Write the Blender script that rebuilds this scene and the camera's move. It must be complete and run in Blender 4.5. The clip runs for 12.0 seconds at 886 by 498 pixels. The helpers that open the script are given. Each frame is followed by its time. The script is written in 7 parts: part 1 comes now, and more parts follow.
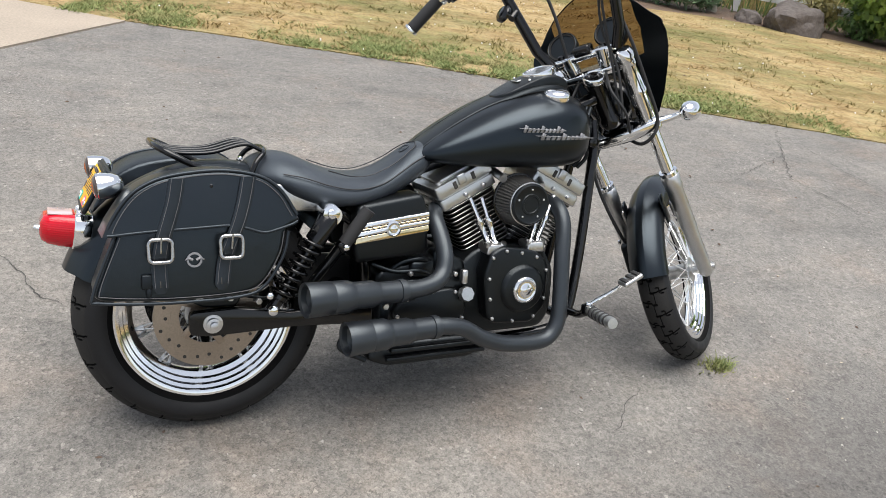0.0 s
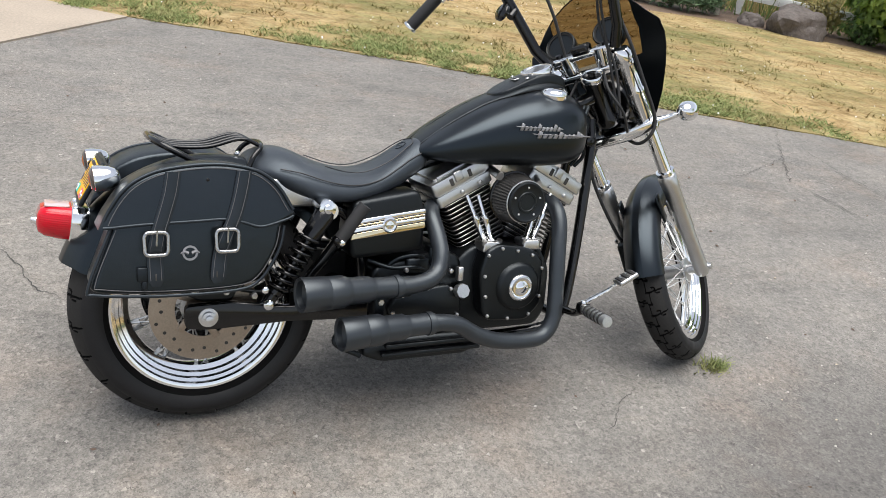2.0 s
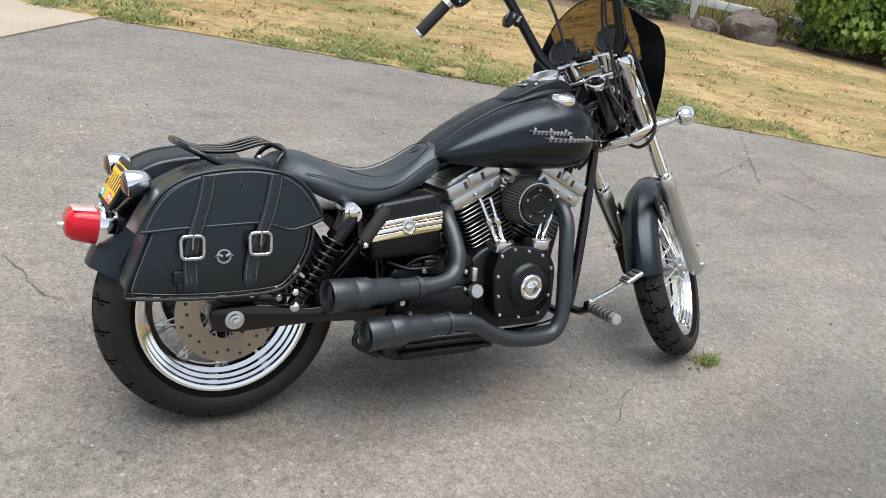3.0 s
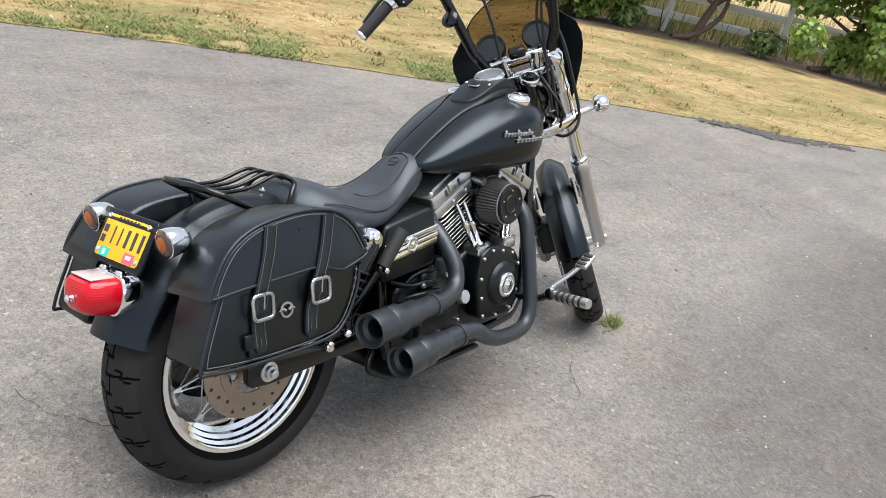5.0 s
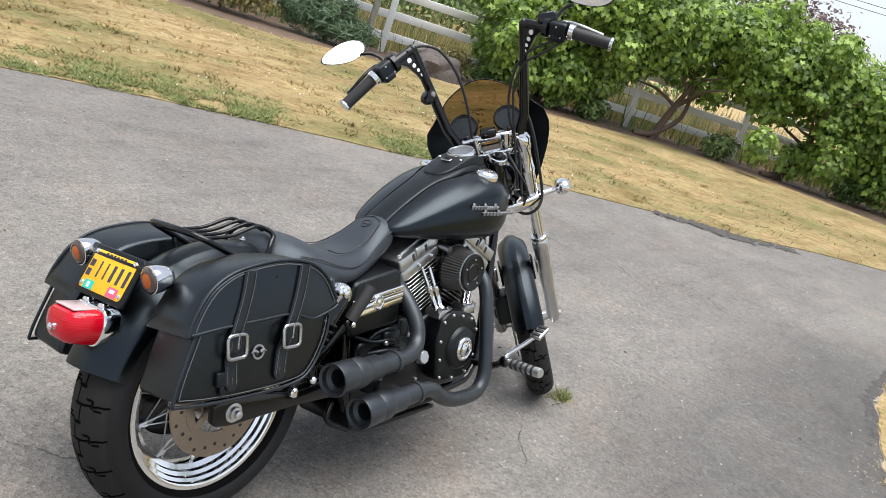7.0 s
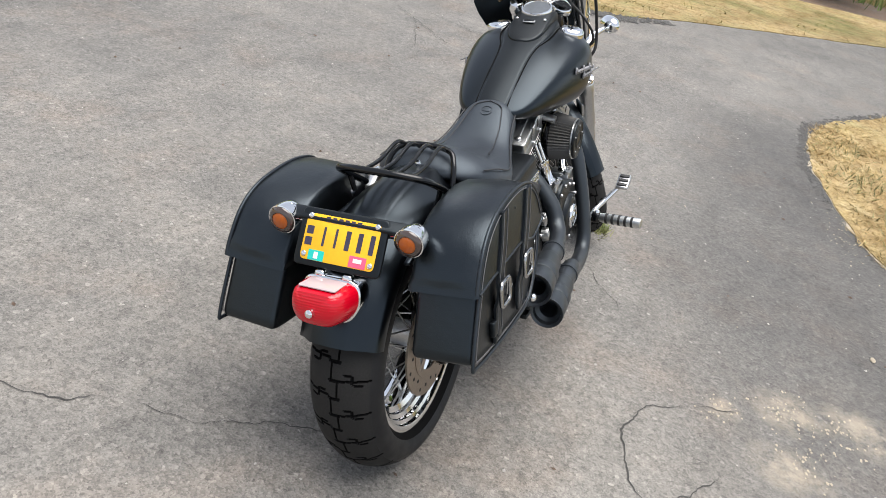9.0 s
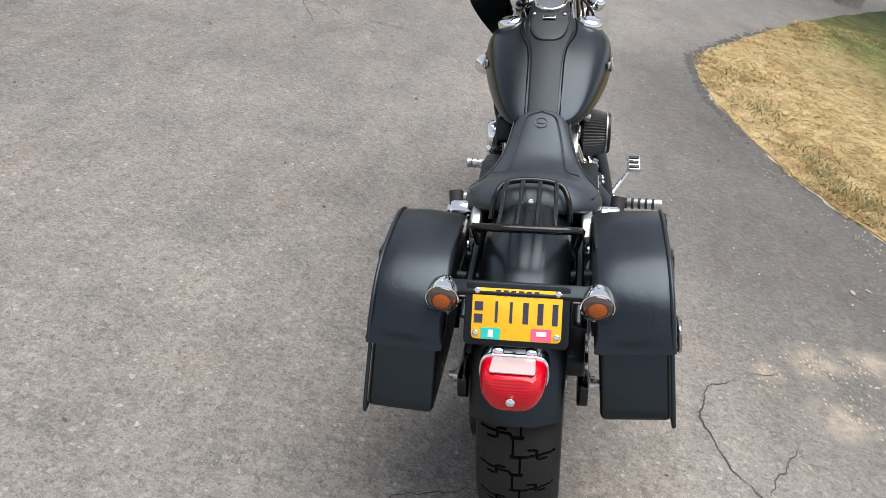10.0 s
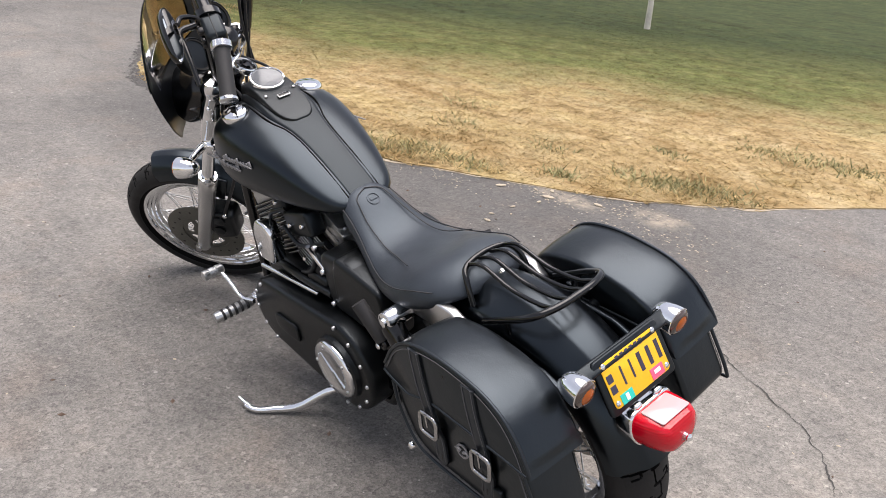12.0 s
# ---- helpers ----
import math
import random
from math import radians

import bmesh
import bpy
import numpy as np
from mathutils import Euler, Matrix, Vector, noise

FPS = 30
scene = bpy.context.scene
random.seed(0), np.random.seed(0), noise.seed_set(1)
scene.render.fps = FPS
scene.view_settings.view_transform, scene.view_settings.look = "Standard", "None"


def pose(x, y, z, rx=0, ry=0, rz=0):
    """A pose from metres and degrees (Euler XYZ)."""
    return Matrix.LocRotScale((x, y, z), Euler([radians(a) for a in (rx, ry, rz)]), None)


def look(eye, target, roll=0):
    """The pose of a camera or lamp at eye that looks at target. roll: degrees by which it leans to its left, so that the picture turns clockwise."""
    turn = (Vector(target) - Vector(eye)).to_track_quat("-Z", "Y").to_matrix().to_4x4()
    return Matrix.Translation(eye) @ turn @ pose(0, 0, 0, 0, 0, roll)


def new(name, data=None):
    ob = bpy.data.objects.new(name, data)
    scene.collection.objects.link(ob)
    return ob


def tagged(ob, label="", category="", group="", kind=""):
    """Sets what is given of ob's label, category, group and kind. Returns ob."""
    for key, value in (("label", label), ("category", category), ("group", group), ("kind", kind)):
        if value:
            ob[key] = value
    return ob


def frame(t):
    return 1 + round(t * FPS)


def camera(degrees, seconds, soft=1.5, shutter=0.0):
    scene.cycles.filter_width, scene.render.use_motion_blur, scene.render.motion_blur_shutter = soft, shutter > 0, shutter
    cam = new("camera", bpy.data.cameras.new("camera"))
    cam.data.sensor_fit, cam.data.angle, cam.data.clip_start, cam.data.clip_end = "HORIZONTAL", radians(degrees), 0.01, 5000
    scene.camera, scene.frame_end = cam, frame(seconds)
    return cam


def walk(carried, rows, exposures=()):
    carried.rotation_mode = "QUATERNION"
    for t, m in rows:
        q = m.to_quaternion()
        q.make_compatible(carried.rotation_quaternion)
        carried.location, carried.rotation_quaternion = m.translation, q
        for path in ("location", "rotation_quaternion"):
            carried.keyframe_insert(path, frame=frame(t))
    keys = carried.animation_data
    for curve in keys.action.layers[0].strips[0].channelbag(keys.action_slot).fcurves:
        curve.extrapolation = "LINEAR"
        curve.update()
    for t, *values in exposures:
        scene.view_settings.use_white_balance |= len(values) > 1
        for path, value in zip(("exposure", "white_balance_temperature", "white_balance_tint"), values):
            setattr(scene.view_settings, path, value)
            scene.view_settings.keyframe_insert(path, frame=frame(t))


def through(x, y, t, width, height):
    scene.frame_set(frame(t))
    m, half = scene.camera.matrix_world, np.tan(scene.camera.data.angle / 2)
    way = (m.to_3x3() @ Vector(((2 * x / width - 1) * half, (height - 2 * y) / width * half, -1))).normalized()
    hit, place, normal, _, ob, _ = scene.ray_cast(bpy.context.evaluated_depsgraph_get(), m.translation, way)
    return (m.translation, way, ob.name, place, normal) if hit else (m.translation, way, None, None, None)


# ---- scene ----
cam = camera(56.4, 12.0, soft=0.85)

PATH = [
    (0, (-0.366, -1.821, 1.462), (0.505, -0.244, 0.593), 10.1),
    (0.5, (-0.335, -1.821, 1.463), (0.523, -0.241, 0.589), 9.9),
    (1, (-0.336, -1.821, 1.462), (0.52, -0.241, 0.585), 10.1),
    (1.5, (-0.34, -1.832, 1.46), (0.519, -0.251, 0.586), 10.3),
    (2, (-0.357, -1.836, 1.459), (0.512, -0.258, 0.59), 10.7),
    (2.5, (-0.393, -1.832, 1.45), (0.49, -0.258, 0.589), 11.2),
    (2.7, (-0.448, -1.845, 1.457), (0.46, -0.279, 0.605), 11.5),
    (4.3, (-0.891, -1.288, 1.403), (0.463, -0.1, 0.535), 13.4),
    (4.5, (-0.943, -1.257, 1.41), (0.459, -0.116, 0.555), 13.7),
    (5, (-1.115, -1.237, 1.421), (0.388, -0.188, 0.622), 14.5),
    (5.5, (-1.192, -1.258, 1.43), (0.385, -0.228, 0.756), 15.9),
    (6, (-1.22, -1.279, 1.451), (0.39, -0.224, 0.907), 17.8),
    (6.5, (-1.215, -1.307, 1.448), (0.397, -0.245, 0.927), 18.9),
    (7, (-1.237, -1.304, 1.429), (0.353, -0.253, 0.823), 19.2),
    (7.5, (-1.263, -1.205, 1.389), (0.272, -0.17, 0.632), 18.7),
    (7.7, (-1.268, -1.112, 1.369), (0.246, -0.093, 0.55), 18.2),
    (9.3, (-1.569, -0.226, 1.382), (0.151, 0.147, 0.433), 14.9),
    (9.5, (-1.552, -0.083, 1.363), (0.169, 0.232, 0.393), 14.2),
    (10, (-1.511, 0.249, 1.388), (0.243, 0.316, 0.429), 13.8),
    (10.5, (-1.534, 0.587, 1.414), (0.225, 0.328, 0.499), 13.2),
    (11, (-1.363, 0.814, 1.368), (0.319, 0.222, 0.464), 10.0),
    (11.5, (-1.161, 1.022, 1.389), (0.356, 0.064, 0.504), 6.0),
    (12, (-0.996, 1.324, 1.407), (0.359, 0.087, 0.612), 3.9),
]
walk(cam, [(t, look(eye, target, roll)) for t, eye, target, roll in PATH], [(0.0, 1.43, 6500, 10), (2.5, 1.42, 6500, 10), (4.5, 1.62, 6450, 10), (5.5, 1.53, 6450, 10), (6.5, 1.40, 6450, 10), (7.5, 1.53, 6350, 11), (9.5, 1.40, 6450, 10), (10.5, 1.29, 6450, 13), (11.0, 1.30, 6500, 14), (12.0, 1.42, 6600, 16)])

# ---- sky, sun, exposure: a bright, thinly overcast midday ----
SUN_ELEVATION, SUN_TURN = 85.0, 180.0
world = bpy.data.worlds.new("sky")
scene.world = world
world.use_nodes = True
wn, wl = world.node_tree.nodes, world.node_tree.links
sky = wn.new("ShaderNodeTexSky")
sky.sky_type, sky.sun_disc = "NISHITA", False
sky.sun_elevation, sky.sun_rotation = radians(SUN_ELEVATION), radians(SUN_TURN)
sky.air_density, sky.dust_density, sky.ozone_density = 1.0, 1.4, 1.0
pale = wn.new("ShaderNodeHueSaturation")
pale.inputs["Saturation"].default_value = 0.4
wl.new(sky.outputs["Color"], pale.inputs["Color"])
wl.new(pale.outputs["Color"], wn["Background"].inputs["Color"])
wn["Background"].inputs["Strength"].default_value = 0.076
sun = new("sun", bpy.data.lights.new("sun", "SUN"))
sun.data.energy, sun.data.angle, sun.data.color = 2.0, radians(64), (1.0, 0.96, 0.905)
sun_way = Vector((math.sin(radians(SUN_TURN)) * math.cos(radians(SUN_ELEVATION)), math.cos(radians(SUN_TURN)) * math.cos(radians(SUN_ELEVATION)), math.sin(radians(SUN_ELEVATION))))
sun.matrix_world = look(sun_way * 30, (0, 0, 0))


# ---- materials ----
def material(name):
    m = bpy.data.materials.new(name)
    m.use_nodes = True
    nt = m.node_tree
    return m, nt, nt.nodes["Principled BSDF"]


def node(nt, kind, **values):
    n = nt.nodes.new(kind)
    for k, v in values.items():
        n.inputs[k.replace("_", " ")].default_value = v
    return n


def ramp(nt, source, stops):
    r = nt.nodes.new("ShaderNodeValToRGB")
    while len(r.color_ramp.elements) < len(stops):
        r.color_ramp.elements.new(0.5)
    for e, (p, c) in zip(r.color_ramp.elements, stops):
        e.position, e.color = p, (*c, 1) if len(c) == 3 else c
    nt.links.new(source, r.inputs["Fac"])
    return r.outputs["Color"]


def grey(v):
    return (v, v, v)


def bump(nt, bsdf, height, strength, distance, under=None):
    b = node(nt, "ShaderNodeBump", Strength=strength, Distance=distance)
    nt.links.new(height, b.inputs["Height"])
    if under is not None:
        nt.links.new(under.outputs["Normal"], b.inputs["Normal"])
    nt.links.new(b.outputs["Normal"], bsdf.inputs["Normal"])
    return b


def noise_tex(nt, scale, detail=4.0, rough=0.55, coords=None):
    n = node(nt, "ShaderNodeTexNoise", Scale=scale, Detail=detail, Roughness=rough)
    if coords is None:
        coords = nt.nodes.new("ShaderNodeTexCoord").outputs["Object"]
    nt.links.new(coords, n.inputs["Vector"])
    return n.outputs["Fac"]


def mixed(nt, fac, a, b, mode="MIX"):
    m = nt.nodes.new("ShaderNodeMix")
    m.data_type, m.blend_type = "RGBA", mode
    for sock, v in ((m.inputs[0], fac), (m.inputs[6], a), (m.inputs[7], b)):
        if isinstance(v, (int, float)):
            sock.default_value = v
        elif isinstance(v, tuple):
            sock.default_value = (*v, 1)
        else:
            nt.links.new(v, sock)
    return m.outputs[2]


def surface(name, colour, rough, metal=0.0, vary=0.25, grain=60.0, relief=0.15, depth=0.0005, coat=0.0, spec=0.5, patch=6.0, gloss=None):
    """Paint, leather, metal or plastic: two scales of variation in colour and gloss, and fine relief."""
    m, nt, b = material(name)
    co = nt.nodes.new("ShaderNodeTexCoord").outputs["Object"]
    fine, broad = noise_tex(nt, grain, 3, coords=co), noise_tex(nt, patch, 3, coords=co)
    low, high = tuple(c * (1 - vary) for c in colour), tuple(min(1, c * (1 + vary)) for c in colour)
    both = mixed(nt, 0.5, ramp(nt, fine, [(0.3, low), (0.7, high)]), ramp(nt, broad, [(0.3, low), (0.7, high)]))
    nt.links.new(both, b.inputs["Base Color"])
    r = ramp(nt, broad, [(0.3, grey(max(0.02, rough * (1 - vary * 0.5)))), (0.7, grey(min(1, rough * (1 + vary * 0.5))))])
    nt.links.new(r, b.inputs["Roughness"])
    b.inputs["Metallic"].default_value = metal
    b.inputs["Specular IOR Level"].default_value = spec
    if gloss:
        b.inputs["Specular Tint"].default_value = (*gloss, 1)
    if coat:
        b.inputs["Coat Weight"].default_value, b.inputs["Coat Roughness"].default_value = coat, 0.05
    if relief:
        bump(nt, b, fine, relief, depth)
    return m


PAINT = surface("matte_black_paint", (0.0007, 0.0009, 0.0013), 0.30, spec=0.55, gloss=(0.72, 0.87, 1.0), vary=0.12, grain=900, relief=0.05, depth=0.0002, patch=9)
GLOSS = surface("gloss_black_paint", (0.002, 0.0021, 0.0025), 0.16, vary=0.15, grain=300, relief=0.02, depth=0.0002)
CRINKLE = surface("crinkle_black_engine_paint", (0.0014, 0.0016, 0.0019), 0.36, spec=0.42, gloss=(0.85, 0.94, 1.0), vary=0.3, grain=1400, relief=0.3, depth=0.0004)
CERAMIC = surface("matte_black_ceramic_pipe", (0.014, 0.016, 0.0195), 0.40, spec=0.7, gloss=(0.84, 0.94, 1.0), vary=0.2, grain=700, relief=0.08, depth=0.0002, patch=14)
CHROME = surface("chrome", (0.82, 0.83, 0.84), 0.07, metal=1, vary=0.05, grain=200, relief=0.0)
STEEL = surface("brushed_alloy", (0.6, 0.6, 0.6), 0.33, metal=1, vary=0.2, grain=400, relief=0.1, depth=0.0002)
SPOKE = surface("plated_spoke_steel", (0.66, 0.66, 0.65), 0.24, metal=0.6, vary=0.15, grain=300, relief=0.0)
ALLOY = surface("grey_cast_alloy", (0.52, 0.53, 0.53), 0.33, metal=0.95, vary=0.25, grain=500, relief=0.15, depth=0.0003)
DISC = surface("brown_steel_brake_disc", (0.34, 0.285, 0.235), 0.34, metal=1, vary=0.2, grain=250, relief=0.05)
DARKDISC = surface("dark_steel_brake_disc", (0.2, 0.2, 0.18), 0.4, metal=1, vary=0.25, grain=250, relief=0.05)
TREAD = surface("dusty_tread_rubber", (0.019, 0.0185, 0.018), 0.8, spec=0.25, vary=0.3, grain=300, relief=0.2, depth=0.0004, patch=25)
GROOVE = surface("dark_tread_groove", (0.004, 0.004, 0.004), 0.9, spec=0.1, vary=0.2, relief=0)
RUBBER = surface("tyre_rubber", (0.007, 0.007, 0.0078), 0.6, spec=0.35, vary=0.3, grain=350, relief=0.25, depth=0.0005, patch=20)
GRIP = surface("grip_rubber", (0.018, 0.018, 0.019), 0.6, vary=0.2, grain=900, relief=0.3, depth=0.0005)
FIN = surface("black_cooling_fin", (0.003, 0.003, 0.0035), 0.38, vary=0.25, grain=300, relief=0.05)
FINEDGE = surface("machined_fin_edge", (0.55, 0.55, 0.55), 0.3, metal=1, vary=0.2, grain=300, relief=0)
PLASTIC = surface("black_plastic", (0.0025, 0.0028, 0.0035), 0.40, spec=0.4, gloss=(0.78, 0.91, 1.0), vary=0.2, grain=500, relief=0.1, depth=0.0003)
BUCKLE = surface("tarnished_steel_buckle", (0.42, 0.42, 0.42), 0.24, metal=1, vary=0.25, grain=200, relief=0.05)
SEAM = surface("dark_seam_thread", (0.022, 0.023, 0.026), 0.6, vary=0.2, relief=0)
THREAD = surface("grey_thread", (0.09, 0.09, 0.095), 0.7, vary=0.2, relief=0)
BRASS = surface("gold_tinted_chrome", (0.72, 0.62, 0.42), 0.14, metal=1, vary=0.12, grain=120, relief=0.0)
EMBLEM = surface("silver_emblem_paint", (0.27, 0.27, 0.28), 0.35, metal=0.5, vary=0.2, relief=0)
YELLOW = surface("yellow_plate_paint", (0.86, 0.47, 0.012), 0.45, vary=0.08, grain=150, relief=0.1, depth=0.0003)
INK = surface("dark_blue_plate_ink", (0.035, 0.03, 0.06), 0.5, vary=0.2, relief=0)
TEAL = surface("teal_sticker", (0.01, 0.5, 0.42), 0.45, vary=0.1, relief=0)
PINK = surface("pink_sticker", (0.75, 0.1, 0.2), 0.45, vary=0.1, relief=0)
PAPER = surface("white_ink", (0.8, 0.8, 0.8), 0.5, vary=0.1, relief=0)
VINYL = surface("white_vinyl_fence", (0.86, 0.86, 0.85), 0.45, vary=0.08, grain=30, relief=0.05, patch=2)


def leather_material(name, dark, light, low, high, spec):
    m, nt, b = material(name)
    co = nt.nodes.new("ShaderNodeTexCoord").outputs["Object"]
    v = node(nt, "ShaderNodeTexVoronoi", Scale=420.0)
    nt.links.new(co, v.inputs["Vector"])
    broad = noise_tex(nt, 7, 3, coords=co)
    nt.links.new(ramp(nt, broad, [(0.3, dark), (0.75, light)]), b.inputs["Base Color"])
    nt.links.new(ramp(nt, broad, [(0.25, grey(low)), (0.75, grey(high))]), b.inputs["Roughness"])
    b.inputs["Specular IOR Level"].default_value = spec
    b.inputs["Specular Tint"].default_value = (0.74, 0.88, 1.0, 1)
    soft = bump(nt, b, noise_tex(nt, 22, 5, 0.6, coords=co), 0.36, 0.003)
    bump(nt, b, v.outputs["Distance"], 0.12, 0.0006, soft)
    return m


LEATHER = leather_material("black_leather", (0.0004, 0.0005, 0.0006), (0.0011, 0.0012, 0.0016), 0.27, 0.40, 0.64)
STRAP = leather_material("worn_strap_leather", (0.004, 0.0044, 0.0055), (0.009, 0.0098, 0.012), 0.32, 0.48, 0.6)
SEAT = leather_material("black_seat_vinyl", (0.017, 0.0195, 0.0235), (0.033, 0.0375, 0.0455), 0.38, 0.54, 0.6)


def glassy(name, colour, rough=0.05, alpha=None, transmission=1.0, ior=1.45):
    m, nt, b = material(name)
    b.inputs["Base Color"].default_value = (*colour, 1)
    b.inputs["Roughness"].default_value = rough
    b.inputs["IOR"].default_value = ior
    b.inputs["Transmission Weight"].default_value = transmission
    if alpha is not None:
        b.inputs["Alpha"].default_value = alpha
    return m


def lens_material(name, colour, ribs):
    """Moulded plastic lens: coloured, glossy, with fine prism ribs."""
    m, nt, b = material(name)
    b.inputs["Base Color"].default_value = (*colour, 1)
    b.inputs["Roughness"].default_value = 0.12
    b.inputs["Transmission Weight"].default_value = 0.0
    b.inputs["Specular IOR Level"].default_value = 0.35
    b.inputs["Coat Weight"].default_value = 0.35
    b.inputs["Coat Roughness"].default_value = 0.04
    w = node(nt, "ShaderNodeTexWave", Scale=ribs, Distortion=0.0)
    w.bands_direction = "Y"
    nt.links.new(nt.nodes.new("ShaderNodeTexCoord").outputs["Object"], w.inputs["Vector"])
    bump(nt, b, w.outputs["Fac"], 0.25, 0.001)
    return m


SMOKE = glassy("smoked_screen", (0.25, 0.20, 0.135), 0.02, transmission=1.0, ior=1.05)
SMOKELENS = surface("smoked_lens_plastic", (0.05, 0.032, 0.026), 0.1, vary=0.1, relief=0, coat=1.0)
DIALGLASS = surface("gauge_face", (0.11, 0.118, 0.128), 0.14, vary=0.15, relief=0, spec=0.6)
MIRROR = surface("mirror_glass", (0.92, 0.93, 0.94), 0.015, metal=1, vary=0.01, relief=0)
RED = lens_material("red_lens", (0.50, 0.0008, 0.012), 60)
CLEAR = lens_material("clear_lens", (0.46, 0.36, 0.37), 160)
AMBER = lens_material("amber_lens", (0.40, 0.09, 0.010), 120)


def asphalt_material():
    m, nt, b = material("worn_grey_asphalt")
    co = nt.nodes.new("ShaderNodeTexCoord").outputs["Object"]
    stones = node(nt, "ShaderNodeTexVoronoi", Scale=95.0)
    nt.links.new(co, stones.inputs["Vector"])
    grit = node(nt, "ShaderNodeTexVoronoi", Scale=260.0)
    nt.links.new(co, grit.inputs["Vector"])
    tone = ramp(nt, stones.outputs["Color"], [(0.08, (0.082, 0.080, 0.077)), (0.35, (0.138, 0.134, 0.129)), (0.7, (0.172, 0.167, 0.160)), (0.91, (0.228, 0.222, 0.210)), (0.985, (0.40, 0.39, 0.365))])
    tone = mixed(nt, 0.45, tone, ramp(nt, grit.outputs["Color"], [(0.1, (0.075, 0.073, 0.070)), (0.9, (0.27, 0.26, 0.244))]))
    stain = noise_tex(nt, 0.55, 6, 0.6, coords=co)
    tone = mixed(nt, 1.0, tone, ramp(nt, stain, [(0.32, (0.83, 0.82, 0.81)), (0.5, (0.99, 0.975, 0.955)), (0.68, (1.16, 1.14, 1.105))]), "MULTIPLY")
    blot = noise_tex(nt, 3.1, 6, 0.7, coords=co)
    tone = mixed(nt, 1.0, tone, ramp(nt, blot, [(0.28, (0.78, 0.79, 0.80)), (0.5, (1.0, 0.995, 0.99)), (0.62, (1.06, 1.045, 1.025)), (0.8, (1.26, 1.21, 1.15))]), "MULTIPLY")
    smear, drag = noise_tex(nt, 2.2, 7, 0.72, coords=None), nt.nodes.new("ShaderNodeMapping")
    drag.inputs["Rotation"].default_value, drag.inputs["Scale"].default_value = (0, 0, radians(-28)), (0.8, 2.6, 1.0)
    nt.links.new(co, drag.inputs["Vector"])
    nt.links.new(drag.outputs["Vector"], smear.node.inputs["Vector"])
    tone = mixed(nt, 1.0, tone, ramp(nt, smear, [(0.34, grey(0.86)), (0.5, grey(1.0)), (0.60, grey(1.03)), (0.72, (1.30, 1.27, 1.22))]), "MULTIPLY")
    rust = noise_tex(nt, 1.7, 5, 0.7, coords=co)
    tone = mixed(nt, 1.0, tone, ramp(nt, rust, [(0.52, grey(1.0)), (0.70, (1.08, 1.0, 0.95))]), "MULTIPLY")
    tone = mixed(nt, 1.0, tone, ramp(nt, noise_tex(nt, 24.0, 4, 0.7, coords=co), [(0.32, grey(0.84)), (0.5, grey(1.0)), (0.7, grey(1.13))]), "MULTIPLY")
    # Soft oval centred behind the rear wheel, brighter by up to a seventh.
    paler = nt.nodes.new("ShaderNodeTexGradient")
    paler.gradient_type = "SPHERICAL"
    place = nt.nodes.new("ShaderNodeMapping")
    place.inputs["Location"].default_value, place.inputs["Scale"].default_value = (0.25, 0.1, 0), (0.38, 0.3, 0.3)
    nt.links.new(co, place.inputs["Vector"])
    nt.links.new(place.outputs["Vector"], paler.inputs["Vector"])
    # Darker oval on the right: view-dependent dimness put into the colour.
    view_dim, lay = nt.nodes.new("ShaderNodeTexGradient"), nt.nodes.new("ShaderNodeMapping")
    view_dim.gradient_type = "SPHERICAL"
    lay.inputs["Scale"].default_value, lay.inputs["Location"].default_value = (1 / 3.6, 1 / 1.5, 1.0), (-2.9 / 3.6, 1.5 / 1.5, 0)
    nt.links.new(co, lay.inputs["Vector"])
    nt.links.new(lay.outputs["Vector"], view_dim.inputs["Vector"])
    tone = mixed(nt, 1.0, tone, ramp(nt, mixed(nt, 0.25, view_dim.outputs["Fac"], blot), [(0.16, grey(1.0)), (0.40, (0.64, 0.645, 0.66)), (0.75, (0.54, 0.545, 0.56))]), "MULTIPLY")
    tone = mixed(nt, 1.0, tone, ramp(nt, paler.outputs["Fac"], [(0.0, grey(1.0)), (0.6, (1.14, 1.13, 1.11))]), "MULTIPLY")
    spread = noise_tex(nt, 9.0, 6, 0.75, coords=co)
    for x, y, wide, deep in ((0.92, -0.96, 0.15, 0.13), (0.99, -1.22, 0.15, 0.20), (1.10, -1.42, 0.12, 0.14), (0.78, -0.77, 0.07, 0.06), (0.90, -1.48, 0.14, 0.14), (0.62, -0.98, 0.13, 0.15), (1.55, -1.84, 0.3, 0.10), (1.1, -2.0, 0.20, 0.14), (-2.0, 1.6, 1.2, 0.6)):
        spot, where = nt.nodes.new("ShaderNodeTexGradient"), nt.nodes.new("ShaderNodeMapping")
        spot.gradient_type = "SPHERICAL"
        where.inputs["Scale"].default_value = (1 / wide, 1 / deep, 1.0)
        where.inputs["Location"].default_value = (-x / wide, -y / deep, 0)
        nt.links.new(co, where.inputs["Vector"])
        nt.links.new(where.outputs["Vector"], spot.inputs["Vector"])
        mask = mixed(nt, 1.0, ramp(nt, spot.outputs["Fac"], [(0.0, grey(0.0)), (0.6, grey(1.0))]), ramp(nt, spread, [(0.40, grey(0.0)), (0.60, grey(0.68))]), "MULTIPLY")
        tone = mixed(nt, mask, tone, (0.36, 0.31, 0.24))
    nt.links.new(tone, b.inputs["Base Color"])
    b.inputs["Roughness"].default_value = 0.82
    b.inputs["Specular IOR Level"].default_value = 0.35
    first = bump(nt, b, stones.outputs["Distance"], 0.55, 0.004)
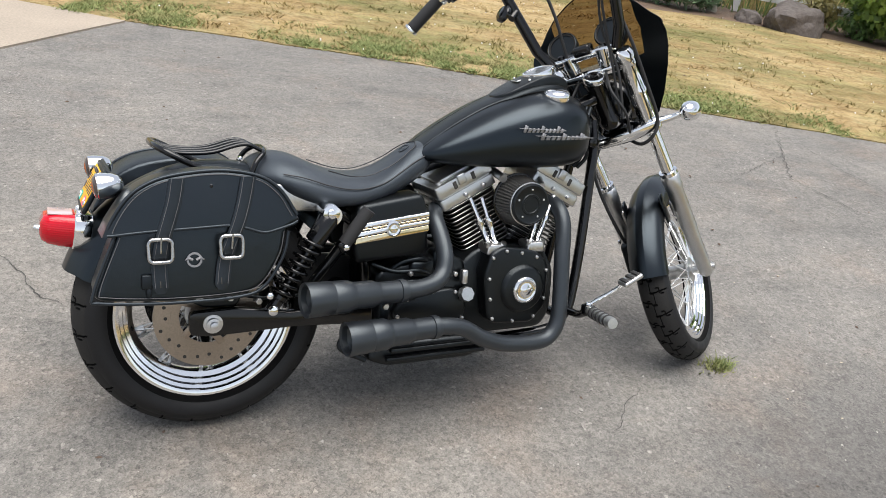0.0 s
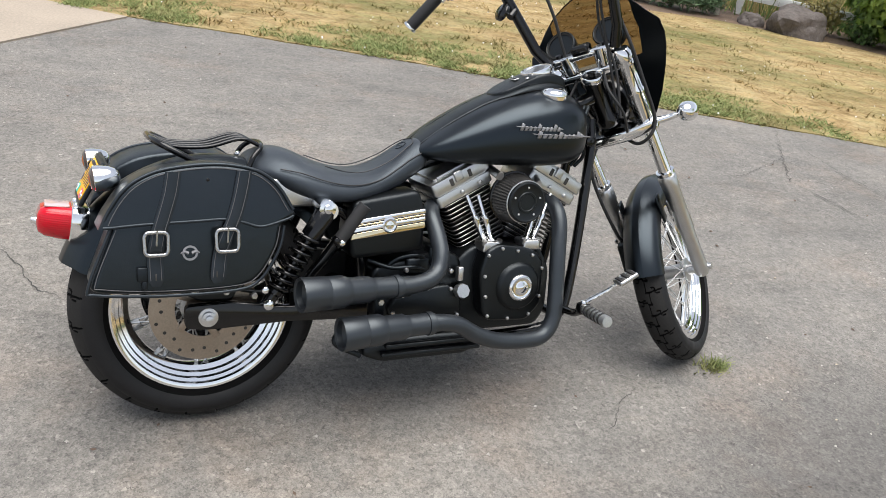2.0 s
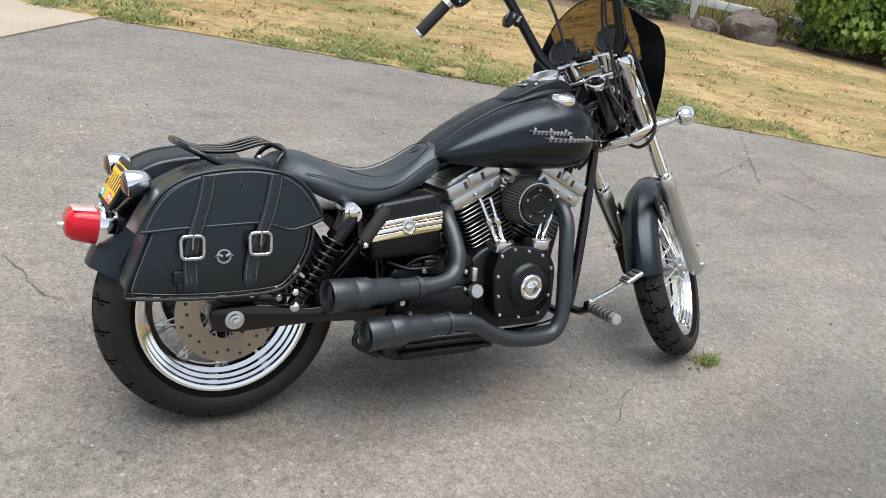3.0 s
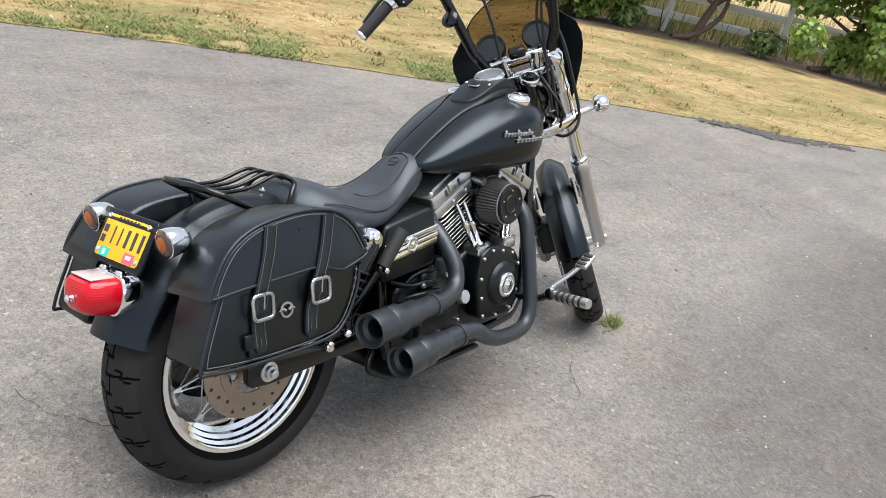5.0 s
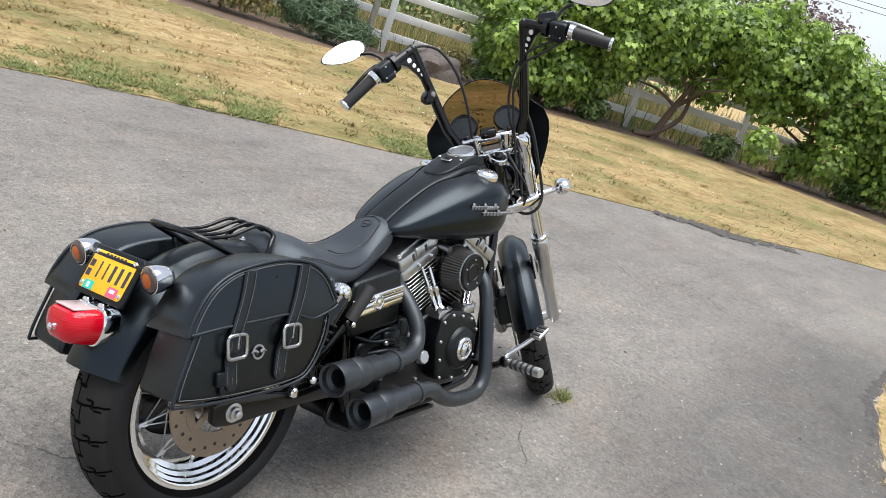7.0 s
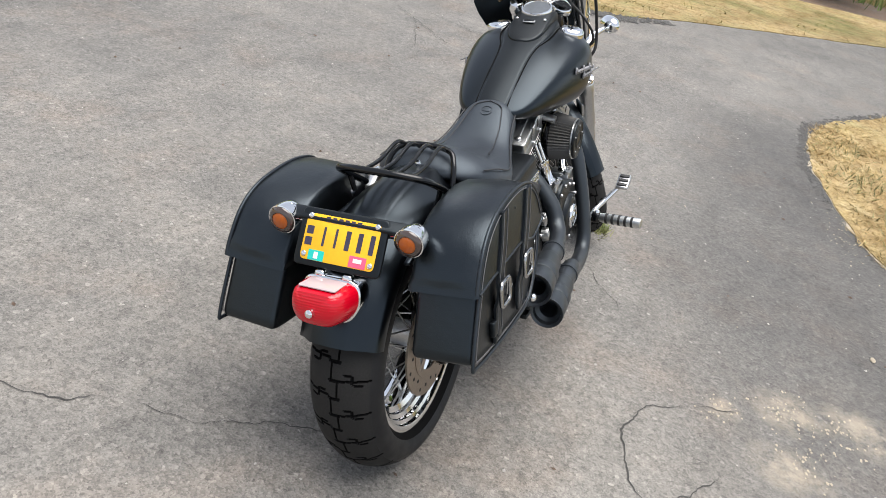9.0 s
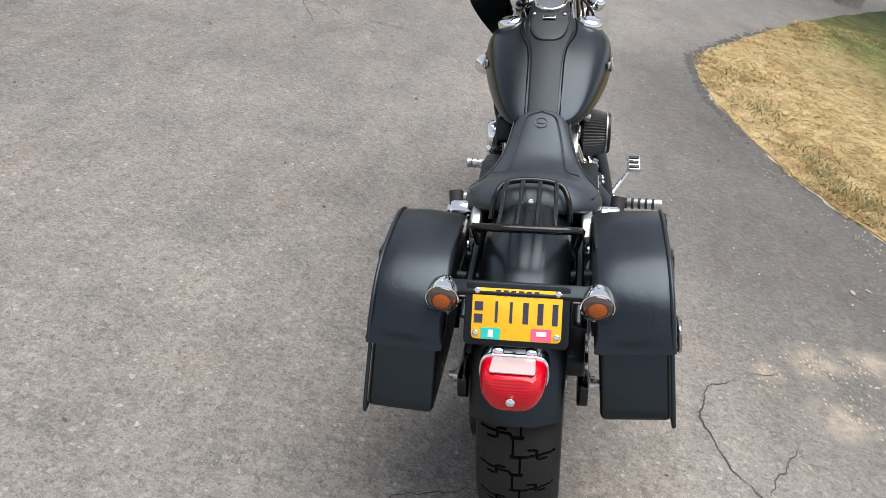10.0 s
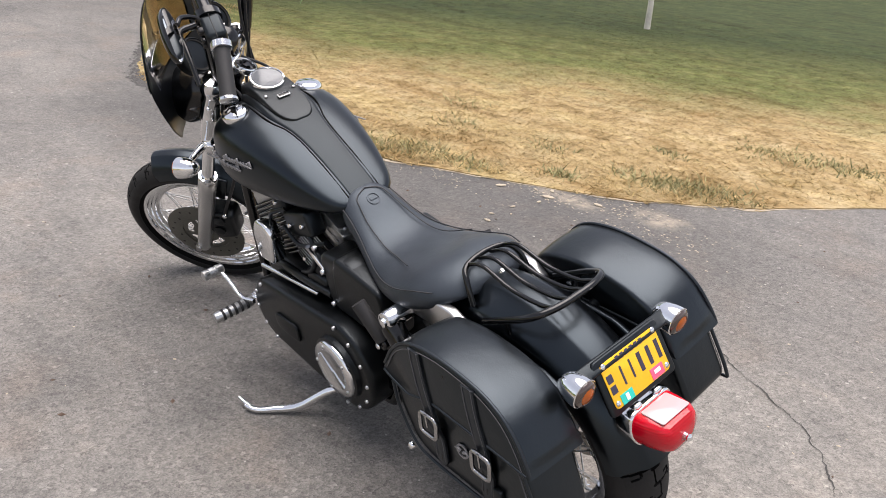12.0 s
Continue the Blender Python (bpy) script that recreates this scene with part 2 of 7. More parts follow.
    bump(nt, b, grit.outputs["Distance"], 0.35, 0.0015, first)
    return m


ASPHALT = asphalt_material()


def lawn_colours(nt, lush, watered=False, dry=1.0):
    """Straw and green patches; lush shifts the lawn from burnt to green, watered greens it away from the drive."""
    co = nt.nodes.new("ShaderNodeNewGeometry").outputs["Position"]
    big, mid, fine = noise_tex(nt, 0.5, 4, 0.6, coords=co), noise_tex(nt, 3.5, 4, 0.65, coords=co), noise_tex(nt, 34.0, 3, coords=co)
    straw = ramp(nt, mid, [(p, tuple(v * dry for v in c)) for p, c in ((0.25, (0.30, 0.215, 0.105)), (0.5, (0.415, 0.315, 0.165)), (0.75, (0.51, 0.41, 0.245)))])
    green = ramp(nt, mid, [(0.25, (0.055, 0.075, 0.022)), (0.5, (0.10, 0.115, 0.038)), (0.75, (0.17, 0.165, 0.065))])
    where = ramp(nt, mixed(nt, 0.4, big, mid), [(0.53 - lush, grey(0.0)), (0.68 - lush, grey(0.8))])
    if watered:
        spot = nt.nodes.new("ShaderNodeSeparateXYZ")
        nt.links.new(co, spot.inputs[0])
        wet = node(nt, "ShaderNodeMapRange")
        wet.inputs[1].default_value, wet.inputs[2].default_value, wet.inputs[3].default_value, wet.inputs[4].default_value = -5.0, -7.7, -0.25, 0.55
        inward = nt.nodes.new("ShaderNodeMath")
        inward.operation = "MULTIPLY_ADD"
        inward.inputs[1].default_value = -0.6
        nt.links.new(spot.outputs["X"], inward.inputs[0])
        nt.links.new(spot.outputs["Y"], inward.inputs[2])
        nt.links.new(inward.outputs[0], wet.inputs[0])
        add = nt.nodes.new("ShaderNodeMath")
        nt.links.new(big, add.inputs[0])
        nt.links.new(wet.outputs[0], add.inputs[1])
        where = ramp(nt, mixed(nt, 0.42, add.outputs[0], mid), [(0.40, grey(0.0)), (0.72, grey(0.94))])
    tone = mixed(nt, where, straw, green)
    if watered:
        # Green deepens further in; tree shade is put into this colour too.
        deep = node(nt, "ShaderNodeMapRange")
        deep.inputs[1].default_value, deep.inputs[2].default_value = -7.4, -10.2
        nt.links.new(inward.outputs[0], deep.inputs[0])
        lush_shade = mixed(nt, 1.0, deep.outputs[0], ramp(nt, mid, [(0.2, grey(0.5)), (0.55, grey(1.0))]), "MULTIPLY")
        tone = mixed(nt, lush_shade, tone, (0.038, 0.052, 0.020))
    streak = nt.nodes.new("ShaderNodeMapping")
    streak.inputs["Rotation"].default_value, streak.inputs["Scale"].default_value = (0, 0, radians(30)), (0.7, 2.6, 1.0)
    nt.links.new(co, streak.inputs["Vector"])
    swath = noise_tex(nt, 1.1, 5, 0.65, coords=streak.outputs["Vector"])
    tone = mixed(nt, 1.0, tone, ramp(nt, swath, [(0.34, (0.80, 0.74, 0.66)), (0.5, grey(1.0)), (0.66, (1.08, 1.10, 1.03))]), "MULTIPLY")
    clod = noise_tex(nt, 8.0, 6, 0.72, coords=co)
    tone = mixed(nt, 1.0, tone, ramp(nt, clod, [(0.34, (0.60, 0.58, 0.50)), (0.46, (0.90, 0.88, 0.84)), (0.54, grey(1.03)), (0.68, (1.22, 1.20, 1.15))]), "MULTIPLY")
    return mixed(nt, 1.0, tone, ramp(nt, fine, [(0.25, grey(0.68)), (0.5, grey(1.0)), (0.75, grey(1.12))]), "MULTIPLY")


def lawn_material(name, lush, watered=False, dry=1.0):
    m, nt, b = material(name)
    nt.links.new(lawn_colours(nt, lush, watered, dry), b.inputs["Base Color"])
    b.inputs["Roughness"].default_value = 0.9
    b.inputs["Specular IOR Level"].default_value = 0.15
    co = nt.nodes.new("ShaderNodeNewGeometry").outputs["Position"]
    bump(nt, b, noise_tex(nt, 90, 3, coords=co), 0.3, 0.006)
    return m


def blade_material(name, lush, watered=False, dry=1.0):
    m, nt, b = material(name)
    isle = nt.nodes.new("ShaderNodeNewGeometry").outputs["Random Per Island"]
    tone = mixed(nt, 1.0, lawn_colours(nt, lush, watered, dry), ramp(nt, isle, [(0.0, (0.84, 0.84, 0.79)), (0.5, (1.0, 0.99, 0.96)), (1.0, (1.24, 1.20, 1.13))]), "MULTIPLY")
    nt.links.new(tone, b.inputs["Base Color"])
    b.inputs["Roughness"].default_value = 0.75
    b.inputs["Specular IOR Level"].default_value = 0.1
    return m


def leaf_material(name, dark, light, rough=0.5, through=0.25):
    m, nt, b = material(name)
    isle = nt.nodes.new("ShaderNodeNewGeometry").outputs["Random Per Island"]
    nt.links.new(ramp(nt, isle, [(0.0, dark), (0.7, light), (1.0, tuple(min(1, c * 1.5) for c in light))]), b.inputs["Base Color"])
    b.inputs["Roughness"].default_value = rough
    tr = node(nt, "ShaderNodeBsdfTranslucent")
    nt.links.new(ramp(nt, isle, [(0.0, light), (1.0, tuple(min(1, c * 1.8) for c in light))]), tr.inputs["Color"])
    mix = node(nt, "ShaderNodeMixShader", Fac=through)
    nt.links.new(b.outputs["BSDF"], mix.inputs[1])
    nt.links.new(tr.outputs["BSDF"], mix.inputs[2])
    nt.links.new(mix.outputs["Shader"], nt.nodes["Material Output"].inputs["Surface"])
    return m


STRAW_LAWN, GREEN_LAWN = lawn_material("burnt_lawn", 0.07, False, 0.80), lawn_material("lawn_soil", 0.02)
STRAW_BLADE = blade_material("straw_blades", 0.07, False, 0.80)
WATERED_LAWN, WATERED_BLADE = lawn_material("half_green_lawn", 0.0, True, 0.84), blade_material("half_green_blades", 0.0, True, 0.84)


def verge_material():
    m, nt, b = material("green_verge_weeds")
    isle = nt.nodes.new("ShaderNodeNewGeometry").outputs["Random Per Island"]
    patch = noise_tex(nt, 2.5, 3, coords=nt.nodes.new("ShaderNodeNewGeometry").outputs["Position"])
    tone = mixed(nt, ramp(nt, patch, [(0.50, grey(0.0)), (0.72, grey(1.0))]), ramp(nt, isle, [(0.0, (0.115, 0.15, 0.055)), (1.0, (0.27, 0.30, 0.125))]), ramp(nt, isle, [(0.0, (0.19, 0.17, 0.075)), (1.0, (0.36, 0.31, 0.16))]))
    nt.links.new(tone, b.inputs["Base Color"])
    b.inputs["Roughness"].default_value = 0.8
    b.inputs["Specular IOR Level"].default_value = 0.1
    return m


VERGE_BLADE = verge_material()
DRY_BLADE = blade_material("dry_verge_grass", -0.06)
MULCH = surface("brown_bark_mulch", (0.115, 0.076, 0.052), 0.9, vary=0.7, grain=26, relief=0.8, depth=0.02, patch=1.5)
GRAVEL = surface("beige_gravel_drive", (0.30, 0.255, 0.205), 0.9, vary=0.25, grain=70, relief=0.5, depth=0.006, patch=1.1)
SAND = surface("pale_dry_sand", (0.36, 0.31, 0.235), 0.9, vary=0.3, grain=120, relief=0.5, depth=0.002)
CRACK = surface("dark_crack_filling", (0.045, 0.043, 0.04), 0.95, vary=0.4, grain=200, relief=0.3, depth=0.002)
EDGE = surface("dark_crumbled_asphalt", (0.075, 0.072, 0.068), 0.9, vary=0.45, grain=90, relief=0.8, depth=0.01)
ROCK = surface("brown_grey_boulder", (0.10, 0.085, 0.078), 0.85, vary=0.4, grain=14, relief=0.8, depth=0.03, patch=2.5)
BARK = surface("brown_vine_bark", (0.11, 0.075, 0.055), 0.9, vary=0.45, grain=40, relief=0.8, depth=0.01)
GREYBARK = surface("grey_bark", (0.25, 0.235, 0.2), 0.9, vary=0.35, grain=40, relief=0.6, depth=0.008)
WHITEBARK = surface("whitewashed_bark", (0.6, 0.57, 0.5), 0.85, vary=0.2, grain=40, relief=0.4, depth=0.004)
VINE = leaf_material("grape_leaves", (0.055, 0.112, 0.025), (0.265, 0.38, 0.085), 0.45, 0.35)
PLUM = leaf_material("plum_leaves", (0.05, 0.03, 0.035), (0.13, 0.075, 0.075), 0.5, 0.2)
OLIVE = leaf_material("olive_shrub_leaves", (0.11, 0.10, 0.04), (0.30, 0.26, 0.105), 0.6, 0.25)
FIR = leaf_material("blue_green_needles", (0.035, 0.075, 0.038), (0.10, 0.165, 0.08), 0.6, 0.1)
TREE = leaf_material("tree_leaves", (0.04, 0.08, 0.02), (0.11, 0.19, 0.05), 0.5, 0.25)
REED = leaf_material("tall_dry_grass", (0.20, 0.17, 0.07), (0.45, 0.36, 0.17), 0.7, 0.2)
MEADOW = leaf_material("tall_green_weeds", (0.06, 0.10, 0.03), (0.17, 0.24, 0.08), 0.6, 0.2)


# ---- mesh helpers ----
def part(name, bm, mat, parent=None, label="", smooth=50, m=None):
    """Links a bmesh as one mesh object, under a thing or a part."""
    bmesh.ops.recalc_face_normals(bm, faces=bm.faces)
    me = bpy.data.meshes.new(name)
    bm.to_mesh(me)
    bm.free()
    me.materials.append(mat)
    if smooth:
        me.shade_smooth()
        me.set_sharp_from_angle(angle=radians(smooth))
    ob = new(name, me)
    if parent is not None:
        ob.parent = parent
    if m is not None:
        ob.matrix_basis = m
    if label:
        tagged(ob, label)
    return ob


def sibling(ob, name, m, parent=None):
    """Another object on the same mesh."""
    o = new(name, ob.data)
    o.parent = parent if parent is not None else ob.parent
    o.matrix_basis = m
    return o


def along(origin, way, roll_ref=(0, 0, 1)):
    """A pose at origin whose z points along way."""
    z = Vector(way).normalized()
    x = Vector(roll_ref).cross(z)
    if x.length < 1e-4:
        x = Vector((1, 0, 0)).cross(z)
    x.normalize()
    y = z.cross(x)
    return Matrix((( x.x, y.x, z.x, origin[0]), (x.y, y.y, z.y, origin[1]), (x.z, y.z, z.z, origin[2]), (0, 0, 0, 1)))


def skin(bm, rings, cap=True, closed=True, loop=False):
    made = [[bm.verts.new(p) for p in ring] for ring in rings]
    n = len(made[0])
    for a, b in zip(made, made[1:] + ([made[0]] if loop else [])):
        for i in range(n if closed else n - 1):
            j = (i + 1) % n
            bm.faces.new((a[i], a[j], b[j], b[i]))
    if cap and not loop and closed:
        bm.faces.new(made[0][::-1])
        bm.faces.new(made[-1])
    return made


def lathe(profile, segs=32, m=None, bm=None, cap=True):
    """Turns (radius, height) pairs round z."""
    bm = bm or bmesh.new()
    m = m or Matrix()
    rings = [[m @ Vector((r * math.cos(2 * math.pi * i / segs), r * math.sin(2 * math.pi * i / segs), h)) for i in range(segs)] for r, h in ((max(r, 1e-4), h) for r, h in profile)]
    skin(bm, rings, cap)
    return bm


def ring_lathe(profile, segs=64, m=None, bm=None):
    """Turns a closed (radius, height) loop round z."""
    bm = bm or bmesh.new()
    m = m or Matrix()
    rings = [[m @ Vector((r * math.cos(2 * math.pi * i / segs), r * math.sin(2 * math.pi * i / segs), h)) for r, h in profile] for i in range(segs)]
    skin(bm, rings, cap=False, loop=True)
    return bm


def spline(points, steps=8, loop=False):
    """Catmull-Rom through the points."""
    p = [Vector(q) for q in points]
    if len(p) < 3:
        return p
    out, n = [], len(p)
    for i in range(n if loop else n - 1):
        a, b = p[i - 1] if (loop or i) else p[0] * 2 - p[1], p[i]
        c = p[(i + 1) % n]
        d = p[(i + 2) % n] if (loop or i + 2 < n) else c * 2 - b
        for k in range(steps):
            t = k / steps
            out.append(0.5 * (2 * b + (c - a) * t + (2 * a - 5 * b + 4 * c - d) * t * t + (3 * b - a - 3 * c + d) * t ** 3))
    if not loop:
        out.append(p[-1])
    return out


def tube(points, r, segs=10, steps=8, bm=None, loop=False, smooth=True, ends=True):
    """A round bar along a path; r: a radius or one for each point."""
    bm = bm or bmesh.new()
    path = spline(points, steps, loop) if smooth else [Vector(q) for q in points]
    n = len(path)
    radii = [r] * n if isinstance(r, (int, float)) else [float(np.interp(i / (n - 1), np.linspace(0, 1, len(r)), r)) for i in range(n)]
    rings, normal = [], None
    for i, q in enumerate(path):
        way = (path[(i + 1) % n] - path[i - 1]) if loop else (path[min(i + 1, n - 1)] - path[max(i - 1, 0)])
        way.normalize()
        if normal is None:
            normal = way.orthogonal().normalized()
        normal = (normal - way * normal.dot(way)).normalized()
        side = way.cross(normal)
        rings.append([q + (normal * math.cos(2 * math.pi * k / segs) + side * math.sin(2 * math.pi * k / segs)) * radii[i] for k in range(segs)])
    skin(bm, rings, cap=ends, loop=loop)
    return bm


def bevelled(bm, width, segs=2, angle=30):
    edges = [e for e in bm.edges if len(e.link_faces) == 2 and e.calc_face_angle(0) > radians(angle)]
    if width > 0 and edges:
        bmesh.ops.bevel(bm, geom=edges, offset=width, segments=segs, affect="EDGES", profile=0.5)
    return bm


def box(size, m=None, bev=0.003, segs=2):
    bm = bmesh.new()
    bmesh.ops.create_cube(bm, size=1)
    bmesh.ops.scale(bm, vec=size, verts=bm.verts)
    bevelled(bm, bev, segs)
    if m is not None:
        bmesh.ops.transform(bm, matrix=m, verts=bm.verts)
    return bm


def prism(outline, lo, hi, axis="y", bev=0.003, segs=2):
    """A flat outline of (x, z) given thickness along y, or of (x, y) along z."""
    bm = bmesh.new()
    put = (lambda a, b, c: (a, c, b)) if axis == "y" else (lambda a, b, c: (a, b, c))
    skin(bm, [[put(a, b, lo) for a, b in outline], [put(a, b, hi) for a, b in outline]])
    bmesh.ops.recalc_face_normals(bm, faces=bm.faces)
    bevelled(bm, bev, segs)
    return bm


def merged(*bms):
    out = bmesh.new()
    for b in bms:
        me = bpy.data.meshes.new("join")
        b.to_mesh(me)
        b.free()
        out.from_mesh(me)
        bpy.data.meshes.remove(me)
    return out


def mirrored(bm):
    bmesh.ops.scale(bm, vec=(1, -1, 1), verts=bm.verts)
    return bm


def rounded(points, radius, steps=4, loop=True):
    """Rounds the corners of a flat outline."""
    out, n = [], len(points)
    for i in range(n):
        p = Vector(points[i])
        a, b = Vector(points[i - 1]) - p, Vector(points[(i + 1) % n]) - p
        ra = min(radius, a.length * 0.45)
        rb = min(radius, b.length * 0.45)
        s, e = p + a.normalized() * ra, p + b.normalized() * rb
        for k in range(steps + 1):
            t = k / steps
            out.append(tuple((1 - t) ** 2 * s + 2 * t * (1 - t) * p + t * t * e))
    return out


def subdivide(ob, levels=2):
    mod = ob.modifiers.new("soft", "SUBSURF")
    mod.levels = mod.render_levels = levels
    return ob


# ---- ground: asphalt drive between two burnt lawns, falling gently to a fence ----
FAR_EDGE = [(-8.2, 8.6), (-3.9, 6.75), (-1.24, 5.25), (0.12, 4.45), (0.84, 4.2), (1.44, 3.94), (1.97, 3.74), (2.68, 3.42), (3.85, 2.8), (4.65, 2.45), (5.43, 2.06), (6.39, 1.44), (7.02, 0.87), (8.03, 0.34), (8.97, -0.34), (12.03, -2.51), (20.75, -7.9), (42.0, -23.0)]
NEAR_EDGE = [(40.0, -30.0), (20.0, -12.5), (12.6, -5.6), (10.9, -4.43), (9.49, -3.49), (7.7, -2.38), (6.9, -1.95), (6.03, -1.51), (5.5, -1.22), (5.1, -1.07), (4.5, -0.99), (3.9, -1.03), (3.3, -1.15), (2.82, -1.29), (2.42, -1.46), (1.95, -1.71), (1.65, -1.9), (1.3, -2.12), (0.88, -2.62), (0.5, -3.25), (-0.2, -4.6), (-1.0, -6.5), (-1.6, -9.0), (-2.0, -40.0)]


def terrain(x, y):
    s = (x - 0.2) * 0.5 + (y - 4.3) * 0.863
    return -0.04 * min(max(0.0, s - 0.3), 14.0)


def edge_at(points, seed=3, rough=0.03, step=0.05):
    """A ragged edge line, finer near the motorcycle."""
    out = []
    for a, b in zip(points, points[1:]):
        a, b = Vector(a), Vector(b)
        near = min(a.length, b.length) < 14
        n = max(1, int((b - a).length / (step if near else 1.0)))
        side = Vector((-(b - a).y, (b - a).x)).normalized()
        for k in range(n):
            p = a.lerp(b, k / n)
            w = rough * (noise.noise((p.x * 1.7, p.y * 1.7, seed)) + 0.6 * noise.noise((p.x * 6, p.y * 6, seed + 9)))
            out.append(tuple(p + side * w))
    out.append(points[-1])
    return out


def sheet(name, outline, lift, mat, label, category, thick=0.3):
    """A piece of ground with an outline, laid on the terrain, with a cut edge."""
    bm = bmesh.new()
    vs = [bm.verts.new((x, y, 0)) for x, y in outline]
    es = [bm.edges.new((a, b)) for a, b in zip(vs, vs[1:] + vs[:1])]
    bmesh.ops.triangle_fill(bm, use_beauty=True, edges=es)
    bmesh.ops.recalc_face_normals(bm, faces=bm.faces)
    low = bmesh.ops.extrude_edge_only(bm, edges=[e for e in bm.edges if len(e.link_faces) == 1])
    lower = {v for v in low["geom"] if isinstance(v, bmesh.types.BMVert)}
    for v in bm.verts:
        v.co.z = terrain(v.co.x, v.co.y) + lift - (thick if v in lower else 0)
    ob = part(name, bm, mat, smooth=40)
    for f in ob.data.polygons:
        if abs(f.normal.z) > 0.5 and f.normal.z < 0:
            f.flip()
    return tagged(ob, label, category, kind="structure")


def ground_plane():
    bm = bmesh.new()
    n, far = 60, 1500.0
    xs = [math.copysign((abs(k) / n) ** 3, k) * far for k in range(-n, n + 1)]
    grid = [[bm.verts.new((x + 4, y, terrain(x + 4, y) - 0.06)) for x in xs] for y in xs]
    for r0, r1 in zip(grid, grid[1:]):
        for i in range(len(xs) - 1):
            bm.faces.new((r0[i], r0[i + 1], r1[i + 1], r1[i]))
    return tagged(part("ground", bm, GREEN_LAWN), "dry grassy ground reaching to the horizon", "ground", kind="structure")


ground_plane()
far_edge = edge_at(FAR_EDGE)
near_edge = edge_at(NEAR_EDGE, 7)
sheet("pavement_asphalt", [(-40, -40)] + near_edge[::-1][:1] + near_edge[::-1][1:] + far_edge[::-1] + [(-9, 12), (-40, 25)], 0.0, ASPHALT, "worn grey asphalt driveway with cracks and pale grit", "driveway")
mulch_line = [(2.82, 21.84), (5.68, 15.47), (6.53, 12.55), (6.54, 10.11), (7.58, 8.73), (9.41, 8.54), (11.24, 7.3), (11.64, 6.21), (12.96, 5.6), (14.29, 5.04), (15.13, 3.34), (15.12, 1.14), (14.74, 0.36), (16.48, -3.3), (25.26, -9.46)]
far_lawn = far_edge[:-1] + [(21.5, -8.6), (25.26, -9.46)] + mulch_line[::-1][1:] + [(-12, 26)]


def lawn_sheet(name, outline, mat, label):
    """Lawn laid as a fine sheet so that its surface can roll a little."""
    return sheet(name, outline, 0.008, mat, label, "lawn", 0.1)


lawn_sheet("lawn_1", far_lawn, STRAW_LAWN, "sun-burnt straw lawn with green patches along the drive")
lawn_sheet("lawn_2", near_edge + [(60, -40)], WATERED_LAWN, "sun-burnt straw lawn turning green further in")
rim = [p for p in near_edge if 0.3 < p[0] < 5.2]
outer = [(x - 0.002 - 0.05 * max(0.0, noise.noise((x * 4, y * 4, 3))), y + 0.002 + 0.09 * max(0.0, noise.noise((x * 5, y * 5, 9)))) for x, y in rim]
sheet("soil_edge", rim + outer[::-1], 0.003, SAND, "pale dry soil rim between lawn and asphalt", "soil", 0.05)
sheet("planting_bed", mulch_line + [(31, -9), (35, 10), (14, 24)], 0.0, MULCH, "dark brown bark mulch bed along the fence", "planting bed", 0.1)
sheet("gravel_drive", [(-0.55, 3.52), (0.0, 4.14), (0.24, 4.4), (-1.24, 5.3), (-3.9, 6.8), (-8.2, 8.7), (-12, 6), (-4, 2.4)], 0.012, GRAVEL, "beige gravel drive joining the asphalt", "drive", 0.05)


def inside(x, y, poly):
    hit = False
    for (x0, y0), (x1, y1) in zip(poly, poly[1:] + poly[:1]):
        if (y0 > y) != (y1 > y) and x < (x1 - x0) * (y - y0) / (y1 - y0) + x0:
            hit = not hit
    return hit


def stuff_mesh(name, verts, faces, mat, label, category, parent=None):
    me = bpy.data.meshes.new(name)
    me.from_pydata([tuple(v) for v in verts], [], faces)
    me.materials.append(mat)
    ob = new(name, me)
    if parent is not None:
        ob.parent = parent
        return ob
    return tagged(ob, label, category, kind="stuff")


def blades(name, spots, height, width, lean, mat, label, category, rng, flat=0.3):
    """Grass: one narrow triangle a blade, a few blades a tuft."""
    verts, faces = [], []
    for x, y, z, size in spots:
        a, tilt = rng.uniform(0, 6.283), rng.uniform(0, 6.283)
        w, h, l = width * size, height * size * rng.uniform(0.6, 1.4), lean * size * rng.uniform(flat, 1.3)
        dx, dy = math.cos(a) * w, math.sin(a) * w
        k = len(verts)
        tx, ty = math.cos(tilt) * l, math.sin(tilt) * l
        verts += [(x - dx, y - dy, z), (x + dx, y + dy, z), (x + tx, y + ty, z + h)]
        faces.append((k, k + 1, k + 2) if dx * ty - dy * tx > 0 else (k + 1, k, k + 2))
    return stuff_mesh(name, verts, faces, mat, label, category)


rng = random.Random(4)


def scatter(poly, count, x0, x1, y0, y1, focus=None, size=(0.7, 1.3)):
    out = []
    while len(out) < count:
        x, y = rng.uniform(x0, x1), rng.uniform(y0, y1)
        if focus and rng.random() > 1 / (1 + ((x - focus[0]) ** 2 + (y - focus[1]) ** 2) / focus[2] ** 2):
            continue
        if inside(x, y, poly):
            out.append((x, y, terrain(x, y) + 0.006, rng.uniform(*size)))
    return out


coarse_far = FAR_EDGE[:-1] + [(21.5, -8.6), (25.26, -9.46)] + mulch_line[::-1][1:] + [(-12, 26)]
coarse_near = NEAR_EDGE + [(60, -40)]
blades("lawn_grass", scatter(coarse_far, 90000, -1, 15.5, -3, 14, (4, 4, 4.5)), 0.008, 0.005, 0.042, STRAW_BLADE, "short dry straw-coloured lawn grass", "grass", rng, 0.85)
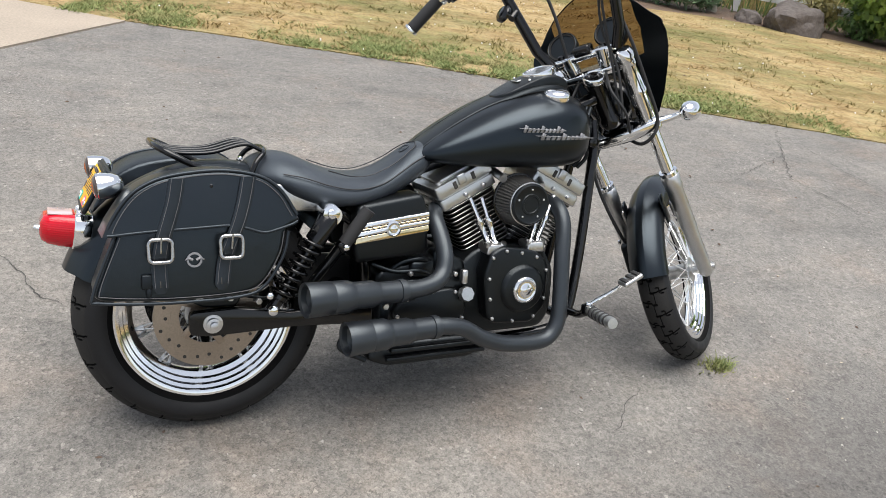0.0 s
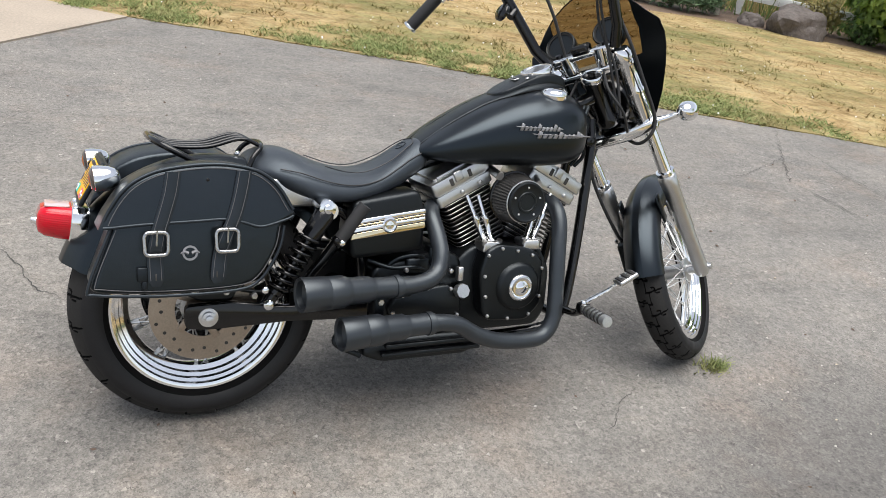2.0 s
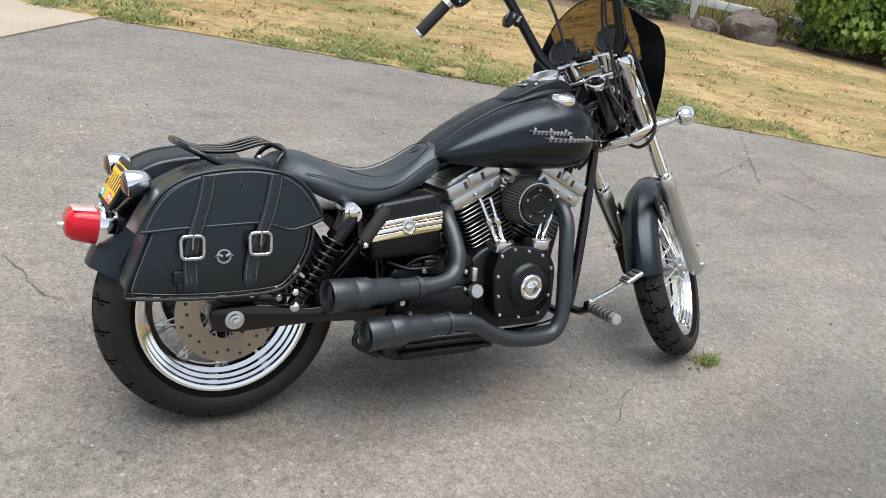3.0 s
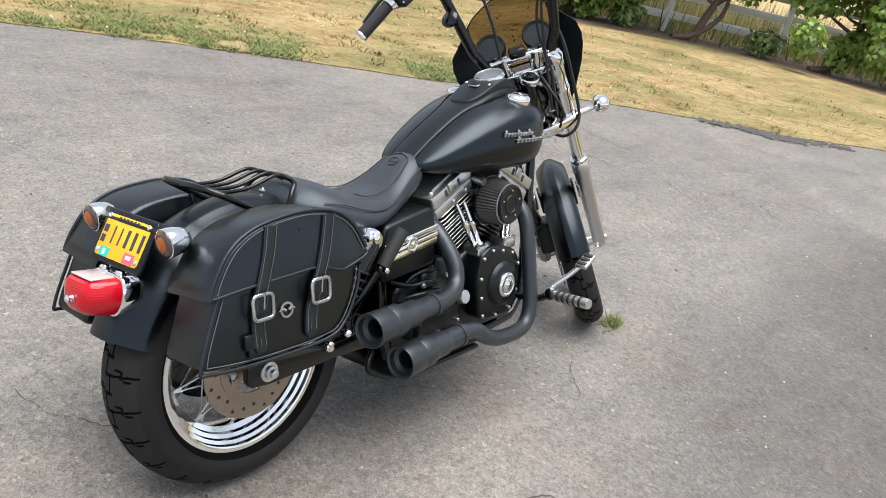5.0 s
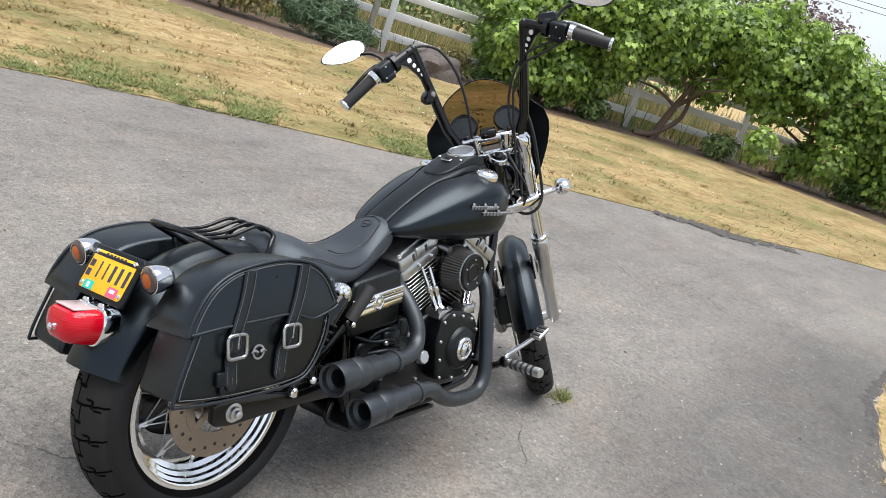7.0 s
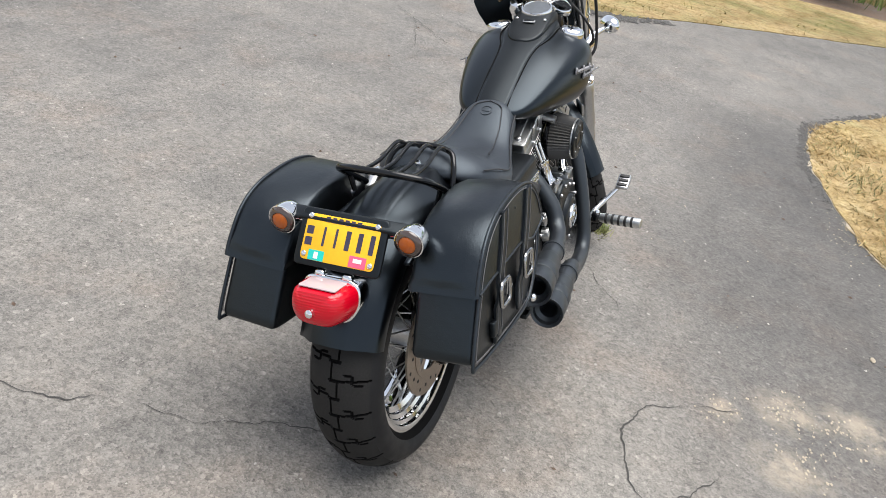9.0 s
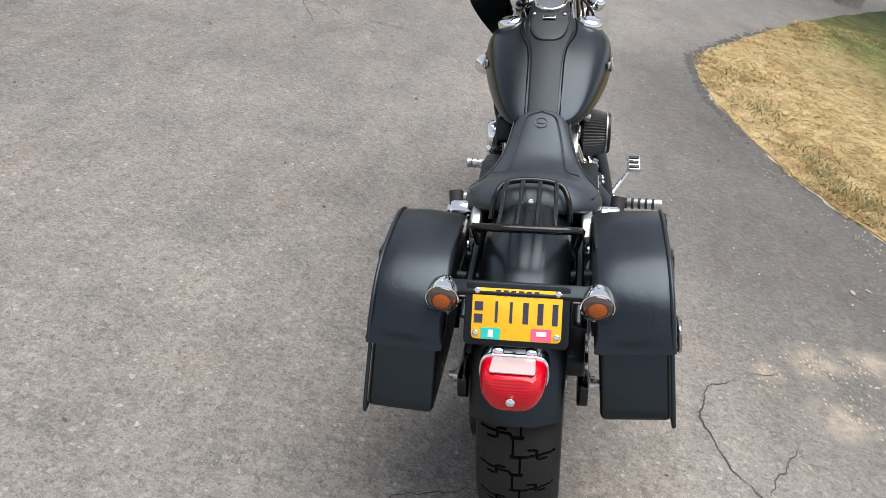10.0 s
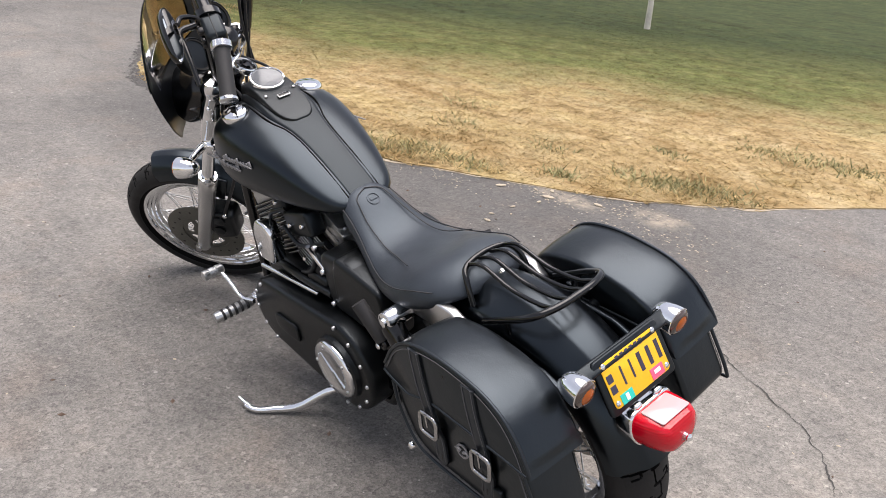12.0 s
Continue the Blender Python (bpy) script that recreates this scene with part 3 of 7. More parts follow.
blades("lawn_grass", scatter(coarse_near, 110000, 0, 10, -9, -1, (3.0, -2.4, 2.2)), 0.011, 0.0034, 0.028, WATERED_BLADE, "short dry straw-coloured lawn grass", "grass", rng, 0.85)


def fringe(edge, inward, count, x0, x1, seed, chance):
    """Tufts of taller grass along a lawn's edge, in uneven clumps."""
    r = random.Random(seed)
    near = [p for p in edge if x0 < p[0] < x1]
    out = []
    while len(out) < count:
        i = r.randrange(1, len(near))
        (ax, ay), (bx, by) = near[i - 1], near[i]
        clump = 0.32 + noise.noise((ax * 1.3, ay * 1.3, seed)) * 1.1 + noise.noise((ax * 5, ay * 5, seed)) * 0.5
        if r.random() > clump * chance:
            continue
        d = abs(r.gauss(0, 0.32)) if r.random() < 0.75 else r.uniform(-0.03, 1.0)
        u = r.random()
        x, y = ax + (bx - ax) * u + inward[0] * d + r.gauss(0, 0.02), ay + (by - ay) * u + inward[1] * d + r.gauss(0, 0.02)
        if noise.noise((x * 2.6, y * 2.6, seed + 3)) + 0.5 * noise.noise((x * 9, y * 9, seed)) < r.gauss(-0.12, 0.14) + 0.25 * max(0.0, 1 - d / 0.08):
            continue
        out.append((x, y, terrain(x, y) + 0.004, r.uniform(0.6, 1.5)))
    return out


blades("verge_weeds", fringe(far_edge, (0.5, 0.86), 24000, -0.2, 5.4, 5, 0.9), 0.020, 0.0048, 0.042, VERGE_BLADE, "green weeds and clover along the edge of the drive", "weeds", rng)
tufts = [p for p in scatter(coarse_far, 52000, -1, 12, -1.5, 11, (3, 4.5, 4.0), (0.6, 1.5)) if noise.noise((p[0] * 3.1, p[1] * 3.1, 7)) + 0.6 * noise.noise((p[0] * 9, p[1] * 9, 2)) > 0.26]
blades("lawn_tufts", tufts, 0.026, 0.005, 0.035, blade_material("brown_green_tufts", 0.12, False, 0.95), "brownish-green tufts standing up in the burnt lawn", "grass", rng)
clumps = []
for x, y, wide, count in ((1.45, -2.43, 0.12, 420), (1.14, -2.57, 0.13, 520), (1.30, -2.50, 0.10, 260), (1.35, -3.62, 0.16, 300), (0.94, -3.71, 0.14, 300), (2.59, -1.66, 0.12, 380), (2.75, -1.52, 0.10, 240), (1.81, -2.08, 0.07, 200), (3.1, -1.5, 0.14, 260), (2.25, -1.75, 0.10, 200), (3.9, -1.35, 0.2, 240), (4.7, -1.25, 0.2, 260), (2.2, -2.4, 0.10, 90), (2.9, -2.3, 0.10, 90), (1.75, -3.0, 0.08, 80), (3.3, -2.7, 0.12, 80)):
    for k in range(count):
        px, py = rng.gauss(x, wide), rng.gauss(y, wide * 0.6)
        if inside(px, py, near_edge + [(60, -40)]):
            clumps.append((px, py, terrain(px, py) + 0.004, rng.uniform(0.6, 1.5)))
blades("verge_weeds", clumps, 0.026, 0.0042, 0.035, leaf_material("olive_weeds", (0.13, 0.135, 0.06), (0.28, 0.26, 0.125), 0.8, 0.1), "olive-brown weed clumps at the edge of the dry lawn", "weeds", rng)
blades("verge_straw", fringe(near_edge, (0.2, -1.0), 15000, 0.4, 8.2, 8, 1.2), 0.018, 0.0034, 0.042, DRY_BLADE, "long dry grass at the lawn's edge", "grass", rng, 0.7)


blooms_v, blooms_f = [], []
rb = random.Random(17)
for x, y, z, size in scatter(coarse_far, 200, 0.5, 11, 1, 11, (4, 7, 4)):
    i0, s = len(blooms_v), rb.uniform(0.005, 0.010)
    blooms_v += [(x + s * dx, y + s * dy, z + 0.03 + s * dz) for dx, dy, dz in ((1, 0, 0), (0, 1, 0), (-1, 0, 0), (0, -1, 0), (0, 0, 0.9), (0, 0, -0.9))]
    blooms_f += [(i0, i0 + 1, i0 + 4), (i0 + 1, i0 + 2, i0 + 4), (i0 + 2, i0 + 3, i0 + 4), (i0 + 3, i0, i0 + 4), (i0 + 1, i0, i0 + 5), (i0 + 2, i0 + 1, i0 + 5), (i0 + 3, i0 + 2, i0 + 5), (i0, i0 + 3, i0 + 5)]
stuff_mesh("clover_flowers", blooms_v, blooms_f, PAPER, "small white clover flowers dotted over the lawn", "flowers")


def crack(points, width, seed, mat=None, label="narrow jagged dark crack in the asphalt"):
    """A jagged open crack in the asphalt."""
    r = random.Random(seed)
    path = []
    for a, b in zip(points, points[1:]):
        a, b = Vector(a), Vector(b)
        n = max(2, int((b - a).length / 0.012))
        side = Vector((-(b - a).y, (b - a).x)).normalized()
        for k in range(n):
            p = a.lerp(b, k / n)
            path.append(p + side * 0.022 * noise.noise((p.x * 14, p.y * 14, seed)) + side * r.uniform(-0.004, 0.004))
    bm = bmesh.new()
    left, right = [], []
    for i, p in enumerate(path):
        w = 0.62 * width * max(0.12, 0.55 + 0.9 * noise.noise((p.x * 9, p.y * 9, seed + 4))) * min(1, i / 6, (len(path) - 1 - i) / 6 + 0.05)
        way = (path[min(i + 1, len(path) - 1)] - path[max(0, i - 1)]).normalized()
        s = Vector((-way.y, way.x)) * w * 0.5
        left.append(bm.verts.new((p.x + s.x, p.y + s.y, 0.0025)))
        right.append(bm.verts.new((p.x - s.x, p.y - s.y, 0.0025)))
    for i in range(len(path) - 1):
        bm.faces.new((left[i], left[i + 1], right[i + 1], right[i]))
    return tagged(part("crack", bm, mat or CRACK, smooth=0), label, "crack", "cracks in the drive", "structure")


for k, (line, w) in enumerate([
        ([(-0.62, 1.25), (-0.48, 0.94), (-0.43, 0.81), (-0.39, 0.71), (-0.31, 0.58)], 0.009),
        ([(-0.29, 0.55), (-0.26, 0.42), (-0.17, 0.30), (-0.10, 0.18), (-0.05, 0.06)], 0.008),
        ([(0.80, -0.84), (0.73, -0.69), (0.66, -0.59), (0.57, -0.53), (0.41, -0.51), (0.26, -0.57), (0.16, -0.63), (0.02, -0.54)], 0.009),
        ([(0.46, -0.80), (0.35, -0.74), (0.21, -0.66), (0.12, -0.70)], 0.006),
        ([(0.26, -1.11), (0.15, -1.06), (0.04, -1.02), (-0.11, -0.95), (-0.19, -0.91), (-0.30, -0.82), (-0.42, -0.66)], 0.011),
        ([(4.61, 2.48), (4.06, 1.85), (3.72, 1.44), (3.74, 1.19), (3.76, 0.86)], 0.012),
        ([(4.42, 2.06), (4.3, 1.56), (4.29, 1.29), (4.2, 0.9)], 0.011),
        ([(4.06, 1.85), (3.6, 1.62), (3.3, 1.5)], 0.008),
        ([(1.36, -0.17), (1.30, -0.21), (1.19, -0.29), (1.10, -0.38)], 0.006),
        ([(3.95, 0.74), (3.80, 0.54), (3.75, 0.38), (3.78, 0.30), (3.88, 0.20)], 0.012)]):
    crack(line, w, 11 + k)


sand_v, sand_f = [], []
rs = random.Random(31)
for x, y, sx, sy, count in ((0.78, -0.76, 0.04, 0.03, 60), (0.93, -0.96, 0.06, 0.05, 110), (0.93, -1.13, 0.06, 0.05, 90), (0.71, -1.02, 0.06, 0.05, 70), (1.6, -1.78, 0.14, 0.05, 240), (1.15, -1.68, 0.10, 0.06, 120), (1.27, -1.96, 0.14, 0.07, 240), (0.9, -1.82, 0.12, 0.08, 120), (0.94, -1.48, 0.07, 0.05, 70), (2.2, -1.50, 0.3, 0.05, 200), (2.9, -1.2, 0.3, 0.05, 160), (0.9, -1.9, 0.3, 0.3, 90), (1.9, 0.2, 0.5, 0.6, 60), (-0.5, -1.2, 0.3, 0.3, 60)):
    for k in range(count // 2):
        px, py, s, a = rs.gauss(x, sx), rs.gauss(y, sy), rs.uniform(0.002, 0.007), rs.uniform(0, 6.28)
        i0 = len(sand_v)
        for j in range(7):
            w = s * rs.uniform(0.5, 1.2)
            sand_v.append((px + math.cos(a + j * 0.898) * w * 1.3, py + math.sin(a + j * 0.898) * w * 0.8, 0.0012))
        sand_v.append((px, py, 0.0012 + s * 0.3))
        sand_f += [(i0 + j, i0 + (j + 1) % 7, i0 + 7) for j in range(7)]
stuff_mesh("sand_crumbs", sand_v, sand_f, SAND, "crumbs of pale sandy soil scattered on the asphalt", "sand")
crumb_v, crumb_f = [], []
rc = random.Random(47)
for strip, wide, count in (([(6.25, 1.46), (6.6, 1.18), (7.0, 0.80), (7.5, 0.50)], 0.05, 420), ([(6.6, 1.06), (6.95, 0.74)], 0.06, 200), ([(7.2, -2.08), (6.4, -1.66), (5.7, -1.30), (5.1, -1.03), (4.75, -0.97)], 0.03, 420), ([(4.7, -0.96), (4.2, -0.96), (3.8, -1.0), (3.2, -1.15)], 0.02, 180)):
    for k in range(count):
        u = rc.uniform(0, len(strip) - 1.001)
        (ax, ay), (bx, by) = strip[int(u)], strip[int(u) + 1]
        px, py = ax + (bx - ax) * (u % 1) + rc.gauss(0, wide), ay + (by - ay) * (u % 1) + rc.gauss(0, wide)
        size, a, i0 = rc.uniform(0.006, 0.032) * rc.random() + 0.005, rc.uniform(0, 6.28), len(crumb_v)
        for j in range(6):
            w = size * rc.uniform(0.6, 1.2)
            crumb_v.append((px + math.cos(a + j * 1.047) * w * 1.4, py + math.sin(a + j * 1.047) * w, 0.001))
        crumb_v.append((px, py, 0.001 + size * 0.45))
        crumb_f += [(i0 + j, i0 + (j + 1) % 6, i0 + 6) for j in range(6)]
stuff_mesh("asphalt_crumbs", crumb_v, crumb_f, EDGE, "dark crumbs of broken asphalt along the lawn's edge", "crumbs")


# ---- the motorcycle: built upright (x ahead, y to its left), then leant on its stand ----
bike = new("motorcycle")
bike.matrix_basis = pose(0, -0.006, 0.004, -13.4)
tagged(bike, "matte black cruiser motorcycle with leather saddlebags leaning on its side stand", "motorcycle")
RAKE, HEAD = radians(32.77), Vector((1.573, 0, 0.28))
STEER_AXIS = Vector((-math.sin(RAKE), 0, math.cos(RAKE)))
STEER = Matrix.Translation(HEAD) @ Matrix.Rotation(radians(40.08), 4, STEER_AXIS) @ Matrix.Translation(-HEAD)
REAR_HUB, FRONT_HUB = Vector((0, -0.006, 0.304)), Vector((1.617, 0, 0.281))
SIDEWAYS = pose(0, 0, 0, 90)  # turns z to -y


def bolt(origin, way, r, h, mat, parent, name="bolt", sides=6, dome=False):
    prof = [(r, 0), (r, h * 0.6), (r * 0.75, h * 0.9), (r * 0.2, h)] if dome else [(r, 0), (r, h * 0.8), (r * 0.85, h)]
    return part(name, lathe(prof, 12 if dome else sides, along(origin, way)), mat, parent, smooth=35)


# -- wheels --
def tread_groove(u, v, kind):
    """Depth of the tread pattern at u (turns of the pattern) and v (-1 to 1 across)."""
    f = u % 1.0
    zig = 0.07 if f < 0.5 else -0.07
    depth = 0.0
    step = min(abs(f - 0.5), f, 1 - f)
    if abs(v - zig) < 0.02 or (step < 0.026 and abs(v) < 0.14):
        depth = 1.0
    if v > 0.1:
        g = (u + 0.06 + 0.10 * v) % 1.0
        if min(g, 1 - g) < 0.026 and v < 0.82:
            depth = 1.0
    else:
        g = (u + 0.5 - 0.10 * v) % 1.0
        if min(g, 1 - g) < 0.026 and v > -0.82 and v < -0.1:
            depth = 1.0
    for side in (1, -1):
        w, g = v * side, (u + (0.55 if side > 0 else 0.05)) % 1.0
        if 0.365 < w < 0.41 and 0.36 < g < 0.62:
            depth = 0.9
        if 0.41 <= w < 0.62 and 0.585 < g < 0.63:
            depth = 0.9
        if 0.2 < w <= 0.365 and 0.35 < g < 0.39:
            depth = 0.9
    return depth


def tyre(hub, radius, width, lip, crown, repeats, name, parent, m=None):
    around, across = 40 * repeats, 84
    half = width / 2
    prof = []
    for k in range(across + 1):
        v = -1 + 2 * k / across
        a = v * radians(62)
        y = half * 0.94 * math.sin(a) / math.sin(radians(62))
        prof.append((radius - crown * (1 - math.cos(a)) * 1.05, y, v))
    r_end = prof[-1][0]
    wall = [(r_end - (r_end - lip) * t, half * (0.94 + 0.09 * math.sin(math.pi * t * 0.8) - 0.28 * t * t)) for t in (0.12, 0.3, 0.5, 0.7, 0.84, 0.93, 1.0)]
    rings = []
    for i in range(around):
        a = 2 * math.pi * i / around
        ring = [(r, -y) for r, y in wall[::-1]] + [(r - 0.006 * tread_groove(i / 40, v, 0), y) for r, y, v in prof] + wall
        rings.append([hub + Vector((r * math.cos(a), y, r * math.sin(a))) for r, y in ring])
    bm = bmesh.new()
    made = skin(bm, rings, cap=False, closed=False, loop=True)
    for a, b in zip(made, made[1:] + made[:1]):
        bm.faces.new((a[-1], a[0], b[0], b[-1]))
    ob = part(name, bm, RUBBER, parent, "black rubber tyre with dusty grooved tread", smooth=28, m=m)
    ob.data.materials.append(TREAD)
    ob.data.materials.append(GROOVE)
    co = np.empty(len(ob.data.vertices) * 3)
    ob.data.vertices.foreach_get("co", co)
    co = co.reshape(-1, 3) - np.array(hub)
    rad, side = np.hypot(co[:, 0], co[:, 2]), np.abs(co[:, 1])
    smooth_r = np.interp(np.sign(co[:, 1]) * side, [p[1] for p in prof], [p[0] for p in prof])
    on_tread, sunk = side < half * 0.80, (smooth_r - rad) > 0.003
    for f in ob.data.polygons:
        ids = list(f.vertices)
        if on_tread[ids].all():
            f.material_index = 2 if sunk[ids].sum() >= 2 else 1
        elif sunk[ids].sum() >= 2 and (side[ids] < half * 0.935).all():
            f.material_index = 2
    return ob


def wheel(kind, hub, radius, width, lip, rim_half, hub_r, m, label):
    """A laced wheel: chrome rim, hub, spokes with nipples, tyre."""
    turn = Matrix.Translation(hub) @ SIDEWAYS
    h = rim_half
    steps = [(0.003, -0.001), (0.011, 0.002), (0.013, 0.011), (0.021, 0.0145), (0.023, 0.024), (0.032, 0.028), (0.034, 0.038), (0.046, 0.044), (0.048, 0.052)]  # pressed ridges of the dish: depth, inset
    rim = ring_lathe([(lip + 0.004, h), (lip + 0.006, h - 0.004), (lip - 0.004, h - 0.007), (lip - 0.014, h * 0.72), (lip - 0.02, h * 0.45), (lip - 0.034, h * 0.22), (lip - 0.034, -h * 0.22), (lip - 0.02, -h * 0.45), (lip - 0.014, -h * 0.72), (lip - 0.004, -h + 0.007), (lip + 0.006, -h + 0.004), (lip + 0.004, -h),
                      *[(lip - d, -h + q * h / 0.062) for d, q in steps], *[(lip - d, h - q * h / 0.062) for d, q in steps[::-1]]], 96, turn)
    w = part(kind, rim, CHROME, bike, label, smooth=35, m=m)
    tyre(hub, radius, width, lip + 0.001, 0.075 if width > 0.12 else 0.055, 24, "tyre", w)
    part("hub", lathe([(0.018, -0.09), (0.02, -0.062), (hub_r, -0.058), (hub_r, -0.05), (hub_r * 0.62, -0.04), (hub_r * 0.55, 0), (hub_r * 0.62, 0.04), (hub_r, 0.05), (hub_r, 0.058), (0.02, 0.062), (0.018, 0.09)], 32, turn), STEEL, w, "polished alloy hub")
    protos = {}
    for side in (1, -1):
        for lean in (1, -1):
            a0, a1 = 0.0, lean * radians(27)
            start = Vector((hub_r * 0.93 * math.cos(a0), side * 0.054, hub_r * 0.93 * math.sin(a0)))
            end = Vector(((lip - 0.046) * math.cos(a1), side * 0.006, (lip - 0.046) * math.sin(a1)))
            bm = tube([start, end], 0.0021, 6, smooth=False)
            way = (end - start).normalized()
            tube([end - way * 0.024, end], 0.0044, 6, smooth=False, bm=bm)
            protos[side, lean] = bm
    made = {}
    for k in range(40):
        side, lean = (1, -1)[k % 2], (1, -1)[(k // 2) % 2]
        spin = Matrix.Translation(hub) @ Matrix.Rotation(2 * math.pi * (k + 0.3) / 40, 4, "Y")
        if (side, lean) not in made:
            made[side, lean] = part("spoke", protos[side, lean], SPOKE, w, m=spin)
        else:
            sibling(made[side, lean], "spoke", spin)
    return w


def brake_disc(hub, y, r_out, r_in, mat, parent, holes, label):
    turn = Matrix.Translation(hub + Vector((0, y, 0))) @ SIDEWAYS
    bm = ring_lathe([(r_out, 0.0025), (r_out, -0.0025), (r_in, -0.0025), (r_in, 0.0025)], 72, turn)
    d = part("brake_disc", bm, mat, parent, label, smooth=30)
    carrier = bmesh.new()
    ring_lathe([(r_in + 0.004, 0.004), (r_in + 0.004, 0.0005), (r_in - 0.016, 0.0005), (r_in - 0.016, 0.004)], 60, turn, carrier)
    ring_lathe([(0.048, 0.006), (0.048, 0.0), (0.02, 0.0), (0.02, 0.006)], 40, turn, carrier)
    arms = [carrier]
    for k in range(5):
        a = 2 * math.pi * k / 5
        arms.append(box((r_in - 0.04, 0.018, 0.005), turn @ Matrix.Rotation(a, 4, "Z") @ pose((r_in + 0.03) / 2, 0, 0.003, 0, 0, 18), 0.001))
    part("disc_carrier", merged(*arms), mat, d, "alloy disc carrier")
    dot = None
    for k in range(holes):
        a = 2 * math.pi * k / holes
        rr = r_in + (r_out - r_in) * (0.35, 0.7, 0.5)[k % 3]
        spot = turn @ Matrix.Rotation(a, 4, "Z") @ pose(rr, 0, 0.0028)
        if dot is None:
            dot = part("drilled_hole", lathe([(0.0045, -0.006), (0.0045, 0.0004)], 10), CRACK, d, m=spot)
        else:
            sibling(dot, "drilled_hole", spot)
    return d


REAR_R = 0.3135
rear_wheel = wheel("rear_wheel", REAR_HUB, REAR_R, 0.170, 0.221, 0.062, 0.055, None, "chrome laced rear wheel with wide tyre")
brake_disc(REAR_HUB, -0.078, 0.134, 0.088, DISC, rear_wheel, 24, "brownish drilled steel brake disc")
lean_m = bike.matrix_basis @ STEER
axle_world, axle_way = lean_m @ FRONT_HUB, lean_m.to_3x3() @ Vector((0, 1, 0))
FRONT_R = (axle_world.z + 0.002 - 0.05) / math.sqrt(1 - axle_way.z ** 2) + 0.05
front_wheel = wheel("front_wheel", FRONT_HUB, FRONT_R, 0.105, FRONT_R - 0.07, 0.036, 0.042, STEER, "chrome laced front wheel turned to the left")
brake_disc(FRONT_HUB, 0.062, 0.140, 0.085, DARKDISC, front_wheel, 20, "dark drilled front brake disc")
pulley = lathe([(0.03, 0.074), (0.13, 0.076), (0.135, 0.08), (0.135, 0.108), (0.13, 0.112), (0.06, 0.1), (0.03, 0.1)], 60, Matrix.Translation(REAR_HUB) @ pose(0, 0, 0, -90))
part("belt_pulley", pulley, GLOSS, rear_wheel, "black belt drive pulley")

# -- frame, swingarm, belt --
frame_bm = bmesh.new()
for s in (1, -1):
    tube([(1.16, 0.03 * s, 0.80), (1.15, 0.055 * s, 0.68), (1.105, 0.085 * s, 0.30), (1.06, 0.095 * s, 0.20), (0.95, 0.1 * s, 0.165), (0.5, 0.11 * s, 0.17), (0.42, 0.11 * s, 0.24), (0.40, 0.1 * s, 0.45), (0.33, 0.1 * s, 0.56), (0.05, 0.105 * s, 0.60)], 0.0155, 12, 6, frame_bm)
tube([(1.17, 0, 0.86), (0.9, 0, 0.76), (0.6, 0, 0.66), (0.36, 0, 0.58)], 0.022, 12, 6, frame_bm)
tube([(0.40, -0.11, 0.3), (0.40, 0.11, 0.3)], 0.02, 10, 2, frame_bm, smooth=False)
tube([(1.06, -0.09, 0.205), (1.06, 0.09, 0.205)], 0.014, 10, 2, frame_bm, smooth=False)
part("frame", frame_bm, GLOSS, bike, "gloss black tubular steel frame")
part("steering_head", lathe([(0.032, -0.09), (0.036, -0.085), (0.036, -0.06), (0.03, -0.05), (0.03, 0.05), (0.036, 0.06), (0.036, 0.085), (0.032, 0.09)], 24, along((1.205, 0, 0.86), STEER_AXIS)), GLOSS, bike)
arms = []
for s in (1, -1):
    arms.append(prism(rounded([(-0.055, 0.332), (-0.055, 0.273), (0.0, 0.266), (0.2, 0.272), (0.42, 0.262), (0.42, 0.335), (0.2, 0.312), (0.06, 0.335)], 0.015), 0.118 * s, 0.142 * s, bev=0.004))
arms.append(tube([(0.39, -0.14, 0.3), (0.39, 0.14, 0.3)], 0.03, 16, 2, smooth=False))
swingarm = part("swingarm", merged(*arms), GLOSS, bike, "gloss black box-section swingarm")
for s in (1, -1):
    part("axle_nut", lathe([(0.024, 0), (0.024, 0.004), (0.017, 0.005), (0.0165, 0.014), (0.010, 0.015), (0.010, 0.024), (0.005, 0.026)], 6 * 4, along((0, 0.142 * s, 0.30), (0, s, 0))), STEEL, swingarm, "steel rear axle nut and washer", smooth=30)
belt = prism(rounded([(0.0, 0.44), (0.60, 0.37), (0.60, 0.25), (0.0, 0.166)], 0.08, 8), 0.082, 0.106, bev=0)
part("drive_belt", belt, GRIP, bike, "black toothed drive belt")
part("belt_guard", prism(rounded([(-0.10, 0.445), (0.05, 0.462), (0.45, 0.415), (0.45, 0.395), (0.05, 0.44), (-0.1, 0.425)], 0.008), 0.074, 0.118, bev=0.003), PLASTIC, bike)
part("rear_caliper", merged(prism(rounded([(-0.06, 0.405), (0.045, 0.42), (0.075, 0.36), (0.06, 0.335), (-0.02, 0.338), (-0.07, 0.365)], 0.014), -0.13, -0.06, bev=0.006), tube([(0.06, -0.1, 0.36), (0.16, -0.1, 0.34), (0.3, -0.1, 0.35)], 0.005, 8)), CRINKLE, bike, "black rear brake caliper and hose")
for x, z in ((0.045, 0.36), (-0.03, 0.365), (0.115, 0.345)):
    bolt((x, -0.13, z), (0, -1, 0), 0.009, 0.008, STEEL, bike)


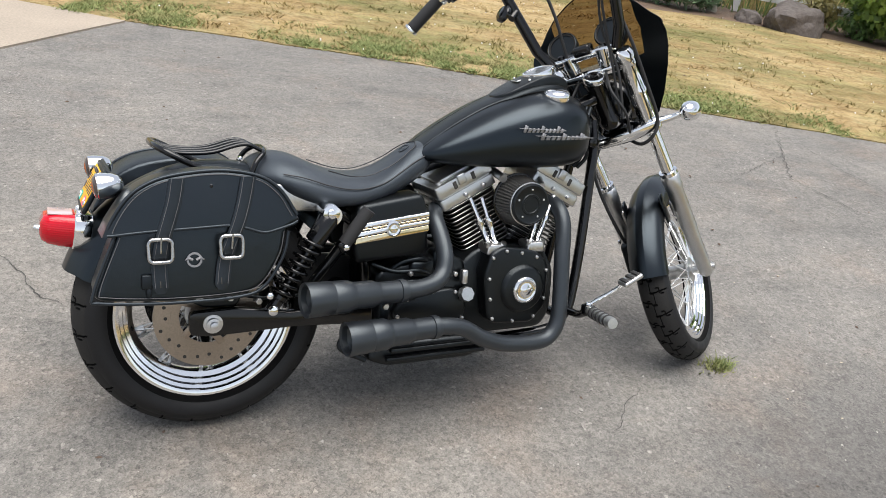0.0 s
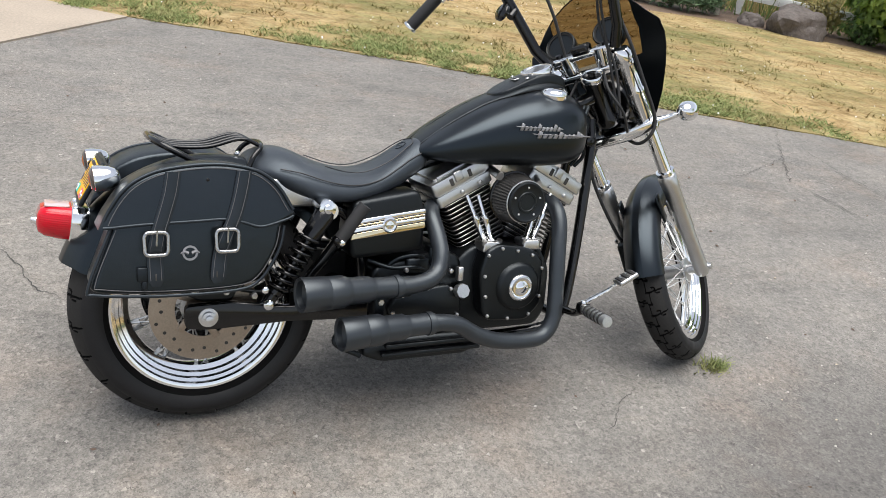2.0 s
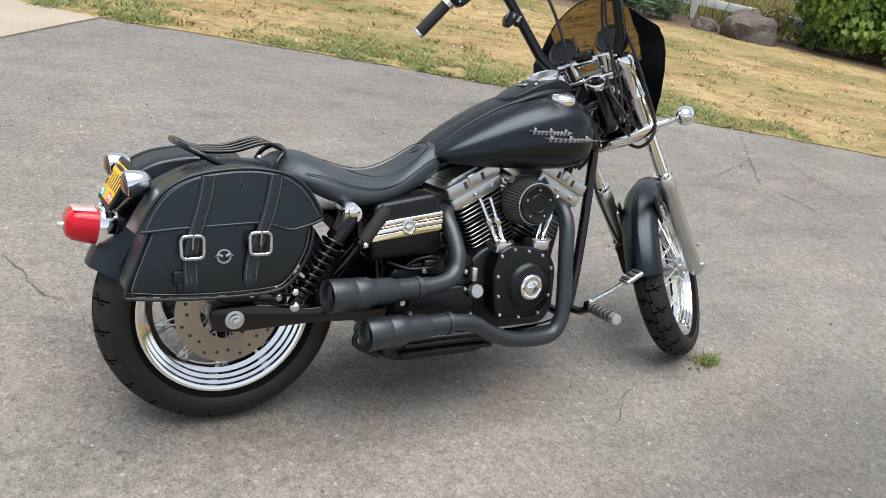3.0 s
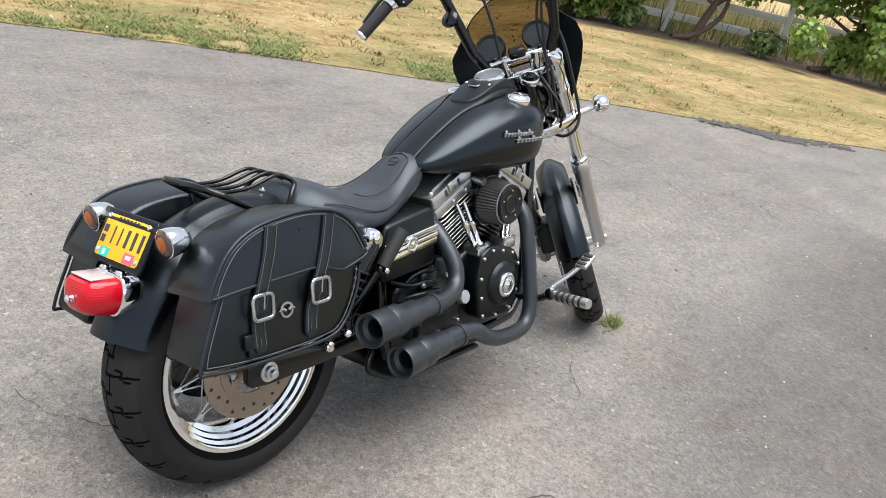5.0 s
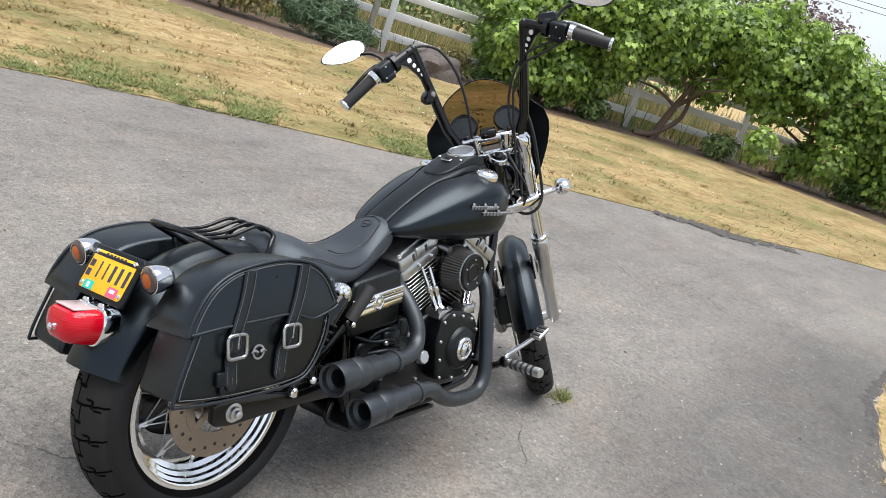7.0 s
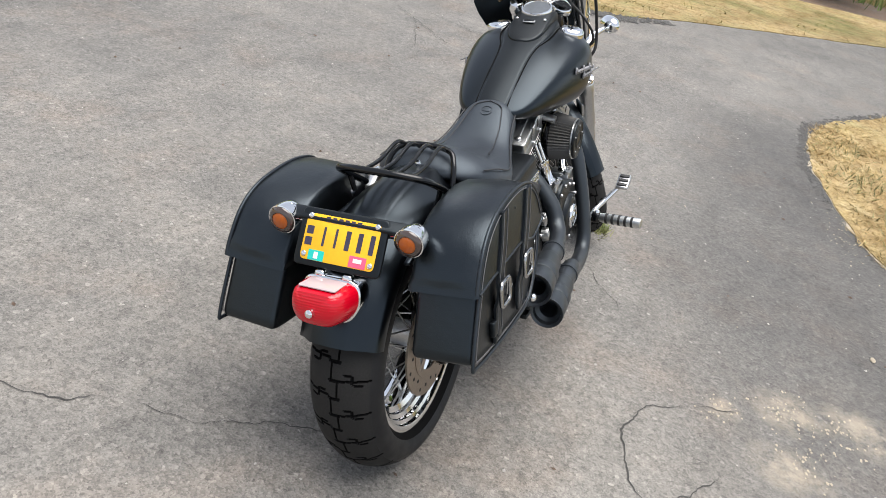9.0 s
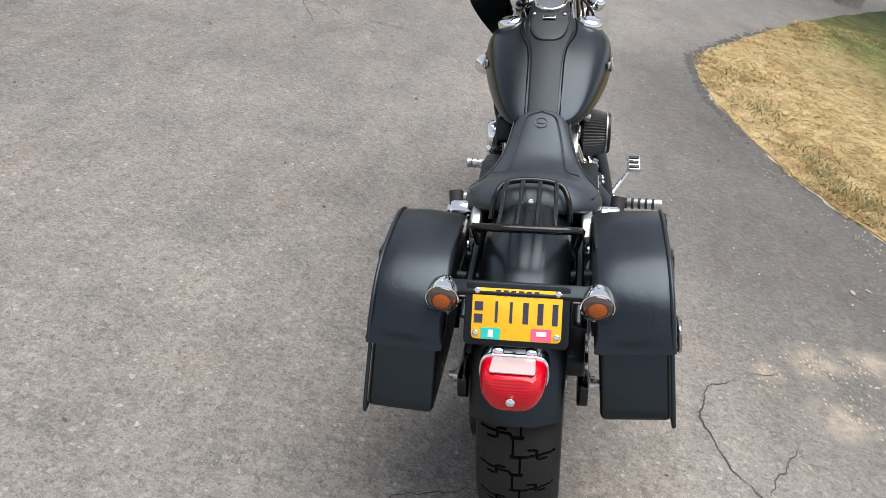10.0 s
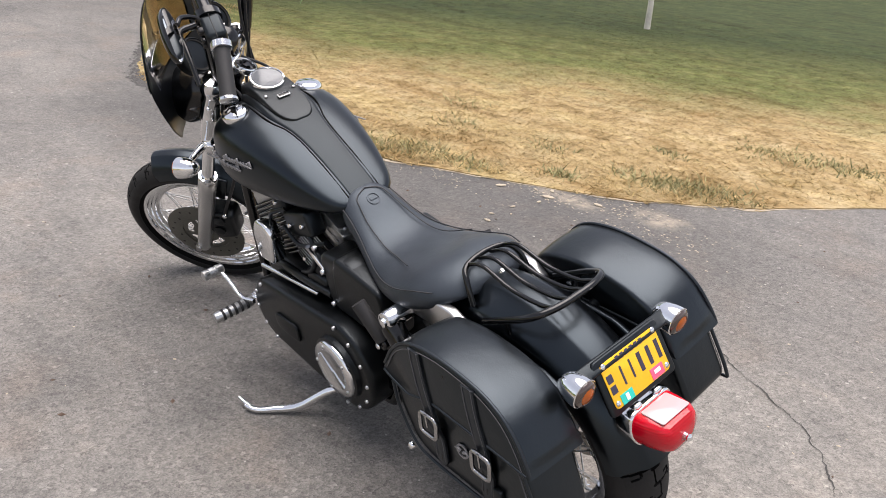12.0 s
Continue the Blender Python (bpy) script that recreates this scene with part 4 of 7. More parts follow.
# -- rear fender with tail lamp, plate, indicators --
def fender(hub, r_in, half, start, end, shoulder, skirt, name, m=None, steps=40, crown=0.012):
    """A pressed mudguard: rounded top, shoulders, side skirts, rolled edge; angles in degrees from straight ahead, over the top."""
    rings = []
    for i in range(steps + 1):
        a = radians(start + (end - start) * i / steps)
        c, s = math.cos(a), math.sin(a)
        outer = []
        for k in range(9):
            y = -half + shoulder + (2 * (half - shoulder)) * k / 8
            outer.append((r_in + skirt + crown * (1 - (y / half) ** 2), y))
        left = [(r_in, -half), (r_in + skirt * 0.4, -half), (r_in + skirt * 0.72, -half + shoulder * 0.12), (r_in + skirt * 0.92, -half + shoulder * 0.45)]
        right = [(r, -y) for r, y in left[::-1]]
        prof = left + outer + right
        inner = [(r - 0.004 if abs(y) < half - 0.004 else r, y * (1 - 0.004 / half)) for r, y in prof[::-1]]
        inner[0], inner[-1] = (prof[-1][0], prof[-1][1] - 0.004), (prof[0][0], prof[0][1] + 0.004)
        rings.append([hub + Vector((r * c, y, r * s)) for r, y in prof + inner])
    bm = bmesh.new()
    skin(bm, rings)
    return part(name, bm, PAINT, bike, smooth=60, m=m)


rear_fender = fender(Vector((0.037, 0, 0.298)), 0.311, 0.090, 40, 160, 0.050, 0.046, "rear_fender", crown=0.030)
tagged(rear_fender, "matte black rear mudguard")
for s in (1, -1):
    strut = prism(rounded([(0.315, 0.628), (0.300, 0.572), (0.20, 0.570), (0.10, 0.592), (0.08, 0.612), (0.12, 0.640), (0.22, 0.645)], 0.014), 0.108 * s, 0.132 * s, bev=0.006, segs=3)
    strut = part("fender_strut", strut, STEEL, bike, "bright alloy mudguard strut with a black rear rail")
    rail = prism(rounded([(0.12, 0.622), (0.12, 0.592), (-0.14, 0.560), (-0.2, 0.572), (-0.12, 0.604)], 0.012), 0.100 * s, 0.116 * s, bev=0.005)
    part("rear_rail", rail, PAINT, strut, "satin black rail along the mudguard")
    bolt((0.02, 0.1225 * s, 0.62), (0, s, 0), 0.008, 0.006, CHROME, bike, dome=True)

PLATE_M = along((-0.256, 0.003, 0.625), (-0.88, 0, 0.475), (0, 0, 1))  # faces backwards and up


def plate_side(outline, lo, hi, bev):
    return prism(outline, lo, hi, "z", bev)


bracket_bm = plate_side(rounded([(-0.094, -0.058), (0.094, -0.058), (0.094, 0.056), (-0.094, 0.056)], 0.012), -0.010, 0.0, 0.003)
bmesh.ops.transform(bracket_bm, matrix=PLATE_M, verts=bracket_bm.verts)
arm_bm = box((0.03, 0.27, 0.022), pose(-0.226, 0, 0.655, 0, -28), 0.004)
plate_holder = part("plate_holder", merged(bracket_bm, arm_bm), PLASTIC, bike, "black plate holder and indicator bar")
plate_bm = plate_side(rounded([(-0.080, -0.0465), (0.080, -0.0465), (0.080, 0.045), (-0.080, 0.045)], 0.01), 0.0, 0.002, 0.0005)
plate = part("license_plate", plate_bm, YELLOW, plate_holder, "yellow number plate with dark characters as bars", m=PLATE_M)


def flat_bar(x, y, w, h, mat, z=0.0022, name="plate_bar"):
    return part(name, box((w, h, 0.0012), pose(x, y, z), 0.0003, 1), mat, plate, smooth=0)


for k in range(5):
    flat_bar(-0.036 + k * 0.026, 0.003, 0.005 if k < 2 else 0.010, 0.038, INK)
flat_bar(-0.068, 0.012, 0.015, 0.016, INK)
flat_bar(-0.068, -0.010, 0.015, 0.016, INK)
for k in range(6):
    flat_bar(-0.034 + k * 0.0136, 0.037, 0.0088, 0.0105, INK)
flat_bar(-0.045, -0.036, 0.034, 0.02, TEAL, 0.0024, "sticker")
flat_bar(-0.045, -0.036, 0.009, 0.013, PAPER, 0.0034)
flat_bar(0.045, -0.034, 0.036, 0.022, PINK, 0.0024, "sticker")
flat_bar(0.045, -0.032, 0.018, 0.008, PAPER, 0.0034)
for sx in (1, -1):
    for sy in (1, -1):
        part("plate_screw", lathe([(0.0058, 0), (0.0058, 0.0015), (0.004, 0.003)], 12, pose(sx * 0.072, sy * 0.038 + (0.002), 0.002)), CHROME, plate)

for s in (1, -1):
    y0 = 0.138 * s
    shell = lathe([(0.004, 0.044), (0.013, 0.041), (0.021, 0.034), (0.0268, 0.022), (0.0297, 0.006), (0.0305, -0.004), (0.0305, -0.012), (0.0285, -0.013), (0.027, -0.006)], 28, along((-0.238, y0, 0.646), (1, 0, 0.12)))
    ind = part("rear_indicator", shell, CHROME, bike, "chrome bullet indicator with smoked amber lens")
    part("lens", lathe([(0.0285, -0.010), (0.0278, -0.014), (0.024, -0.0185), (0.018, -0.0205), (0.0165, -0.018)], 28, along((-0.238, y0, 0.646), (1, 0, 0.12))), SMOKELENS, ind, "smoky dark lens rim")
    part("amber_bulb", lathe([(0.0175, -0.016), (0.017, -0.0195), (0.012, -0.0225), (0.002, -0.024)], 20, along((-0.238, y0, 0.646), (1, 0, 0.12))), AMBER, ind, "amber lens middle")
    part("stalk", lathe([(0.008, 0), (0.008, 0.05)], 12, along((-0.232, 0.095 * s, 0.650), (0, s, 0))), CHROME, ind)

tail_m = along((-0.293, 0.003, 0.521), (-0.985, 0, 0.12), (0, 0, 1))


def tail_outline(w, top, low):
    return rounded([(-w, low * 0.1), (-w * 0.62, low), (w * 0.62, low), (w, low * 0.1), (w * 0.90, top), (-w * 0.90, top)], 0.022, 6)


base_bm = prism(tail_outline(0.066, 0.042, -0.048), -0.035, 0.006, "z", 0.004)
tail = part("tail_lamp", base_bm, CHROME, bike, "red tail lamp with a clear top window on a chrome base", m=tail_m)
lens_bm = bmesh.new()
skin(lens_bm, [[(x, y, z) for x, y in tail_outline(w, top, low)] for z, w, top, low in ((0.004, 0.063, 0.038, -0.043), (0.03, 0.061, 0.038, -0.042), (0.058, 0.056, 0.036, -0.038), (0.072, 0.047, 0.030, -0.031), (0.078, 0.030, 0.014, -0.017))])
part("red_lens", lens_bm, RED, tail, "ribbed red lens", smooth=40)
win = prism(rounded([(-0.040, -0.028), (0.040, -0.028), (0.038, 0.026), (-0.038, 0.026)], 0.006), 0.0, 0.003, "z", 0.001)
bmesh.ops.transform(win, matrix=Matrix.Translation((0, 0.0368, 0.036)) @ pose(0, 0, 0, -88), verts=win.verts)
part("clear_window", win, CLEAR, tail, "clear white plate-light window")
part("skull_bolt", lathe([(0.008, 0.0), (0.009, 0.005), (0.007, 0.010), (0.008, 0.015), (0.004, 0.019)], 16, pose(0, -0.006, 0.073)), CHROME, tail, "small chrome bolt")
for s in (1, -1):
    part("chrome_clip", box((0.022, 0.016, 0.02), pose(0.03 * s, 0.043, -0.006), 0.006, 3), CHROME, tail)

# -- luggage rack --
rack_bm = bmesh.new()
tube([(0.03, 0.105, 0.655), (-0.03, 0.108, 0.688), (-0.10, 0.100, 0.725), (-0.128, 0.06, 0.738), (-0.133, 0, 0.740), (-0.128, -0.06, 0.738), (-0.10, -0.100, 0.725), (-0.03, -0.108, 0.688), (0.03, -0.105, 0.655)], 0.0078, 10, 8, rack_bm)
tube([(0.085, 0.085, 0.655), (0.105, 0.078, 0.70), (0.128, 0.058, 0.722), (0.136, 0.0, 0.728), (0.128, -0.058, 0.722), (0.105, -0.078, 0.70), (0.085, -0.085, 0.655)], 0.0065, 10, 8, rack_bm)
for y in (-0.055, -0.019, 0.019, 0.055):
    tube([(-0.128, y * 1.1, 0.738), (-0.08, y, 0.722), (0.0, y * 0.98, 0.722), (0.08, y * 0.95, 0.742), (0.13, y * 0.9, 0.724)], 0.0048, 8, 6, rack_bm)
tube([(-0.04, -0.107, 0.69), (-0.035, -0.098, 0.655)], 0.006, 8, 2, rack_bm, smooth=False)
tube([(-0.04, 0.107, 0.69), (-0.035, 0.098, 0.655)], 0.006, 8, 2, rack_bm, smooth=False)
part("luggage_rack", rack_bm, GLOSS, bike, "black tubular luggage rack over the rear mudguard", m=pose(0.015, 0, -0.013))


# -- saddle --
def saddle():
    stations = [  # x, half width, top, edge height, bottom
        (0.105, 0.060, 0.688, 0.672, 0.662), (0.135, 0.110, 0.706, 0.675, 0.655), (0.175, 0.142, 0.718, 0.672, 0.628), (0.225, 0.158, 0.712, 0.664, 0.606),
        (0.285, 0.162, 0.682, 0.645, 0.588), (0.345, 0.152, 0.662, 0.632, 0.585), (0.40, 0.134, 0.654, 0.630, 0.586), (0.455, 0.112, 0.662, 0.640, 0.597),
        (0.505, 0.094, 0.690, 0.664, 0.612), (0.548, 0.084, 0.724, 0.690, 0.636), (0.580, 0.079, 0.742, 0.706, 0.655), (0.602, 0.066, 0.743, 0.712, 0.672), (0.614, 0.044, 0.735, 0.714, 0.690)]
    bm = bmesh.new()
    rings = []
    for x, w, t, e, b in stations:
        half = [(0, t), (0.42 * w, t - 0.002), (0.75 * w, t - (t - e) * 0.45), (0.95 * w, e), (w, e - (e - b) * 0.45), (0.94 * w, b + (e - b) * 0.12), (0.75 * w, b)]
        full = half + [(0, b)] + [(-y, z) for y, z in half[::-1] if y > 0]
        rings.append([(x, y, z) for y, z in full])
    skin(bm, rings)
    ob = subdivide(part("seat", bm, SEAT, bike, "black leather solo seat with stitched panels", smooth=180), 2)
    for s in (1, -1):
        rim = [(x, s * w * 0.93, e + 0.0045) for x, w, t, e, b in stations[2:11]]
        part("stitching", tube(rim, 0.0018, 6, 6), SEAM, ob, "dark seam stitching")
        inner = [(0.30, s * 0.10, 0.678), (0.37, s * 0.075, 0.659), (0.43, s * 0.066, 0.660), (0.5, s * 0.056, 0.6885), (0.545, s * 0.045, 0.719), (0.568, s * 0.034, 0.733), (0.581, 0, 0.7415)]
        part("stitching", tube(inner, 0.0016, 6, 6), SEAM, ob, "dark seam stitching")
    badge = ring_lathe([(0.017, 0.0), (0.017, 0.002), (0.0145, 0.002), (0.0145, 0.0)], 28, along((0.548, 0, 0.7215), (-0.55, 0, 0.84)))
    part("embossed_badge", merged(badge, box((0.02, 0.008, 0.002), along((0.548, 0, 0.7225), (-0.55, 0, 0.84)), 0.0005)), SEAT, ob, "round embossed leather badge")
    part("seat_bolt", lathe([(0.008, 0), (0.008, 0.004), (0.005, 0.008)], 12, pose(0.098, 0, 0.694, 0, -20)), CHROME, ob)
    ob.matrix_basis = pose(0, 0, -0.010)
    return ob


saddle()


# -- fuel tank --
TANK = [  # x, half width, top, widest height, bottom
    (0.568, 0.050, 0.712, 0.704, 0.696), (0.585, 0.086, 0.727, 0.708, 0.690), (0.625, 0.112, 0.757, 0.718, 0.683), (0.70, 0.140, 0.803, 0.735, 0.678), (0.79, 0.163, 0.851, 0.755, 0.675),
    (0.88, 0.181, 0.886, 0.770, 0.674), (0.95, 0.188, 0.899, 0.775, 0.674), (1.01, 0.180, 0.896, 0.775, 0.678), (1.055, 0.160, 0.880, 0.772, 0.690), (1.082, 0.130, 0.852, 0.768, 0.705), (1.094, 0.085, 0.822, 0.765, 0.725)]


def fuel_tank():
    bm = bmesh.new()
    rings = []
    for x, w, t, m, b in TANK:
        half = []
        for k in range(7):
            a = k / 6 * math.pi / 2
            half.append((w * math.sin(a) ** 0.8 if k else 0, m + (t - m) * (math.cos(a) ** 0.62 if k < 6 else 0)))
        half += [(w * 0.975, m - (m - b) * 0.45), (w * 0.87, m - (m - b) * 0.82), (w * 0.66, b)]
        full = half + [(0, b + 0.004)] + [(-y, z) for y, z in half[::-1] if y > 0]
        rings.append([(x, y, z) for y, z in full])
    skin(bm, rings)
    tank = subdivide(part("fuel_tank", bm, PAINT, bike, "matte black teardrop fuel tank", smooth=180), 2)
    # console along the spine
    rows = [(0.57, 0.040, 0.006), (0.60, 0.041, 0.006), (0.68, 0.042, 0.006), (0.76, 0.044, 0.006), (0.81, 0.051, 0.006), (0.845, 0.063, 0.007), (0.88, 0.070, 0.010), (0.93, 0.070, 0.016), (0.985, 0.066, 0.022), (1.03, 0.058, 0.022), (1.055, 0.05, 0.014)]
    rings = []
    for x, w, h in rows:
        t = float(np.interp(x, [r[0] for r in TANK], [r[2] for r in TANK]))
        prof = [(-w * 1.06, -0.02), (-w * 1.05, -0.003), (-w * 1.02, h * 0.6), (-w * 0.90, h * 0.95), (-w * 0.86, h), (0, h + 0.001), (w * 0.86, h), (w * 0.90, h * 0.95), (w * 1.02, h * 0.6), (w * 1.05, -0.003), (w * 1.06, -0.02)]
        rings.append([(x, y, t + z - abs(y) * 0.10) for y, z in prof])
    bm = bmesh.new()
    skin(bm, rings)
    console = subdivide(part("tank_console", bm, PLASTIC, tank, "black textured console along the tank's spine", smooth=180), 2)
    pod_rows = [(0.815, 0.012, 0.008), (0.819, 0.026, 0.010), (0.832, 0.042, 0.0125), (0.855, 0.052, 0.0155), (0.88, 0.056, 0.019), (0.93, 0.058, 0.034), (0.985, 0.0585, 0.046), (1.03, 0.053, 0.046), (1.052, 0.044, 0.03)]
    rings = []
    for x, w, h in pod_rows:
        t = float(np.interp(x, [r[0] for r in TANK], [r[2] for r in TANK]))
        prof = [(-w, -0.01), (-w, h * 0.72), (-w * 0.96, h * 0.95), (-w * 0.88, h), (0, h + 0.001), (w * 0.88, h), (w * 0.96, h * 0.95), (w, h * 0.72), (w, -0.01)]
        rings.append([(x, y, t + z - abs(y) * 0.06) for y, z in prof])
    bm = bmesh.new()
    skin(bm, rings)
    subdivide(part("console_pod", bm, CRINKLE, console, "raised textured instrument housing", smooth=180), 2)
    for s in (1, -1):
        seam = [(x, s * w * 1.12, float(np.interp(x, [r[0] for r in TANK], [r[2] for r in TANK])) - w * 0.10) for x, w, h in rows[:9]]
        part("console_trim", tube(seam, 0.0026, 8, 6), GROOVE, tank, "black rubber trim strip")
    gm = along((0.968, 0, 0.938), (-0.36, 0, 0.93))
    bezel = part("speedometer", lathe([(0.043, -0.02), (0.047, -0.004), (0.0475, 0.006), (0.046, 0.0105), (0.0425, 0.011), (0.0415, 0.008)], 48, gm), CHROME, tank, "round speedometer with chrome bezel")
    part("gauge_glass", lathe([(0.0425, 0.006), (0.0420, 0.0085), (0.02, 0.0093), (0.001, 0.0094)], 48, gm), DIALGLASS, bezel, "pale glossy dial glass")
    part("console_badge", box((0.014, 0.036, 0.004), along((0.893, 0, 0.9145), (-0.36, 0, 0.93), (0, 1, 0)), 0.0015), STEEL, console, "small alloy console badge")
    part("badge_field", box((0.009, 0.031, 0.0012), along((0.8922, 0, 0.9166), (-0.36, 0, 0.93), (0, 1, 0)), 0.0004), GLOSS, console)
    for s in (1, -1):
        part("console_screw", lathe([(0.005, 0), (0.005, 0.002), (0.003, 0.004)], 12, along((0.912, 0.043 * s, 0.9185), (-0.3, 0, 1))), CHROME, console)
        cap = lathe([(0.036, -0.012), (0.0375, -0.002), (0.037, 0.006), (0.030, 0.0125), (0.016, 0.0155), (0.001, 0.016)], 40, along((0.962, 0.115 * s, 0.884), (-0.1, 0.16 * s, 1)))
        part("fuel_cap", cap, CHROME, tank, "round chrome fuel cap")
    # maker's mark as plain slanted silver shapes
    for s in (-1, 1):
        for row, (x0, x1, z0, hgt) in enumerate(((0.825, 0.945, 0.784, 0.014), (0.875, 1.035, 0.765, 0.014))):
            n = 10
            for k in range(n):
                xa = x0 + (x1 - x0) * (k + 0.08) / n
                xb = x0 + (x1 - x0) * (k + 0.80) / n
                w = float(np.interp((xa + xb) / 2, [r[0] for r in TANK], [r[1] for r in TANK]))
                y = s * (w * 0.995 + 0.001)
                up = hgt * (0.95 if k % 4 else 1.5)
                bm = prism([(xa, z0 + 0.012 * (xa - x0)), (xb, z0 + 0.012 * (xb - x0)), (xb + 0.006, z0 + up * 0.8), (xa + 0.006, z0 + up)], y - 0.003, y + 0.002, bev=0.0008, segs=1)
                part("emblem_stroke", bm, EMBLEM, tank)
            w = float(np.interp((x0 + x1) / 2, [r[0] for r in TANK], [r[1] for r in TANK])) + 0.0005
            bar = prism([(x0 - 0.02, z0 + hgt * 0.95), (x1 + 0.012, z0 + hgt * 0.62), (x1 + 0.012, z0 + hgt * 0.42), (x0 - 0.012, z0 + hgt * 0.78)], s * w - 0.003, s * w + 0.0015, bev=0.0006, segs=1)
            part("emblem_stroke", bar, EMBLEM, tank)
    tank.matrix_basis = pose(0, 0, -0.006)
    return tank


fuel_tank()


# -- saddlebags --
def saddlebag(s):
    """A hard leather pannier; s is 1 on the left, -1 on the right."""
    def side(bm):
        return bm if s > 0 else mirrored(bm)
    body_line = rounded([(-0.224, 0.575), (-0.281, 0.425), (-0.262, 0.412), (-0.12, 0.402), (0.03, 0.404), (0.085, 0.425), (0.128, 0.492), (0.146, 0.585), (0.10, 0.64), (-0.15, 0.64)], 0.02, 4)
    bag = part("saddlebag", side(prism(body_line, 0.152, 0.281, bev=0.012, segs=4)), LEATHER, bike, "black leather saddlebag with two buckled straps", smooth=60)
    crest = [(-0.252, 0.556), (-0.236, 0.592), (-0.203, 0.638), (-0.160, 0.667), (-0.107, 0.683), (-0.022, 0.692), (0.046, 0.686), (0.093, 0.671), (0.129, 0.642), (0.153, 0.605), (0.170, 0.576)]
    crest = [tuple(p) for p in (v.to_2d() for v in spline([(x, z, 0) for x, z in crest], 5))]
    hem = [(0.150, 0.566), (0.118, 0.556), (0.085, 0.550), (0.044, 0.562), (0.004, 0.569), (-0.044, 0.567), (-0.118, 0.564), (-0.179, 0.561), (-0.228, 0.557)]
    slices = []
    for y, swell in ((0.1445, -0.010), (0.149, -0.003), (0.156, 0.0), (0.185, 0.003), (0.216, 0.0045), (0.250, 0.003), (0.280, 0.0), (0.286, -0.003), (0.2885, -0.010)):
        ring = []
        for x, z in crest + hem:
            low = max(0.0, min(1.0, (0.60 - z) / 0.05)) * (1 if x < -0.15 else 0)
            way = Vector((x + 0.03, z - 0.58)).normalized()
            grow = swell if z > 0.572 else min(swell, 0.0) * 0.3
            ring.append((x + way.x * grow - 0.007 * low, y, z + way.y * grow - 0.004 * low))
        slices.append(ring)
    bm = bmesh.new()
    skin(bm, slices)
    lid = part("lid", side(bm), LEATHER, bag, "rounded leather lid with piped edge", smooth=60)
    part("piping", side(tube([(x, 0.2845, z) for x, z in crest[::3]], 0.0042, 8, 4)), STRAP, lid)
    part("piping", side(tube([(x, 0.288, z) for x, z in [(-0.248, 0.556)] + hem[::-1] + [(0.164, 0.573)]], 0.0035, 8, 5)), STRAP, lid)
    part("piping", side(tube([(-0.231, 0.283, 0.56), (-0.2805, 0.283, 0.43), (-0.262, 0.283, 0.411), (-0.12, 0.283, 0.401), (0.03, 0.283, 0.404), (0.087, 0.283, 0.426), (0.13, 0.283, 0.492), (0.144, 0.283, 0.55)], 0.004, 8, 6)), STRAP, bag)
    part("stitching", side(tube([(x * 0.955 - 0.002, 0.2895, z - 0.008) for x, z in crest[2:-1:3]], 0.0011, 5, 4)), THREAD, lid)
    part("stitching", side(tube([(-0.222, 0.2845, 0.552), (-0.266, 0.2845, 0.44), (-0.25, 0.2845, 0.423), (-0.12, 0.2845, 0.412), (0.03, 0.2845, 0.415), (0.08, 0.2845, 0.434), (0.12, 0.2845, 0.496), (0.133, 0.2845, 0.55)], 0.0011, 5, 6)), THREAD, bag)
    part("rivet", side(lathe([(0.004, 0), (0.004, 0.0015), (0.001, 0.003)], 12, along((-0.03, 0.287, 0.658), (0, 1, 0)))), GLOSS, lid)
    for line, pin in (([(-0.103, 0.676), (-0.113, 0.62), (-0.130, 0.565), (-0.139, 0.53), (-0.145, 0.49), (-0.143, 0.424)], (-0.143, 0.521)), ([(0.051, 0.678), (0.040, 0.62), (0.024, 0.565), (0.008, 0.53), (-0.004, 0.49), (-0.012, 0.424)], (0.009, 0.523))):
        rings = []
        for k, p in enumerate(spline([(x, 0, z) for x, z in line], 5)):
            y = 0.2905 if p.z > 0.556 else 0.2865 + 0.004 * max(0, min(1, (p.z - 0.54) / 0.016))
            w = 0.0170 * (1 if p.z > 0.434 else max(0.5, (p.z - 0.416) / 0.018))
            if abs(p.z - pin[1]) < 0.03:
                y += 0.006 * math.cos((p.z - pin[1]) / 0.03 * math.pi / 2)
            rings.append([(p.x - w, y - 0.003, p.z), (p.x - w, y + 0.0025, p.z), (p.x - w * 0.85, y + 0.0035, p.z), (p.x + w * 0.85, y + 0.0035, p.z), (p.x + w, y + 0.0025, p.z), (p.x + w, y - 0.003, p.z)])
        bm = bmesh.new()
        skin(bm, rings)
        strap = part("strap", side(bm), STRAP, bag, "leather strap with punched holes")
        for k in (-1, 1):
            edge = [Vector(r[2 if k < 0 else 3]) + Vector((-k * 0.003, 0.0006, 0)) for r in rings[::4]]
            part("stitching", side(tube(edge, 0.0009, 5, 4)), THREAD, strap)
        loop = rounded([(-0.0245, -0.025), (0.0245, -0.025), (0.0245, 0.025), (-0.0245, 0.025)], 0.012, 5)
        ring = side(tube([(pin[0] + a * 1.0, 0.3025, pin[1] + b) for a, b in loop], 0.0048, 8, 1, loop=True, smooth=False))
        buckle = part("buckle", ring, BUCKLE, bag, "polished steel roller buckle")
        part("buckle_pin", side(tube([(pin[0], 0.305, pin[1] - 0.004), (pin[0] + 0.002, 0.307, pin[1] + 0.03)], 0.0022, 6, 2, smooth=False)), BUCKLE, buckle)
